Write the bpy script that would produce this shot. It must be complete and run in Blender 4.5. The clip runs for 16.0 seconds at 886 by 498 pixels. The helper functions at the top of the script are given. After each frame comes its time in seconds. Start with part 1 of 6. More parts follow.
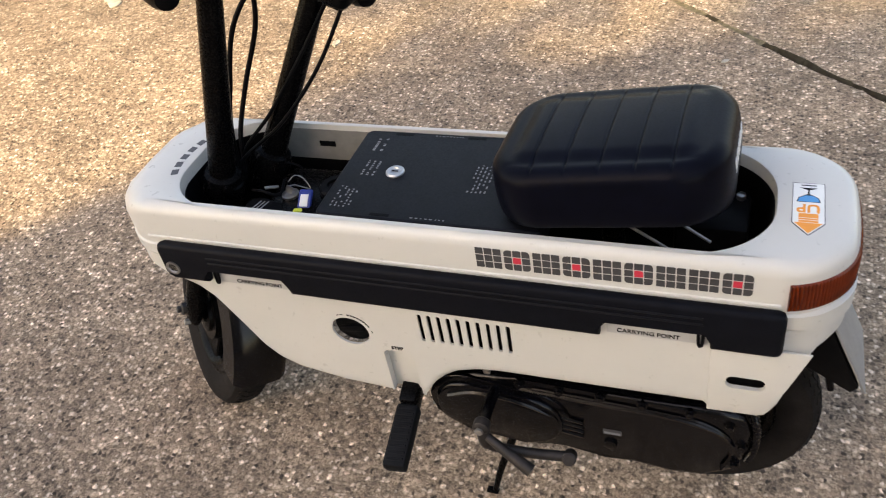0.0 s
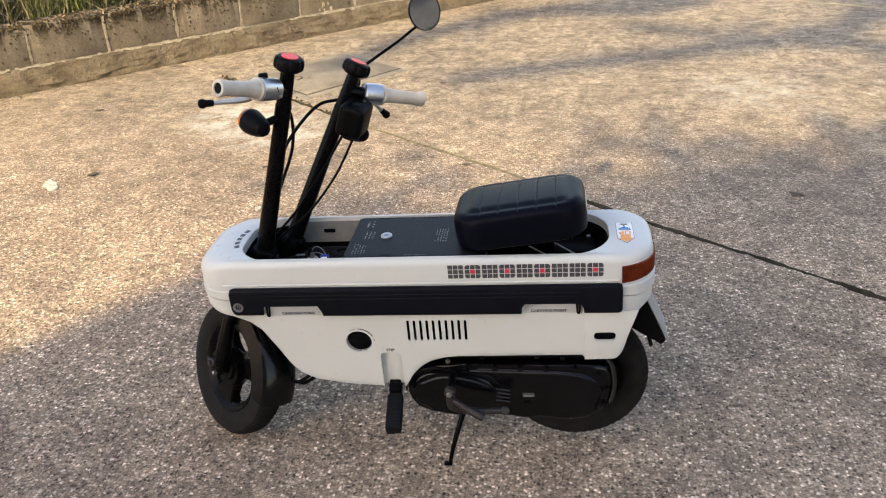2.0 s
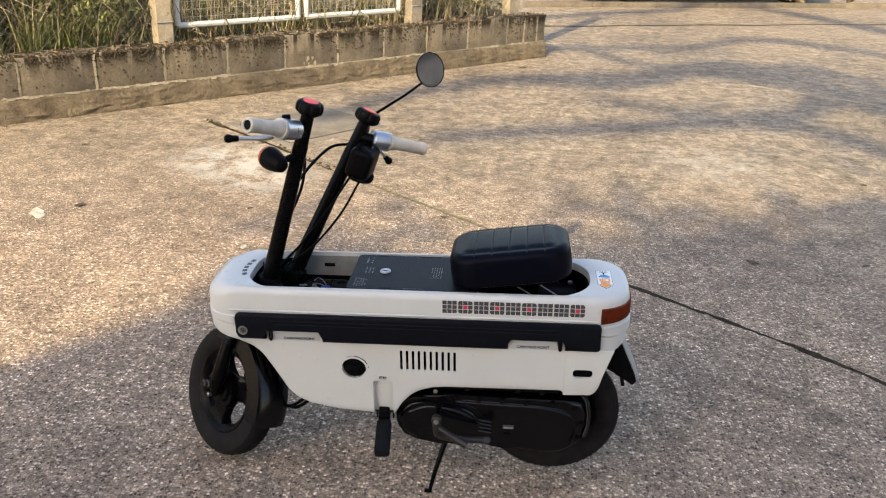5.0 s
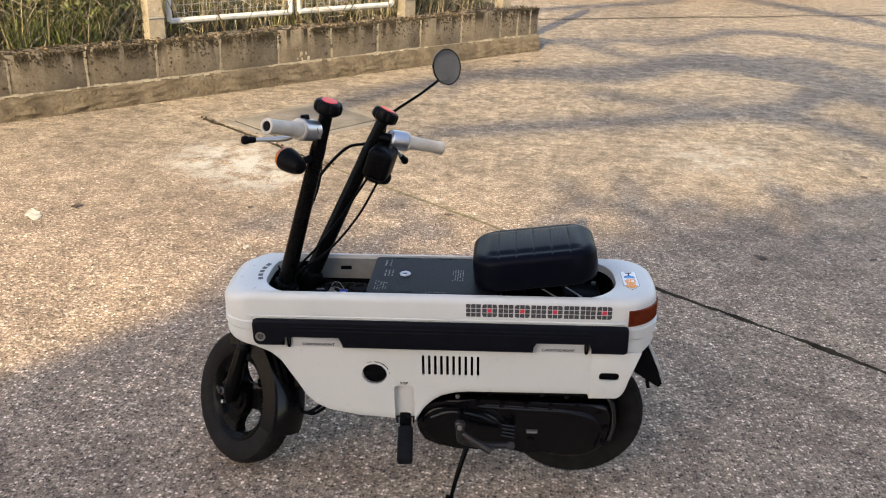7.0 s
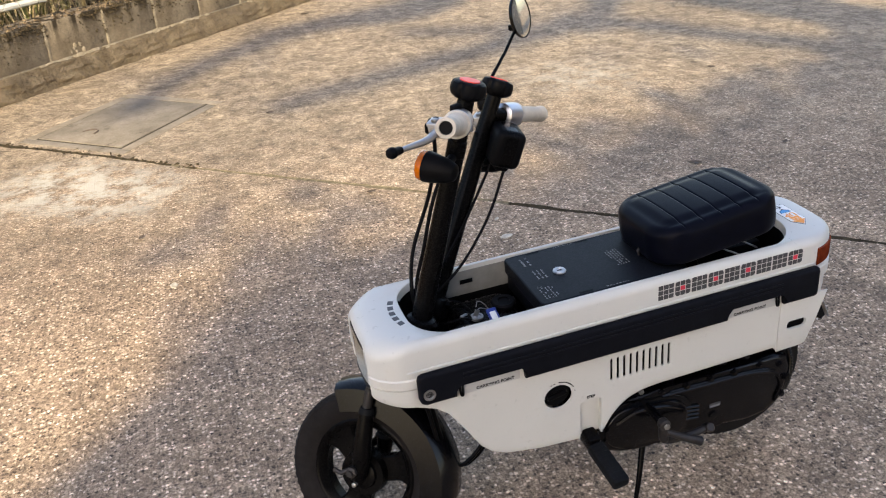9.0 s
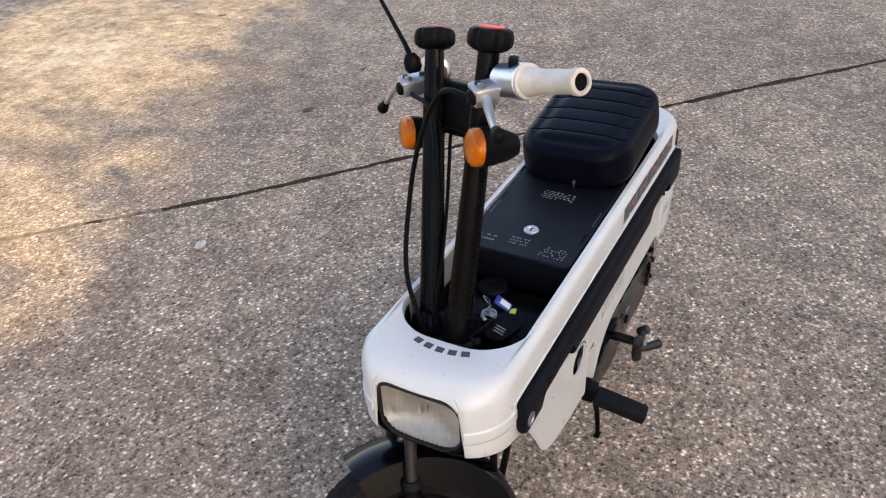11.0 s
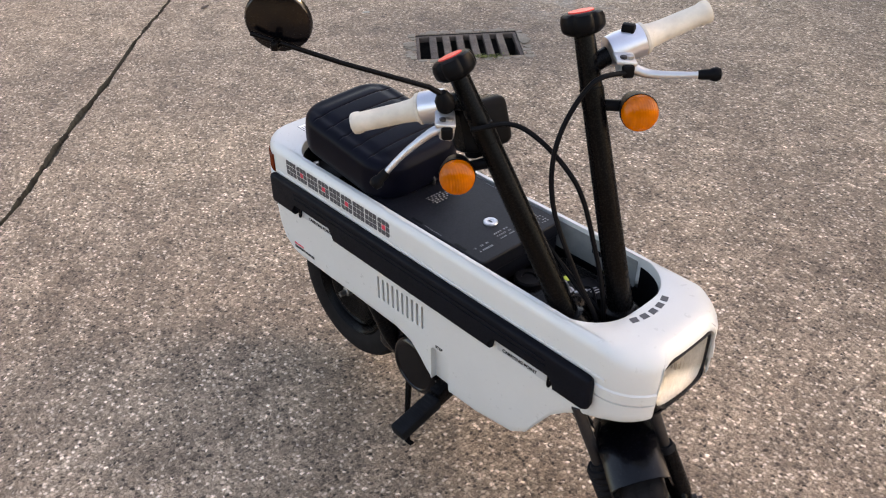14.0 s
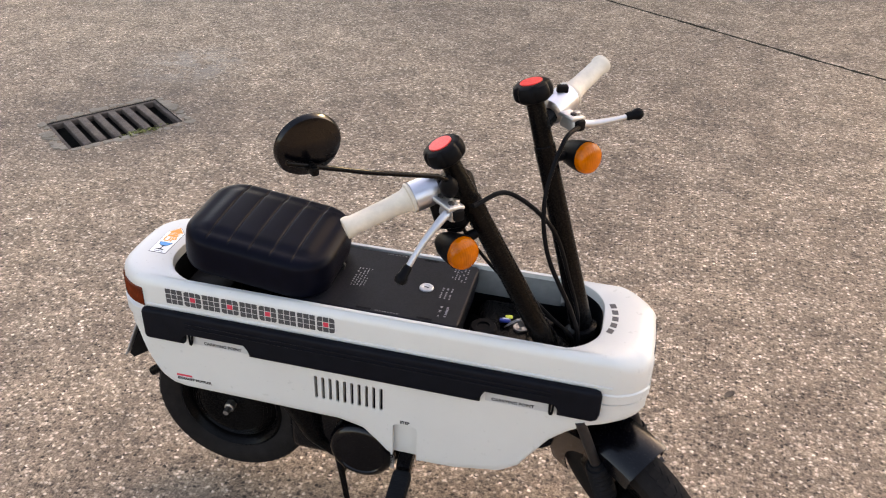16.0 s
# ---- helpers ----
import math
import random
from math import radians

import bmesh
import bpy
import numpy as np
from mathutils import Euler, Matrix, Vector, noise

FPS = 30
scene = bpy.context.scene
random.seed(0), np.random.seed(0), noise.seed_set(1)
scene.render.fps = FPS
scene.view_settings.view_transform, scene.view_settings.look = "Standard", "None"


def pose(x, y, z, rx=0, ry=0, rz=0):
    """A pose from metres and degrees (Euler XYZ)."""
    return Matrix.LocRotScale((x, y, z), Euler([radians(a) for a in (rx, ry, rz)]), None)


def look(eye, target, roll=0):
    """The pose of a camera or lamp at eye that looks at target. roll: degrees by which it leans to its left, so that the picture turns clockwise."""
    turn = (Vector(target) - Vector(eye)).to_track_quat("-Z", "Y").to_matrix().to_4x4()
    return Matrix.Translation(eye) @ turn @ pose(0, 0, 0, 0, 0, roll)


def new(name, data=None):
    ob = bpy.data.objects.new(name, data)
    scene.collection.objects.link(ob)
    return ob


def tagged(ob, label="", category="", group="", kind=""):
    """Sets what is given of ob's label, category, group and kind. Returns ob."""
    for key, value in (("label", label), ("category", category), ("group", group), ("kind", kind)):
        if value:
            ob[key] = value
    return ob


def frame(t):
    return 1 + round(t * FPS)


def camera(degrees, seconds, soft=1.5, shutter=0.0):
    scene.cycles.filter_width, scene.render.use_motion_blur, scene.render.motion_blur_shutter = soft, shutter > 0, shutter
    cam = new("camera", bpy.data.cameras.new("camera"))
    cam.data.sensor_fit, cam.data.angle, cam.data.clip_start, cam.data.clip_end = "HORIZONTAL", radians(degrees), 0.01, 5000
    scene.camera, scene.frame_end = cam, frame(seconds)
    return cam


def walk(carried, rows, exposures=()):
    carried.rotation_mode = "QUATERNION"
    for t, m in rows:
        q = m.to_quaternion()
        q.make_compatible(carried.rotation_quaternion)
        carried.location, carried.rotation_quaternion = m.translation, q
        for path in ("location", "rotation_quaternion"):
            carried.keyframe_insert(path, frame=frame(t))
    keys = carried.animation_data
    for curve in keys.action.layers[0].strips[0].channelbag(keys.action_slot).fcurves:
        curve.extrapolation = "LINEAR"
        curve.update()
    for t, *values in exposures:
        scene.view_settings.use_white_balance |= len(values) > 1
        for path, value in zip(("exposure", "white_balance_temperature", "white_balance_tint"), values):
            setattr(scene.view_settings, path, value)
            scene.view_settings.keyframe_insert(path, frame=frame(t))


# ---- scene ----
cam = camera(55.6, 16.0, soft=1.1, shutter=0.15)
PATH = [
    (0, (0.325, -0.804, 1.168), (-0.300, 0.570, -0.144), -8.1),
    (0.5, (0.36, -1.0, 1.208), (-0.127, 0.511, -0.008), -7.2),
    (1, (0.391, -1.233, 1.246), (0.002, 0.38, 0.129), -6.1),
    (1.5, (0.352, -1.406, 1.298), (0.037, 0.285, 0.278), -4.4),
    (2, (0.255, -1.579, 1.329), (0.004, 0.177, 0.406), -2.3),
    (2.5, (0.221, -1.67, 1.327), (0.007, 0.115, 0.45), -0.9),
    (3, (0.228, -1.699, 1.331), (0.052, 0.099, 0.472), -0.1),
    (3.5, (0.236, -1.721, 1.329), (0.094, 0.089, 0.49), 0.4),
    (4, (0.238, -1.724, 1.343), (0.112, 0.094, 0.52), 0.9),
    (4.5, (0.21, -1.74, 1.346), (0.077, 0.085, 0.54), 1.6),
    (5, (0.185, -1.744, 1.351), (0.033, 0.086, 0.557), 2.4),
    (5.2, (0.172, -1.749, 1.354), (0.009, 0.082, 0.566), 2.8),
    (7.3, (0.064, -1.676, 1.344), (-0.027, 0.147, 0.526), 1.9),
    (7.5, (-0.014, -1.61, 1.316), (-0.064, 0.209, 0.488), 1.2),
    (8, (-0.241, -1.504, 1.334), (-0.164, 0.295, 0.465), -0.7),
    (8.2, (-0.334, -1.479, 1.331), (-0.189, 0.309, 0.447), -1.4),
    (10.4, (-1.107, -0.695, 1.257), (0.104, 0.536, 0.248), -3.3),
    (11, (-1.197, -0.466, 1.246), (0.276, 0.371, 0.183), -1.9),
    (11.5, (-1.198, -0.221, 1.227), (0.414, 0.241, 0.136), -1.3),
    (12, (-1.222, -0.023, 1.236), (0.44, 0.052, 0.127), -1.3),
    (12.5, (-1.255, 0.206, 1.246), (0.376, -0.087, 0.127), -1.1),
    (13, (-1.169, 0.416, 1.199), (0.374, -0.198, 0.084), -1.3),
    (13.5, (-1.053, 0.617, 1.236), (0.364, -0.267, 0.136), -1.6),
    (14, (-0.951, 0.844, 1.255), (0.324, -0.256, 0.175), -2.2),
    (14.5, (-0.848, 0.972, 1.299), (0.256, -0.317, 0.241), -2.5),
    (15, (-0.66, 0.982, 1.311), (0.244, -0.465, 0.268), -2.5),
    (15.5, (-0.505, 1.053, 1.334), (0.168, -0.519, 0.296), -1.9),
    (16, (-0.423, 1.166, 1.349), (0.005, -0.49, 0.311), -0.3),
]
EXPOSURES = [(0.0, 1.84, 8700, 14), (1.5, 1.76, 7900, 13), (3.0, 1.62, 7400, 12), (8.0, 1.55, 7400, 14), (10.5, 1.70, 7300, 15), (12.0, 2.06, 8050, 17), (13.5, 2.08, 8450, 18), (16.0, 2.23, 9150, 19)]
walk(cam, [(t, look(eye, target, roll)) for t, eye, target, roll in PATH], EXPOSURES)

# ---------------------------------------------------------------- light
SUN_AZ = math.atan2(-0.94, -0.34)      # direction towards the sun on the plan
SUN_EL = radians(32)
world = bpy.data.worlds.new("sky")
scene.world = world
world.use_nodes = True
wn = world.node_tree
sky = wn.nodes.new("ShaderNodeTexSky")
sky.sky_type = "NISHITA"
sky.sun_disc = False
sky.sun_elevation = SUN_EL
sky.sun_rotation = math.pi / 2 - SUN_AZ
sky.dust_density = 1.6
wn.links.new(sky.outputs[0], wn.nodes["Background"].inputs[0])
wn.nodes["Background"].inputs[1].default_value = 0.15
sun = new("sun", bpy.data.lights.new("sun", "SUN"))
sun.data.energy = 2.6
sun.data.angle = radians(0.6)
sun.data.color = (1.0, 0.89, 0.60)
to_sun = Vector((math.cos(SUN_AZ) * math.cos(SUN_EL), math.sin(SUN_AZ) * math.cos(SUN_EL), math.sin(SUN_EL)))
sun.matrix_world = look(to_sun * 30, (0, 0, 0))


# ---------------------------------------------------------------- materials
def nodes_of(name):
    m = bpy.data.materials.new(name)
    m.use_nodes = True
    t = m.node_tree
    return m, t, t.nodes["Principled BSDF"]


def tex(t, kind, scale, detail=4.0, rough=0.6):
    """A texture node in object metres."""
    co = t.nodes.get("coords") or t.nodes.new("ShaderNodeTexCoord")
    co.name = "coords"
    n = t.nodes.new(kind)
    n.inputs["Scale"].default_value = scale
    if "Detail" in n.inputs:
        n.inputs["Detail"].default_value = detail
    if "Roughness" in n.inputs:
        n.inputs["Roughness"].default_value = rough
    t.links.new(co.outputs["Object"], n.inputs["Vector"])
    return n


def ramp(t, fac, stops):
    r = t.nodes.new("ShaderNodeValToRGB")
    el = r.color_ramp.elements
    while len(el) < len(stops):
        el.new(0.5)
    for e, (p, c) in zip(el, stops):
        e.position, e.color = p, (*c, 1) if len(c) == 3 else (c[0], c[0], c[0], 1)
    t.links.new(fac, r.inputs[0])
    return r.outputs[0]


def mix(t, fac, a, b, mode="MIX"):
    n = t.nodes.new("ShaderNodeMix")
    n.data_type, n.blend_type = "RGBA", mode
    for s, v in ((n.inputs[0], fac), (n.inputs[6], a), (n.inputs[7], b)):
        if isinstance(v, bpy.types.NodeSocket):
            t.links.new(v, s)
        elif isinstance(v, (int, float)):
            s.default_value = v
        else:
            s.default_value = (*v, 1)
    return n.outputs[2]


def bump(t, bsdf, height, strength, distance=0.001):
    n = t.nodes.new("ShaderNodeBump")
    n.inputs["Strength"].default_value = strength
    n.inputs["Distance"].default_value = distance
    t.links.new(height, n.inputs["Height"])
    prev = bsdf.inputs["Normal"]
    if prev.is_linked:
        t.links.new(prev.links[0].from_socket, n.inputs["Normal"])
    t.links.new(n.outputs[0], bsdf.inputs["Normal"])


def plain(name, color, rough=0.5, metal=0.0, var=0.15, scale=40.0, grain=0.15, grain_scale=900.0, dirt=None, coat=0.0, spec=0.5):
    """Paint, plastic, rubber or metal: two scales of variation and a fine grain."""
    m, t, b = nodes_of(name)
    n1 = tex(t, "ShaderNodeTexNoise", scale)
    n2 = tex(t, "ShaderNodeTexNoise", scale * 9)
    dark = tuple(c * (1 - var) for c in color)
    light = tuple(min(1, c * (1 + var * 0.6)) for c in color)
    c = ramp(t, n1.outputs[0], [(0.3, dark), (0.7, light)])
    if dirt:
        d = ramp(t, n2.outputs[0], [(0.62, (0,)), (0.75, (1,))])
        big = ramp(t, n1.outputs[0], [(0.5, (0,)), (0.68, (0.6,))])
        c = mix(t, mix(t, 1.0, d, big, "MULTIPLY"), c, dirt)
    t.links.new(c, b.inputs["Base Color"])
    t.links.new(ramp(t, n2.outputs[0], [(0.3, (max(0.03, rough - 0.08),)), (0.7, (min(1, rough + 0.1),))]), b.inputs["Roughness"])
    b.inputs["Metallic"].default_value = metal
    b.inputs["Coat Weight"].default_value = coat
    b.inputs["Specular IOR Level"].default_value = spec
    if grain:
        bump(t, b, tex(t, "ShaderNodeTexNoise", grain_scale, 2).outputs[0], grain, 0.0006)
    return m


WHITE = plain("white_paint", (0.545, 0.54, 0.515), 0.34, var=0.03, scale=9, grain=0.03, dirt=(0.44, 0.41, 0.35), coat=0.15)
BLACK = plain("black_plastic", (0.0040, 0.0040, 0.0048), 0.42, var=0.3, grain=0.06, spec=0.05)
BUMPER = plain("bumper_plastic", (0.0046, 0.0052, 0.0080), 0.5, var=0.25, grain=0.08, spec=0.07)
LID = plain("lid_plastic", (0.0040, 0.0046, 0.0075), 0.48, var=0.3, grain=0.1, grain_scale=1500, spec=0.15)
VINYL = plain("seat_vinyl", (0.0022, 0.0026, 0.0062), 0.36, var=0.3, grain=0.03, grain_scale=1200, spec=0.055)
PAINT_BLACK = plain("black_enamel", (0.0028, 0.0026, 0.0028), 0.25, var=0.3, grain=0.05, dirt=(0.03, 0.025, 0.02), spec=0.07)
CAST = plain("engine_black", (0.0014, 0.0014, 0.0024), 0.2, var=0.4, grain=0.05, grain_scale=400, dirt=(0.006, 0.0055, 0.005), spec=0.26)
RUBBER = plain("tyre_rubber", (0.0125, 0.0108, 0.0106), 0.78, var=0.35, grain=0.2, grain_scale=600, dirt=(0.04, 0.032, 0.026), spec=0.1)
PEG = plain("peg_rubber", (0.007, 0.0075, 0.009), 0.65, var=0.3, grain=0.1, spec=0.1)
STEEL = plain("bare_steel", (0.35, 0.34, 0.33), 0.35, 0.9, var=0.2, dirt=(0.12, 0.08, 0.05))
CHROME = plain("bright_alloy", (0.56, 0.56, 0.60), 0.36, 1.0, var=0.06, grain=0.0)
INNER_GREY = plain("inner_grey", (0.2, 0.2, 0.19), 0.6, var=0.15, dirt=(0.1, 0.09, 0.08))
REFLECTOR = plain("silvered_bowl", (0.70, 0.66, 0.60), 0.5, 0.9, var=0.1, scale=120, grain=0.3)
ALLOY = plain("lever_alloy", (0.50, 0.50, 0.51), 0.38, 0.85, var=0.12, grain=0.1)
GREYMETAL = plain("kick_lever_steel", (0.034, 0.030, 0.030), 0.5, 0.6, var=0.3, dirt=(0.06, 0.05, 0.045))
GRIP = plain("grip_rubber", (0.55, 0.485, 0.405), 0.55, var=0.2, scale=32, grain=0.2, dirt=(0.40, 0.33, 0.22))
RED = plain("red_disc", (0.72, 0.035, 0.03), 0.4, var=0.1)
GREYDECAL = plain("grey_decal", (0.045, 0.045, 0.050), 0.45, var=0.1)
REDDECAL = plain("red_decal", (0.62, 0.03, 0.06), 0.45, var=0.1)
ORANGE = plain("orange_decal", (0.85, 0.3, 0.03), 0.45, var=0.05)
BLUE = plain("blue_decal", (0.03, 0.28, 0.62), 0.45, var=0.05)
WHITEDECAL = plain("white_decal", (0.78, 0.78, 0.76), 0.45, var=0.05)
GREYPAINT = plain("grey_print", (0.20, 0.20, 0.21), 0.5, var=0.15)
KEYBLUE = plain("blue_tag", (0.012, 0.035, 0.24), 0.35, var=0.15)
KEYYELLOW = plain("yellow_cap", (0.55, 0.6, 0.06), 0.4, var=0.1)
PLATE = plain("plate_metal", (0.34, 0.34, 0.34), 0.45, 0.5, var=0.1)


def lens_material(name, color, rough=0.12, ribs=500.0, bump_strength=0.4, trans=0.55, ior=1.45):
    m, t, b = nodes_of(name)
    n = tex(t, "ShaderNodeTexNoise", 30)
    t.links.new(ramp(t, n.outputs[0], [(0.35, tuple(c * 0.55 for c in color)), (0.65, color)]), b.inputs["Base Color"])
    b.inputs["Roughness"].default_value = rough
    b.inputs["Transmission Weight"].default_value = trans
    b.inputs["Coat Weight"].default_value = 0.15
    b.inputs["IOR"].default_value = ior
    b.inputs["Specular IOR Level"].default_value = 0.5 if trans else 0.22
    w = tex(t, "ShaderNodeTexWave", ribs, 0)
    w.bands_direction = "Y"
    bump(t, b, w.outputs["Fac"], bump_strength, 0.001)
    return m


AMBER = lens_material("amber_lens", (0.58, 0.125, 0.0012), ribs=110, trans=0.0, bump_strength=0.3, rough=0.1)
TAIL = lens_material("tail_lens", (0.17, 0.021, 0.004), ribs=70, trans=0.0, rough=0.2, bump_strength=0.1)
HEADLENS = lens_material("headlight_glass", (1.0, 1.0, 0.98), ribs=20, bump_strength=0.1, trans=1.0, rough=0.12, ior=1.3)

mm, mt, MIRROR_B = nodes_of("mirror_glass")
MIRROR = mm
MIRROR_B.inputs["Base Color"].default_value = (0.82, 0.84, 0.85, 1)
MIRROR_B.inputs["Metallic"].default_value = 1.0
mirror_spots = tex(mt, "ShaderNodeTexNoise", 60)
mt.links.new(ramp(mt, mirror_spots.outputs[0], [(0.4, (0.03,)), (0.75, (0.14,))]), MIRROR_B.inputs["Roughness"])


def ground_material():
    """Old washed concrete: pebbles of many colours in a sandy binder, stained."""
    m, t, b = nodes_of("exposed_aggregate_concrete")
    big = tex(t, "ShaderNodeTexNoise", 0.9, 6, 0.65)
    mid = tex(t, "ShaderNodeTexNoise", 7, 5, 0.6)
    fine = tex(t, "ShaderNodeTexNoise", 230, 3, 0.7)
    patch = tex(t, "ShaderNodeTexNoise", 9, 6, 0.75)
    warp = tex(t, "ShaderNodeTexNoise", 95, 3)
    co = t.nodes["coords"]
    add = t.nodes.new("ShaderNodeVectorMath")
    add.operation = "MULTIPLY_ADD"
    t.links.new(warp.outputs["Color"], add.inputs[0])
    add.inputs[1].default_value = (0.012, 0.012, 0.012)
    t.links.new(co.outputs["Object"], add.inputs[2])
    vor = t.nodes.new("ShaderNodeTexVoronoi")
    vor.inputs["Scale"].default_value = 112
    t.links.new(add.outputs[0], vor.inputs["Vector"])
    sep = t.nodes.new("ShaderNodeSeparateColor")
    t.links.new(vor.outputs["Color"], sep.inputs[0])
    stones = ramp(t, sep.outputs[0], [(0.0, (0.030, 0.025, 0.022)), (0.22, (0.10, 0.083, 0.072)), (0.48, (0.26, 0.215, 0.178)),
                                      (0.74, (0.42, 0.365, 0.31)), (0.90, (0.56, 0.515, 0.465)), (1.0, (0.78, 0.745, 0.70))])
    binder = ramp(t, fine.outputs[0], [(0.35, (0.085, 0.068, 0.055)), (0.65, (0.34, 0.295, 0.245))])
    edge = ramp(t, vor.outputs["Distance"], [(0.25, (0,)), (0.62, (1,))])
    c = mix(t, edge, stones, binder)
    # worn smooth and sandy towards the block wall
    xyz = t.nodes.new("ShaderNodeSeparateXYZ")
    t.links.new(co.outputs["Object"], xyz.inputs[0])
    drift = t.nodes.new("ShaderNodeMath")
    drift.operation = "MULTIPLY_ADD"
    t.links.new(patch.outputs[0], drift.inputs[0])
    drift.inputs[1].default_value, drift.inputs[2].default_value = 0.7, -0.35
    north = t.nodes.new("ShaderNodeMath")
    north.operation = "MULTIPLY_ADD"
    t.links.new(xyz.outputs[1], north.inputs[0])
    north.inputs[1].default_value = 0.2
    t.links.new(drift.outputs[0], north.inputs[2])
    sand = ramp(t, fine.outputs[0], [(0.34, (0.070, 0.065, 0.056)), (0.5, (0.190, 0.181, 0.157)), (0.66, (0.330, 0.316, 0.276))])
    drifts = tex(t, "ShaderNodeTexNoise", 13, 14, 0.92)
    sand = mix(t, 1.0, sand, ramp(t, drifts.outputs[0], [(0.43, (0.34, 0.325, 0.31)), (0.57, (1.64, 1.63, 1.61))]), "MULTIPLY")
    c = mix(t, ramp(t, north.outputs[0], [(0.24, (0,)), (0.54, (0.82,))]), c, sand)
    stain = ramp(t, big.outputs[0], [(0.32, (0.84, 0.735, 0.645)), (0.5, (1.12, 0.98, 0.85)), (0.68, (1.30, 1.13, 0.96))])
    c = mix(t, 1.0, c, stain, "MULTIPLY")
    stain2 = ramp(t, mid.outputs[0], [(0.36, (0.80, 0.79, 0.78)), (0.64, (1.20, 1.19, 1.18))])
    clump = tex(t, "ShaderNodeTexNoise", 66, 8, 0.88)
    c = mix(t, 1.0, c, ramp(t, clump.outputs[0], [(0.36, (0.50, 0.49, 0.485)), (0.64, (1.55, 1.54, 1.53))]), "MULTIPLY")
    pit = tex(t, "ShaderNodeTexVoronoi", 120)
    c = mix(t, 1.0, c, ramp(t, pit.outputs["Distance"], [(0.12, (0.30, 0.28, 0.27)), (0.30, (1.06, 1.06, 1.06))]), "MULTIPLY")
    c = mix(t, 1.0, c, stain2, "MULTIPLY")
    grit = tex(t, "ShaderNodeTexNoise", 24, 10, 0.85)
    c = mix(t, 1.0, c, ramp(t, grit.outputs[0], [(0.38, (0.74, 0.73, 0.72)), (0.62, (1.28, 1.27, 1.26))]), "MULTIPLY")
    speck = tex(t, "ShaderNodeTexVoronoi", 17)
    c = mix(t, 1.0, c, ramp(t, speck.outputs["Distance"], [(0.07, (0.30, 0.27, 0.25)), (0.13, (1.0, 1.0, 1.0))]), "MULTIPLY")
    hollow = tex(t, "ShaderNodeTexVoronoi", 46)
    c = mix(t, 1.0, c, ramp(t, hollow.outputs["Distance"], [(0.12, (0.34, 0.32, 0.31)), (0.24, (1.03, 1.03, 1.03))]), "MULTIPLY")
    chip = tex(t, "ShaderNodeTexVoronoi", 52)
    chip_pick = t.nodes.new("ShaderNodeSeparateColor")
    t.links.new(chip.outputs["Color"], chip_pick.inputs[0])
    chips = mix(t, 1.0, ramp(t, chip.outputs["Distance"], [(0.16, (1,)), (0.24, (0,))]), ramp(t, chip_pick.outputs[1], [(0.72, (0,)), (0.80, (0.85,))]), "MULTIPLY")
    c = mix(t, chips, c, (0.55, 0.52, 0.47))
    for (px, py, r, amount) in ((-1.30, 2.32, 0.36, 0.8), (-1.05, 2.12, 0.34, 0.7), (1.75, -2.35, 0.35, 0.3), (1.28, 2.80, 0.42, 0.35)):
        dist = t.nodes.new("ShaderNodeVectorMath")
        dist.operation = "DISTANCE"
        t.links.new(co.outputs["Object"], dist.inputs[0])
        dist.inputs[1].default_value = (px, py, 0)
        near = ramp(t, dist.outputs["Value"], [(r * 0.35, (1,)), (r, (0,))])
        worn = ramp(t, patch.outputs[0], [(0.44, (0,)), (0.56, (amount,))])
        c = mix(t, mix(t, 1.0, near, worn, "MULTIPLY"), c, (0.50, 0.47, 0.41))
    # damp brown stain round the drain
    spot = t.nodes.new("ShaderNodeVectorMath")
    spot.operation = "DISTANCE"
    t.links.new(co.outputs["Object"], spot.inputs[0])
    spot.inputs[1].default_value = (1.72, -1.72, 0)
    c = mix(t, mix(t, 1.0, ramp(t, spot.outputs["Value"], [(0.25, (1,)), (0.75, (0,))]), ramp(t, patch.outputs[0], [(0.35, (0.25,)), (0.6, (0.6,))]), "MULTIPLY"), c, (0.085, 0.066, 0.054))
    t.links.new(c, b.inputs["Base Color"])
    b.inputs["Roughness"].default_value = 0.86
    b.inputs["Specular IOR Level"].default_value = 0.3
    bump(t, b, ramp(t, vor.outputs["Distance"], [(0.0, (1,)), (0.7, (0,))]), 0.7, 0.003)
    bump(t, b, fine.outputs[0], 0.5, 0.002)
    bump(t, b, drifts.outputs[0], 0.3, 0.008)
    return m


def rough_material(name, stops, scale, rough=0.9, stain=None, bump_d=0.006, mid_scale=60):
    m, t, b = nodes_of(name)
    n1 = tex(t, "ShaderNodeTexNoise", scale, 6, 0.65)
    n2 = tex(t, "ShaderNodeTexNoise", mid_scale, 5, 0.7)
    c = ramp(t, n1.outputs[0], stops)
    c = mix(t, 1.0, c, ramp(t, n2.outputs[0], [(0.3, (0.75, 0.74, 0.72)), (0.7, (1.15, 1.14, 1.12))]), "MULTIPLY")
    if stain:
        n3 = tex(t, "ShaderNodeTexNoise", scale * 2.7, 8, 0.75)
        c = mix(t, ramp(t, n3.outputs[0], [(0.58, (0,)), (0.67, (0.8,))]), c, stain)
    info = t.nodes.new("ShaderNodeObjectInfo")
    c = mix(t, 1.0, c, ramp(t, info.outputs["Random"], [(0, (0.85, 0.85, 0.86)), (1, (1.12, 1.1, 1.08))]), "MULTIPLY")
    t.links.new(c, b.inputs["Base Color"])
    b.inputs["Roughness"].default_value = rough
    b.inputs["Specular IOR Level"].default_value = 0.25
    bump(t, b, n2.outputs[0], 0.7, bump_d)
    return m


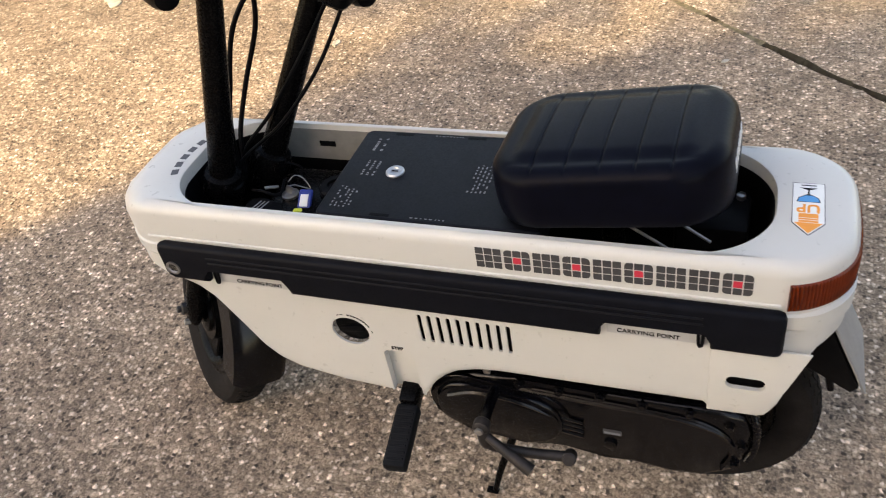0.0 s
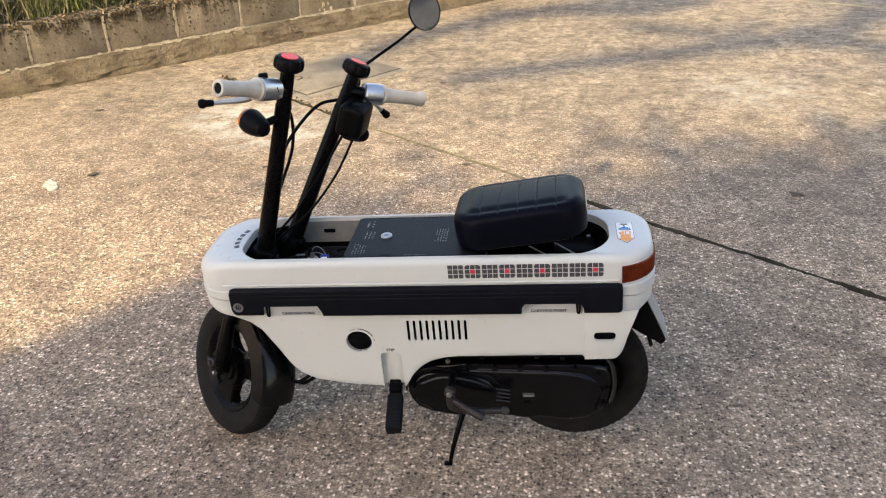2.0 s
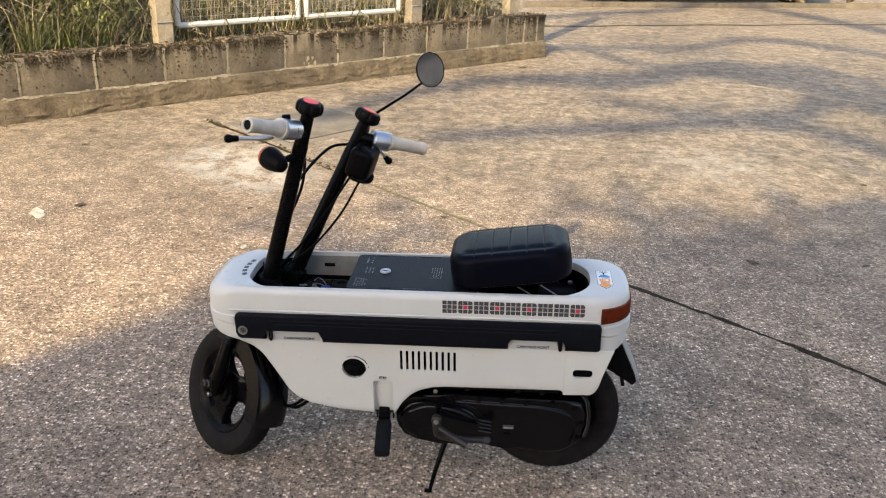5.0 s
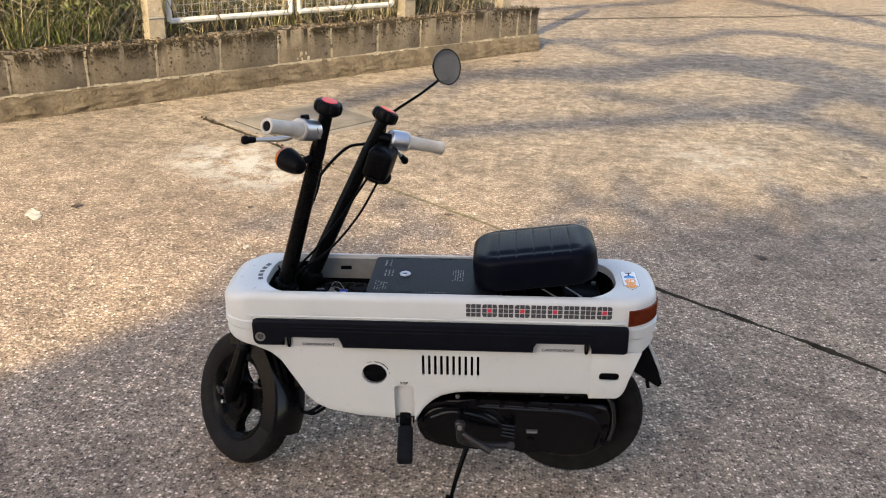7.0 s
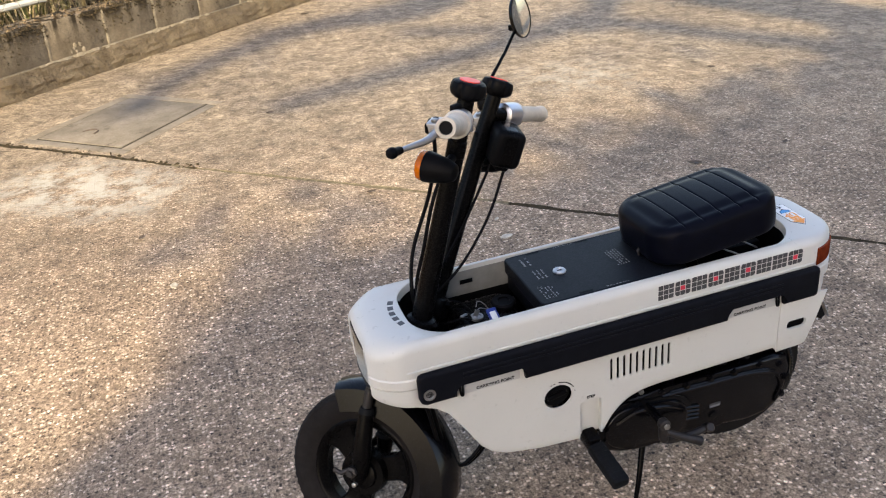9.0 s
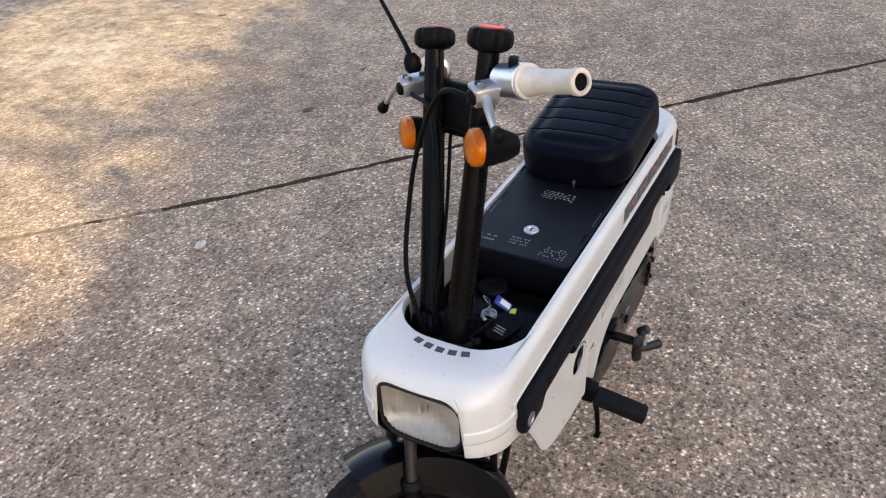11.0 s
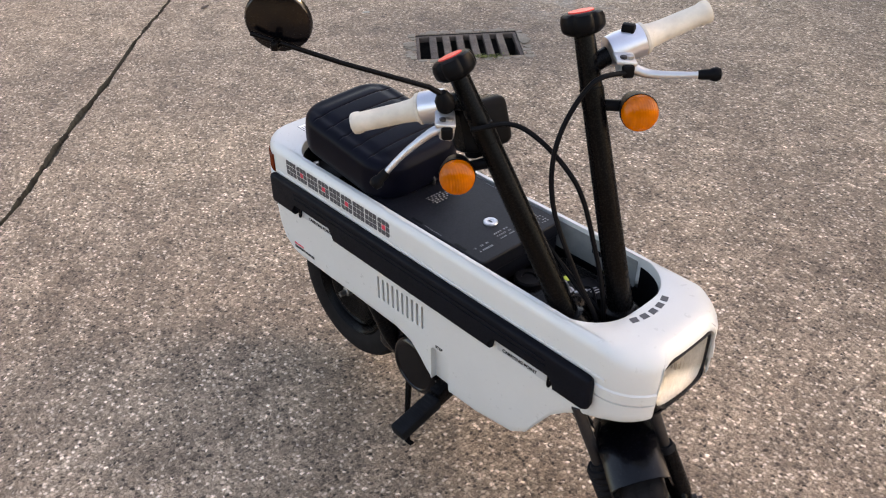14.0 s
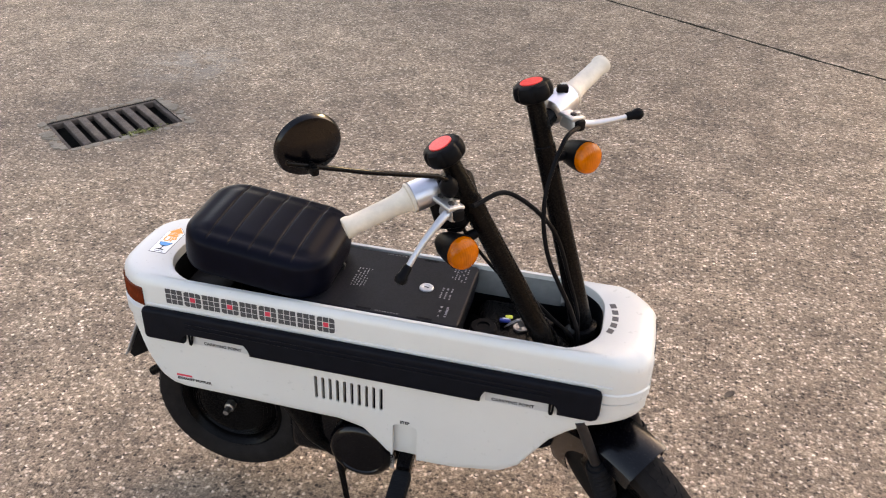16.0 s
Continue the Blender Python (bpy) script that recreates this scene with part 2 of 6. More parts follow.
def block_material(name, stops, scale, stain):
    """Old concrete block: rough grain, moss patches and dark drips below the top edge."""
    m = rough_material(name, stops, scale, stain=stain, bump_d=0.008)
    t = m.node_tree
    b = t.nodes["Principled BSDF"]
    was = b.inputs["Base Color"].links[0].from_socket
    mp = t.nodes.new("ShaderNodeMapping")
    mp.inputs["Scale"].default_value = (17, 17, 2.2)
    t.links.new(t.nodes["coords"].outputs["Object"], mp.inputs[0])
    n = t.nodes.new("ShaderNodeTexNoise")
    n.inputs["Scale"].default_value, n.inputs["Detail"].default_value = 1.0, 5
    t.links.new(mp.outputs[0], n.inputs["Vector"])
    xyz = t.nodes.new("ShaderNodeSeparateXYZ")
    t.links.new(t.nodes["coords"].outputs["Object"], xyz.inputs[0])
    up = ramp(t, xyz.outputs[2], [(0.14, (0.08,)), (0.24, (0.30,)), (0.30, (0.8,)), (0.345, (1.6,))])
    drip = ramp(t, n.outputs[0], [(0.45, (0,)), (0.55, (0.85,))])
    c = mix(t, mix(t, 1.0, drip, up, "MULTIPLY"), was, (0.025, 0.019, 0.012))
    t.links.new(c, b.inputs["Base Color"])
    return m


GROUND = ground_material()
BLOCK = block_material("concrete_block", [(0.3, (0.125, 0.105, 0.080)), (0.55, (0.190, 0.160, 0.124)), (0.75, (0.265, 0.226, 0.178))], 5, stain=(0.03, 0.024, 0.016))
MORTAR = rough_material("mortar", [(0.3, (0.2, 0.18, 0.145)), (0.7, (0.33, 0.3, 0.25))], 9)
PLINTH = rough_material("rough_render", [(0.3, (0.085, 0.067, 0.047)), (0.7, (0.215, 0.175, 0.128))], 8, stain=(0.035, 0.024, 0.015), bump_d=0.05, mid_scale=55)
COVER = rough_material("cover_concrete", [(0.3, (0.165, 0.142, 0.114)), (0.7, (0.31, 0.272, 0.224))], 5, stain=(0.11, 0.09, 0.068), bump_d=0.004, mid_scale=120)
CRUST = rough_material("lime_crust", [(0.3, (0.24, 0.205, 0.155)), (0.7, (0.44, 0.39, 0.31))], 25)
POSTMAT = rough_material("post_concrete", [(0.3, (0.30, 0.255, 0.195)), (0.7, (0.46, 0.40, 0.315))], 7, stain=(0.12, 0.09, 0.06))
HOUSE = rough_material("house_render", [(0.3, (0.2, 0.17, 0.145)), (0.7, (0.3, 0.26, 0.22))], 1.5)
SLATE = rough_material("blue_grey_weatherboard", [(0.3, (0.05, 0.055, 0.068)), (0.7, (0.085, 0.092, 0.11))], 1.5)
ROOF = rough_material("roof_tile", [(0.3, (0.16, 0.08, 0.06)), (0.7, (0.24, 0.13, 0.1))], 2)
SOIL = rough_material("soil_litter", [(0.3, (0.07, 0.05, 0.032)), (0.7, (0.17, 0.13, 0.085))], 6, bump_d=0.02)
MOSS = rough_material("dry_moss", [(0.3, (0.022, 0.017, 0.01)), (0.7, (0.075, 0.058, 0.034))], 40)
FRAMEPAINT = plain("white_frame_paint", (0.62, 0.61, 0.58), 0.45, var=0.12, scale=14, dirt=(0.3, 0.24, 0.17))
WIRE = plain("weathered_wire", (0.10, 0.095, 0.085), 0.6, 0.4, var=0.3)
GALV = plain("galvanised_steel", (0.5, 0.5, 0.49), 0.45, 0.7, var=0.2, scale=20)
CASTIRON = rough_material("cast_iron", [(0.3, (0.060, 0.045, 0.038)), (0.7, (0.14, 0.108, 0.090))], 12, rough=0.75)
PIT = plain("drain_pit", (0.03, 0.026, 0.022), 0.9, var=0.4)
CARPAINT = plain("maroon_paint", (0.07, 0.014, 0.014), 0.25, var=0.15, coat=0.6)
GLASSDARK = plain("car_glass", (0.01, 0.012, 0.014), 0.06, var=0.1, grain=0)
TWIG = rough_material("dry_twig", [(0.3, (0.10, 0.072, 0.048)), (0.7, (0.60, 0.52, 0.41))], 6)
TIMBER = rough_material("bark", [(0.3, (0.06, 0.045, 0.03)), (0.7, (0.14, 0.11, 0.08))], 20)


def leaf_material(name, a, b_):
    m, t, b = nodes_of(name)
    g = t.nodes.new("ShaderNodeNewGeometry")
    t.links.new(ramp(t, g.outputs["Random Per Island"], [(0.0, a), (1.0, b_)]), b.inputs["Base Color"])
    b.inputs["Roughness"].default_value = 0.6
    b.inputs["Specular IOR Level"].default_value = 0.3
    return m


LEAF = leaf_material("green_leaf", (0.030, 0.040, 0.013), (0.250, 0.255, 0.085))
FRESH = leaf_material("fresh_grass", (0.045, 0.060, 0.015), (0.17, 0.19, 0.06))
DRY = leaf_material("dry_grass", (0.14, 0.10, 0.05), (0.50, 0.42, 0.26))
LITTER = leaf_material("dead_leaf", (0.05, 0.036, 0.023), (0.21, 0.155, 0.10))
DARK_LEAF = leaf_material("wet_dead_leaf", (0.045, 0.032, 0.022), (0.12, 0.085, 0.06))
JOINT_MORTAR = rough_material("wall_mortar", [(0.3, (0.20, 0.17, 0.13)), (0.7, (0.36, 0.32, 0.25))], 20, stain=(0.05, 0.038, 0.025))
PALE_MORTAR = rough_material("pale_mortar", [(0.3, (0.42, 0.39, 0.33)), (0.7, (0.6, 0.56, 0.48))], 30)


# ---------------------------------------------------------------- mesh helpers
def thing(name, m, label, category, group="", kind=""):
    ob = new(name)
    ob.empty_display_size = 0.1
    ob.matrix_world = m
    return tagged(ob, label, category, group, kind)


def mesh_from(bm, name, material, smooth=True, sharp=38):
    me = bpy.data.meshes.new(name)
    bmesh.ops.recalc_face_normals(bm, faces=bm.faces)
    if smooth:
        lim = radians(sharp)
        for f in bm.faces:
            f.smooth = True
        for e in bm.edges:
            if len(e.link_faces) == 2 and e.calc_face_angle(0) > lim:
                e.smooth = False
    bm.to_mesh(me)
    bm.free()
    me.materials.append(material)
    return me


def part(name, bm, material, parent=None, label="", smooth=True, sharp=38):
    ob = new(name, bm if isinstance(bm, bpy.types.Mesh) else mesh_from(bm, name, material, smooth, sharp))
    if isinstance(bm, bpy.types.Mesh) and not bm.materials:
        bm.materials.append(material)
    if parent is not None:
        ob.parent = parent
    if label:
        ob["label"] = label
    return ob


def grid_faces(bm, rows, close_u=True, close_v=False, caps=False):
    """Skin a list of equal rows of points."""
    vs = [[bm.verts.new(p) for p in row] for row in rows]
    n, k = len(vs), len(vs[0])
    for a in range(n if close_v else n - 1):
        for b in range(k if close_u else k - 1):
            q = [vs[a][b], vs[a][(b + 1) % k], vs[(a + 1) % n][(b + 1) % k], vs[(a + 1) % n][b]]
            bm.faces.new(q)
    if caps:
        bm.faces.new(vs[0][::-1])
        bm.faces.new(vs[-1])
    return vs


def add_box(bm, c, s, m=None, bevel=0.0, seg=2):
    r = bmesh.ops.create_cube(bm, size=1.0)
    mat = Matrix.Translation(c) @ (m or Matrix.Identity(4)) @ Matrix.Diagonal((*s, 1))
    bmesh.ops.transform(bm, matrix=mat, verts=r["verts"])
    if bevel:
        es = list({e for v in r["verts"] for e in v.link_edges})
        bmesh.ops.bevel(bm, geom=es, offset=bevel, segments=seg, profile=0.5, affect="EDGES")
    return bm


def box(c, s, m=None, bevel=0.0, seg=2):
    return add_box(bmesh.new(), c, s, m, bevel, seg)


def frame_of(d):
    d = Vector(d).normalized()
    u = d.orthogonal().normalized()
    return u, d.cross(u)


def add_sweep(bm, pts, radii, k=12, caps=True):
    """A round tube along points; radii is one number or one for each point."""
    pts = [Vector(p) for p in pts]
    if not isinstance(radii, (list, tuple)):
        radii = [radii] * len(pts)
    u = None
    rows = []
    for i, p in enumerate(pts):
        d = (pts[min(i + 1, len(pts) - 1)] - pts[max(i - 1, 0)]).normalized()
        if u is None:
            u = d.orthogonal().normalized()
        u = (u - d * u.dot(d)).normalized()
        v = d.cross(u)
        rows.append([p + (u * math.cos(a) + v * math.sin(a)) * radii[i] for a in (2 * math.pi * j / k for j in range(k))])
    grid_faces(bm, rows, caps=caps)
    return bm


def sweep(pts, radii, k=12, caps=True):
    return add_sweep(bmesh.new(), pts, radii, k, caps)


def spline(ctrl, n=10):
    """Catmull-Rom through control points."""
    c = [Vector(p) for p in ctrl]
    c = [c[0] * 2 - c[1]] + c + [c[-1] * 2 - c[-2]]
    out = []
    for i in range(1, len(c) - 2):
        for j in range(n):
            t = j / n
            p0, p1, p2, p3 = c[i - 1:i + 3]
            out.append(0.5 * (2 * p1 + (p2 - p0) * t + (2 * p0 - 5 * p1 + 4 * p2 - p3) * t * t + (3 * p1 - p0 - 3 * p2 + p3) * t ** 3))
    return out + [c[-2]]


def add_lathe(bm, profile, origin, axis, k=32, closed=False):
    """Revolve (distance along axis, radius) about an axis."""
    d = Vector(axis).normalized()
    u, v = frame_of(d)
    o = Vector(origin)
    rows = [[o + d * h + (u * math.cos(a) + v * math.sin(a)) * max(r, 1e-4) for a in (2 * math.pi * j / k for j in range(k))] for h, r in profile]
    grid_faces(bm, rows, close_v=closed, caps=not closed)
    return bm


def lathe(profile, origin, axis, k=32, closed=False):
    return add_lathe(bmesh.new(), profile, origin, axis, k, closed)


def rounded_rect(x0, x1, y0, y1, r, n=6):
    """Counter-clockwise outline with rounded corners (one radius, or four from the lower left round)."""
    rs = r if isinstance(r, (list, tuple)) else [r] * 4
    out = []
    for (cx, cy, sx, sy), rr, a0 in zip(((x0, y0, 1, 1), (x1, y0, -1, 1), (x1, y1, -1, -1), (x0, y1, 1, -1)), rs, (180, 270, 0, 90)):
        for j in range(n + 1):
            a = radians(a0 + 90 * j / n)
            out.append((cx + sx * rr + rr * math.cos(a), cy + sy * rr + rr * math.sin(a)))
    return out


def add_prism(bm, outline, to3d, depth, bevel=0.0, seg=2):
    """Extrude a 2D outline; to3d(u, v, w) gives the place, w runs from 0 to depth."""
    lo = [bm.verts.new(to3d(u, v, 0)) for u, v in outline]
    hi = [bm.verts.new(to3d(u, v, depth)) for u, v in outline]
    n = len(outline)
    fs = [bm.faces.new(lo[::-1]), bm.faces.new(hi)]
    for i in range(n):
        bm.faces.new((lo[i], lo[(i + 1) % n], hi[(i + 1) % n], hi[i]))
    if bevel:
        es = list({e for f in fs for e in f.edges})
        bmesh.ops.bevel(bm, geom=es, offset=bevel, segments=seg, profile=0.5, affect="EDGES")
    return bm


def prism(outline, to3d, depth, bevel=0.0, seg=2):
    return add_prism(bmesh.new(), outline, to3d, depth, bevel, seg)


def flat_xy(z):
    return lambda u, v, w: (u, v, z + w)


def side_xz(y, sign):
    """On a side panel: u runs along x, v up, w outwards."""
    return lambda u, v, w: (u, y + sign * w, v)


def writing(name, text, size, m, material, parent):
    cu = bpy.data.curves.new("text", "FONT")
    cu.body, cu.size, cu.align_x, cu.align_y, cu.extrude = text, size, "CENTER", "CENTER", 0.0002
    cu.offset = size * 0.022
    tmp = new("text", cu)
    me = bpy.data.meshes.new_from_object(tmp)
    bpy.data.objects.remove(tmp)
    me.transform(m)
    me.materials.clear()
    me.materials.append(material)
    return part(name, me, material, parent)


def cut(ob, cutter):
    """Subtract a bmesh from a mesh object for good."""
    me = bpy.data.meshes.new("cutter")
    bmesh.ops.recalc_face_normals(cutter, faces=cutter.faces)
    cutter.to_mesh(me)
    cutter.free()
    c = new("cutter", me)
    c.parent, c.matrix_basis = ob.parent, ob.matrix_basis.copy()
    mod = ob.modifiers.new("cut", "BOOLEAN")
    mod.object, mod.solver = c, "EXACT"
    bpy.context.view_layer.update()
    dg = bpy.context.evaluated_depsgraph_get()
    baked = bpy.data.meshes.new_from_object(ob.evaluated_get(dg))
    ob.modifiers.clear()
    if len(baked.polygons) > len(ob.data.polygons) // 2:
        ob.data = baked
    bpy.data.objects.remove(c)
    return len(baked.polygons)


def interp(table, x):
    return float(np.interp(x, [p[0] for p in table], [p[1] for p in table]))


# ---------------------------------------------------------------- ground
U = Vector((0.778, -0.628, 0)).normalized()      # along the slab joints
V = Vector((-U.y, U.x, 0))                        # across them
JOINTS = (1.318, -3.2)
GRATE = (2.19, 2.51, -0.435, 0.025)                 # along u, then v


def plan(u, v, z=0.0):
    p = U * u + V * v
    return Vector((p.x, p.y, z))


# dirt in the slab joints; also colours the painted shade line far off
JOINT_DIRT_AND_SHADE = rough_material("joint_dirt_and_shade", [(0.3, (0.024, 0.020, 0.015)), (0.7, (0.075, 0.066, 0.046))], 14)
JOINT_MOSS = rough_material("joint_moss", [(0.3, (0.10, 0.082, 0.05)), (0.7, (0.21, 0.175, 0.11))], 30)


def filled(u, k):
    """How far a joint is choked with sand and moss, along u."""
    return 1.0 if k == 0 and (u < -3.2 or -2.1 < u + 0.25 * noise.noise(Vector((u * 2, 1, 1))) + 0.5 * noise.noise(Vector((u * 13, 4, 2))) < -0.60) else 0.0


def build_ground():
    bm = bmesh.new()
    us = [-600, -100, -20] + [-9 + 0.05 * i for i in range(100)] + [-4 + 0.016 * i for i in range(500)] + [4 + 0.05 * i for i in range(103)] + [20, 100, 600]
    us = sorted(set([u for u in us if not (GRATE[0] - 0.09 < u < GRATE[1] + 0.09)] + [GRATE[0], GRATE[1]]))
    vs = [-600, -100, -20, -10, -6]
    for j in (JOINTS[1], JOINTS[0]):
        vs += [j - 0.6, j - 0.013, j - 0.009, j + 0.009, j + 0.013, j + 0.6]
    vs += [GRATE[2], GRATE[3], -1.5, 3.5, 6, 10, 20, 100, 600]
    vs = sorted(vs)
    grid = []
    for v in vs:
        row = []
        for u in us:
            z, dv = 0.0, 0.0
            for k, j in enumerate(JOINTS):
                if abs(v - j) < 0.02:
                    wave = noise.noise(Vector((u * 1.3, k * 7.0, 0))) * 0.022 + noise.noise(Vector((u * 9, k * 3.0, 2))) * 0.006 + noise.noise(Vector((u * 31, v * 90, 4))) * 0.006 + noise.noise(Vector((u * 75, v * 140, 9))) * 0.004
                    wide = 0.55 + 1.1 * abs(noise.noise(Vector((u * 3.1, 5.0 + k, 1)))) + 0.5 * abs(noise.noise(Vector((u * 22, 2.0 + k, 6))))
                    dv = wave + (v - j) * (wide - 1)
                    z = -0.022 * (1 - 0.9 * filled(u, k)) if abs(v - j) < 0.011 else 0.0
            row.append(bm.verts.new(plan(u, v + dv, z)))
        grid.append(row)
    for a in range(len(vs) - 1):
        for b in range(len(us) - 1):
            hole = us[b] >= GRATE[0] - 1e-6 and us[b + 1] <= GRATE[1] + 1e-6 and vs[a] >= GRATE[2] - 1e-6 and vs[a + 1] <= GRATE[3] + 1e-6
            if not hole:
                f = bm.faces.new((grid[a][b], grid[a][b + 1], grid[a + 1][b + 1], grid[a + 1][b]))
                for k, j in enumerate(JOINTS):
                    if abs((vs[a] + vs[a + 1]) / 2 - j) < 0.012:
                        mid = (us[b] + us[b + 1]) / 2
                        f.material_index = 0 if k == 0 and mid < -3.2 else 2 if filled(mid, k) > 0.5 else 1
    ob = part("ground", bm, GROUND, smooth=False)
    ob.data.materials.append(JOINT_DIRT_AND_SHADE)
    ob.data.materials.append(JOINT_MOSS)
    return tagged(ob, "weathered exposed-aggregate concrete yard with open slab joints", "ground", kind="structure")


ground = build_ground()


def build_grate():
    u0, u1, v0, v1 = GRATE
    g = thing("drain_grate", Matrix.Identity(4), "rusty cast-iron drain grate sunk into the concrete yard", "drain grate")

    def at(u, v, w):
        return plan(u, v, w)

    # pit below
    bm = bmesh.new()
    ring = [(u0, v0), (u1, v0), (u1, v1), (u0, v1)]
    top = [bm.verts.new(at(u, v, 0.0)) for u, v in ring]
    bot = [bm.verts.new(at(u, v, -0.22)) for u, v in ring]
    for i in range(4):
        bm.faces.new((top[i], top[(i + 1) % 4], bot[(i + 1) % 4], bot[i]))
    bm.faces.new(bot)
    part("pit", bm, PIT, g, smooth=False)
    fr = 0.016
    for i, (a, b, c, d) in enumerate(((u0, u0 + fr, v0, v1), (u1 - fr, u1, v0, v1), (u0 + fr, u1 - fr, v0, v0 + fr), (u0 + fr, u1 - fr, v1 - fr, v1))):
        part("frame", prism([(a, c), (b, c), (b, d), (a, d)], lambda u, v, w: at(u, v, -0.03 + w), 0.026, 0.004), CASTIRON, g)
    n = 7
    pitch = (v1 - v0 - 2 * fr) / (n + 0.0)
    for i in range(n - 1):
        c = v0 + fr + pitch * (i + 1)
        part("bar", prism([(u0 + fr, c - 0.016), (u1 - fr, c - 0.016), (u1 - fr, c + 0.016), (u0 + fr, c + 0.016)], lambda u, v, w: at(u, v, -0.028 + w), 0.026, 0.004), CASTIRON, g)


build_grate()


def build_grate_edge():
    """Crumbled pale mortar and a tuft of moss round the drain."""
    rng = random.Random(33)
    u0, u1, v0, v1 = GRATE
    ob = thing("drain_edge", Matrix.Identity(4), "crumbled pale mortar and moss round the drain grate", "mortar edge")
    bm = bmesh.new()
    for i in range(46):
        f = i / 46 * 4
        side, q = int(f), f % 1
        u, v = ((u0 + (u1 - u0) * q, v0 - 0.02), (u1 + 0.02, v0 + (v1 - v0) * q), (u1 - (u1 - u0) * q, v1 + 0.02), (u0 - 0.02, v1 - (v1 - v0) * q))[side]
        u, v = u + rng.gauss(0, 0.008), v + rng.gauss(0, 0.008)
        r = rng.uniform(0.016, 0.036)
        out = [(u + r * rng.uniform(0.5, 1.0) * math.cos(a), v + r * rng.uniform(0.5, 1.0) * math.sin(a)) for a in (2 * math.pi * k / 8 for k in range(8))]
        out = [(min(max(x, -9), u0 - 0.001) if u < u0 else max(x, u1 + 0.001) if u > u1 else x, min(y, v0 - 0.001) if v < v0 and u0 < u < u1 else max(y, v1 + 0.001) if v > v1 and u0 < u < u1 else y) for x, y in out]
        add_prism(bm, out, lambda x, y, w: plan(x, y, -0.002 + w), rng.uniform(0.0035, 0.0065))
    tagged(part("mortar", bm, COVER, ob, smooth=False), kind="stuff")
    mo = bmesh.new()
    for _ in range(140):
        leaf_quad(mo, plan(u0 - 0.012 + rng.gauss(0, 0.010), v0 + 0.17 + rng.gauss(0, 0.035), 0.006 + rng.uniform(0, 0.006)), rng.uniform(0.004, 0.009), rng)
    part("moss", mo, LEAF, ob, "small tuft of green moss", smooth=False)


def build_cover():
    """A flush concrete inspection cover in a sunk frame, beside the joint."""
    c = thing("inspection_cover", Matrix.Identity(4), "worn square concrete inspection cover flush with the yard", "cover")
    u0, u1, v0, v1 = -3.08, -2.45, 1.365, 2.15
    w = 0.055
    for a, b, e, f in ((u0, u1, v0, v0 + w), (u0, u1, v1 - w, v1), (u0, u0 + w, v0 + w + 0.004, v1 - w - 0.004), (u1 - w, u1, v0 + w + 0.004, v1 - w - 0.004)):
        part("frame", prism([(a, e), (b, e), (b, f), (a, f)], lambda u, v, q: plan(u, v, -0.03 + q), 0.033, 0.002), COVER, c)
    part("gap", prism([(u0 + w, v0 + w), (u1 - w, v0 + w), (u1 - w, v1 - w), (u0 + w, v1 - w)], lambda u, v, q: plan(u, v, -0.03 + q), 0.0312), JOINT_DIRT_AND_SHADE, c, smooth=False)
    g = w + 0.012
    part("lid", prism([(u0 + g, v0 + g), (u1 - g, v0 + g), (u1 - g, v1 - g), (u0 + g, v1 - g)], lambda u, v, q: plan(u, v, -0.03 + q), 0.036, 0.002), COVER, c)
    part("lifting_eye", sweep(spline([plan(-2.86, 1.56, 0.0065), plan(-2.83, 1.60, 0.008), plan(-2.79, 1.59, 0.008), plan(-2.78, 1.55, 0.0065)], 6), 0.004, 6), CASTIRON, c)


build_cover()


def build_joint_debris():
    """Crumbs of moss and soil that choke the open joint."""
    rng = random.Random(61)
    bm = bmesh.new()
    for _ in range(170):
        u = rng.uniform(-3.22, -2.0)
        r = rng.uniform(0.002, 0.007)
        p = plan(u, JOINTS[0] + 0.006 + rng.gauss(0, 0.013) * (1 + 0.8 * math.sin(u * 9)), r * 0.3)
        add_box(bm, p, (r * 2.2, r * rng.uniform(0.8, 1.8), r * 0.5), pose(0, 0, 0, rng.uniform(-40, 40), rng.uniform(-40, 40), rng.uniform(0, 180)))
    tagged(part("joint_debris", bm, MOSS, smooth=False), "crumbs of dry moss and soil along the slab joint", "debris", kind="stuff")


build_joint_debris()


def build_ridge():
    """A thin raised ridge of old mortar on the yard."""
    a, b = Vector((1.95, 5.05, 0)), Vector((2.78, 4.59, 0))
    d = (b - a).normalized()
    n = Vector((-d.y, d.x, 0))
    rows = []
    for i in range(61):
        p = a.lerp(b, i / 60) + n * (0.02 * noise.noise(Vector((i * 0.2, 3, 3))))
        w = 0.006 + 0.008 * abs(noise.noise(Vector((i * 0.5, 1, 4))))
        rows.append([p - n * w + Vector((0, 0, -0.002)), p - n * w * 0.4 + Vector((0, 0, 0.007)), p + n * w * 0.4 + Vector((0, 0, 0.006)), p + n * w + Vector((0, 0, -0.002))])
    bm = bmesh.new()
    grid_faces(bm, rows, close_u=False)
    tagged(part("mortar_ridge", bm, MORTAR), "thin pale ridge of old mortar on the concrete yard", "mortar ridge")


build_ridge()

# ---------------------------------------------------------------- low block wall
WA, WB = Vector((-6.0, -0.56, 0)), Vector((0.43, 5.87, 0))       # foot of the wall's face
WD = (WB - WA).normalized()
WN = Vector((WD.y, -WD.x, 0))                                       # towards the yard
WL = (WB - WA).length


def on_wall(s, out, z):
    """s metres back from the free end along the wall, out from its face, height."""
    p = WB - WD * s + WN * out
    return Vector((p.x, p.y, z))


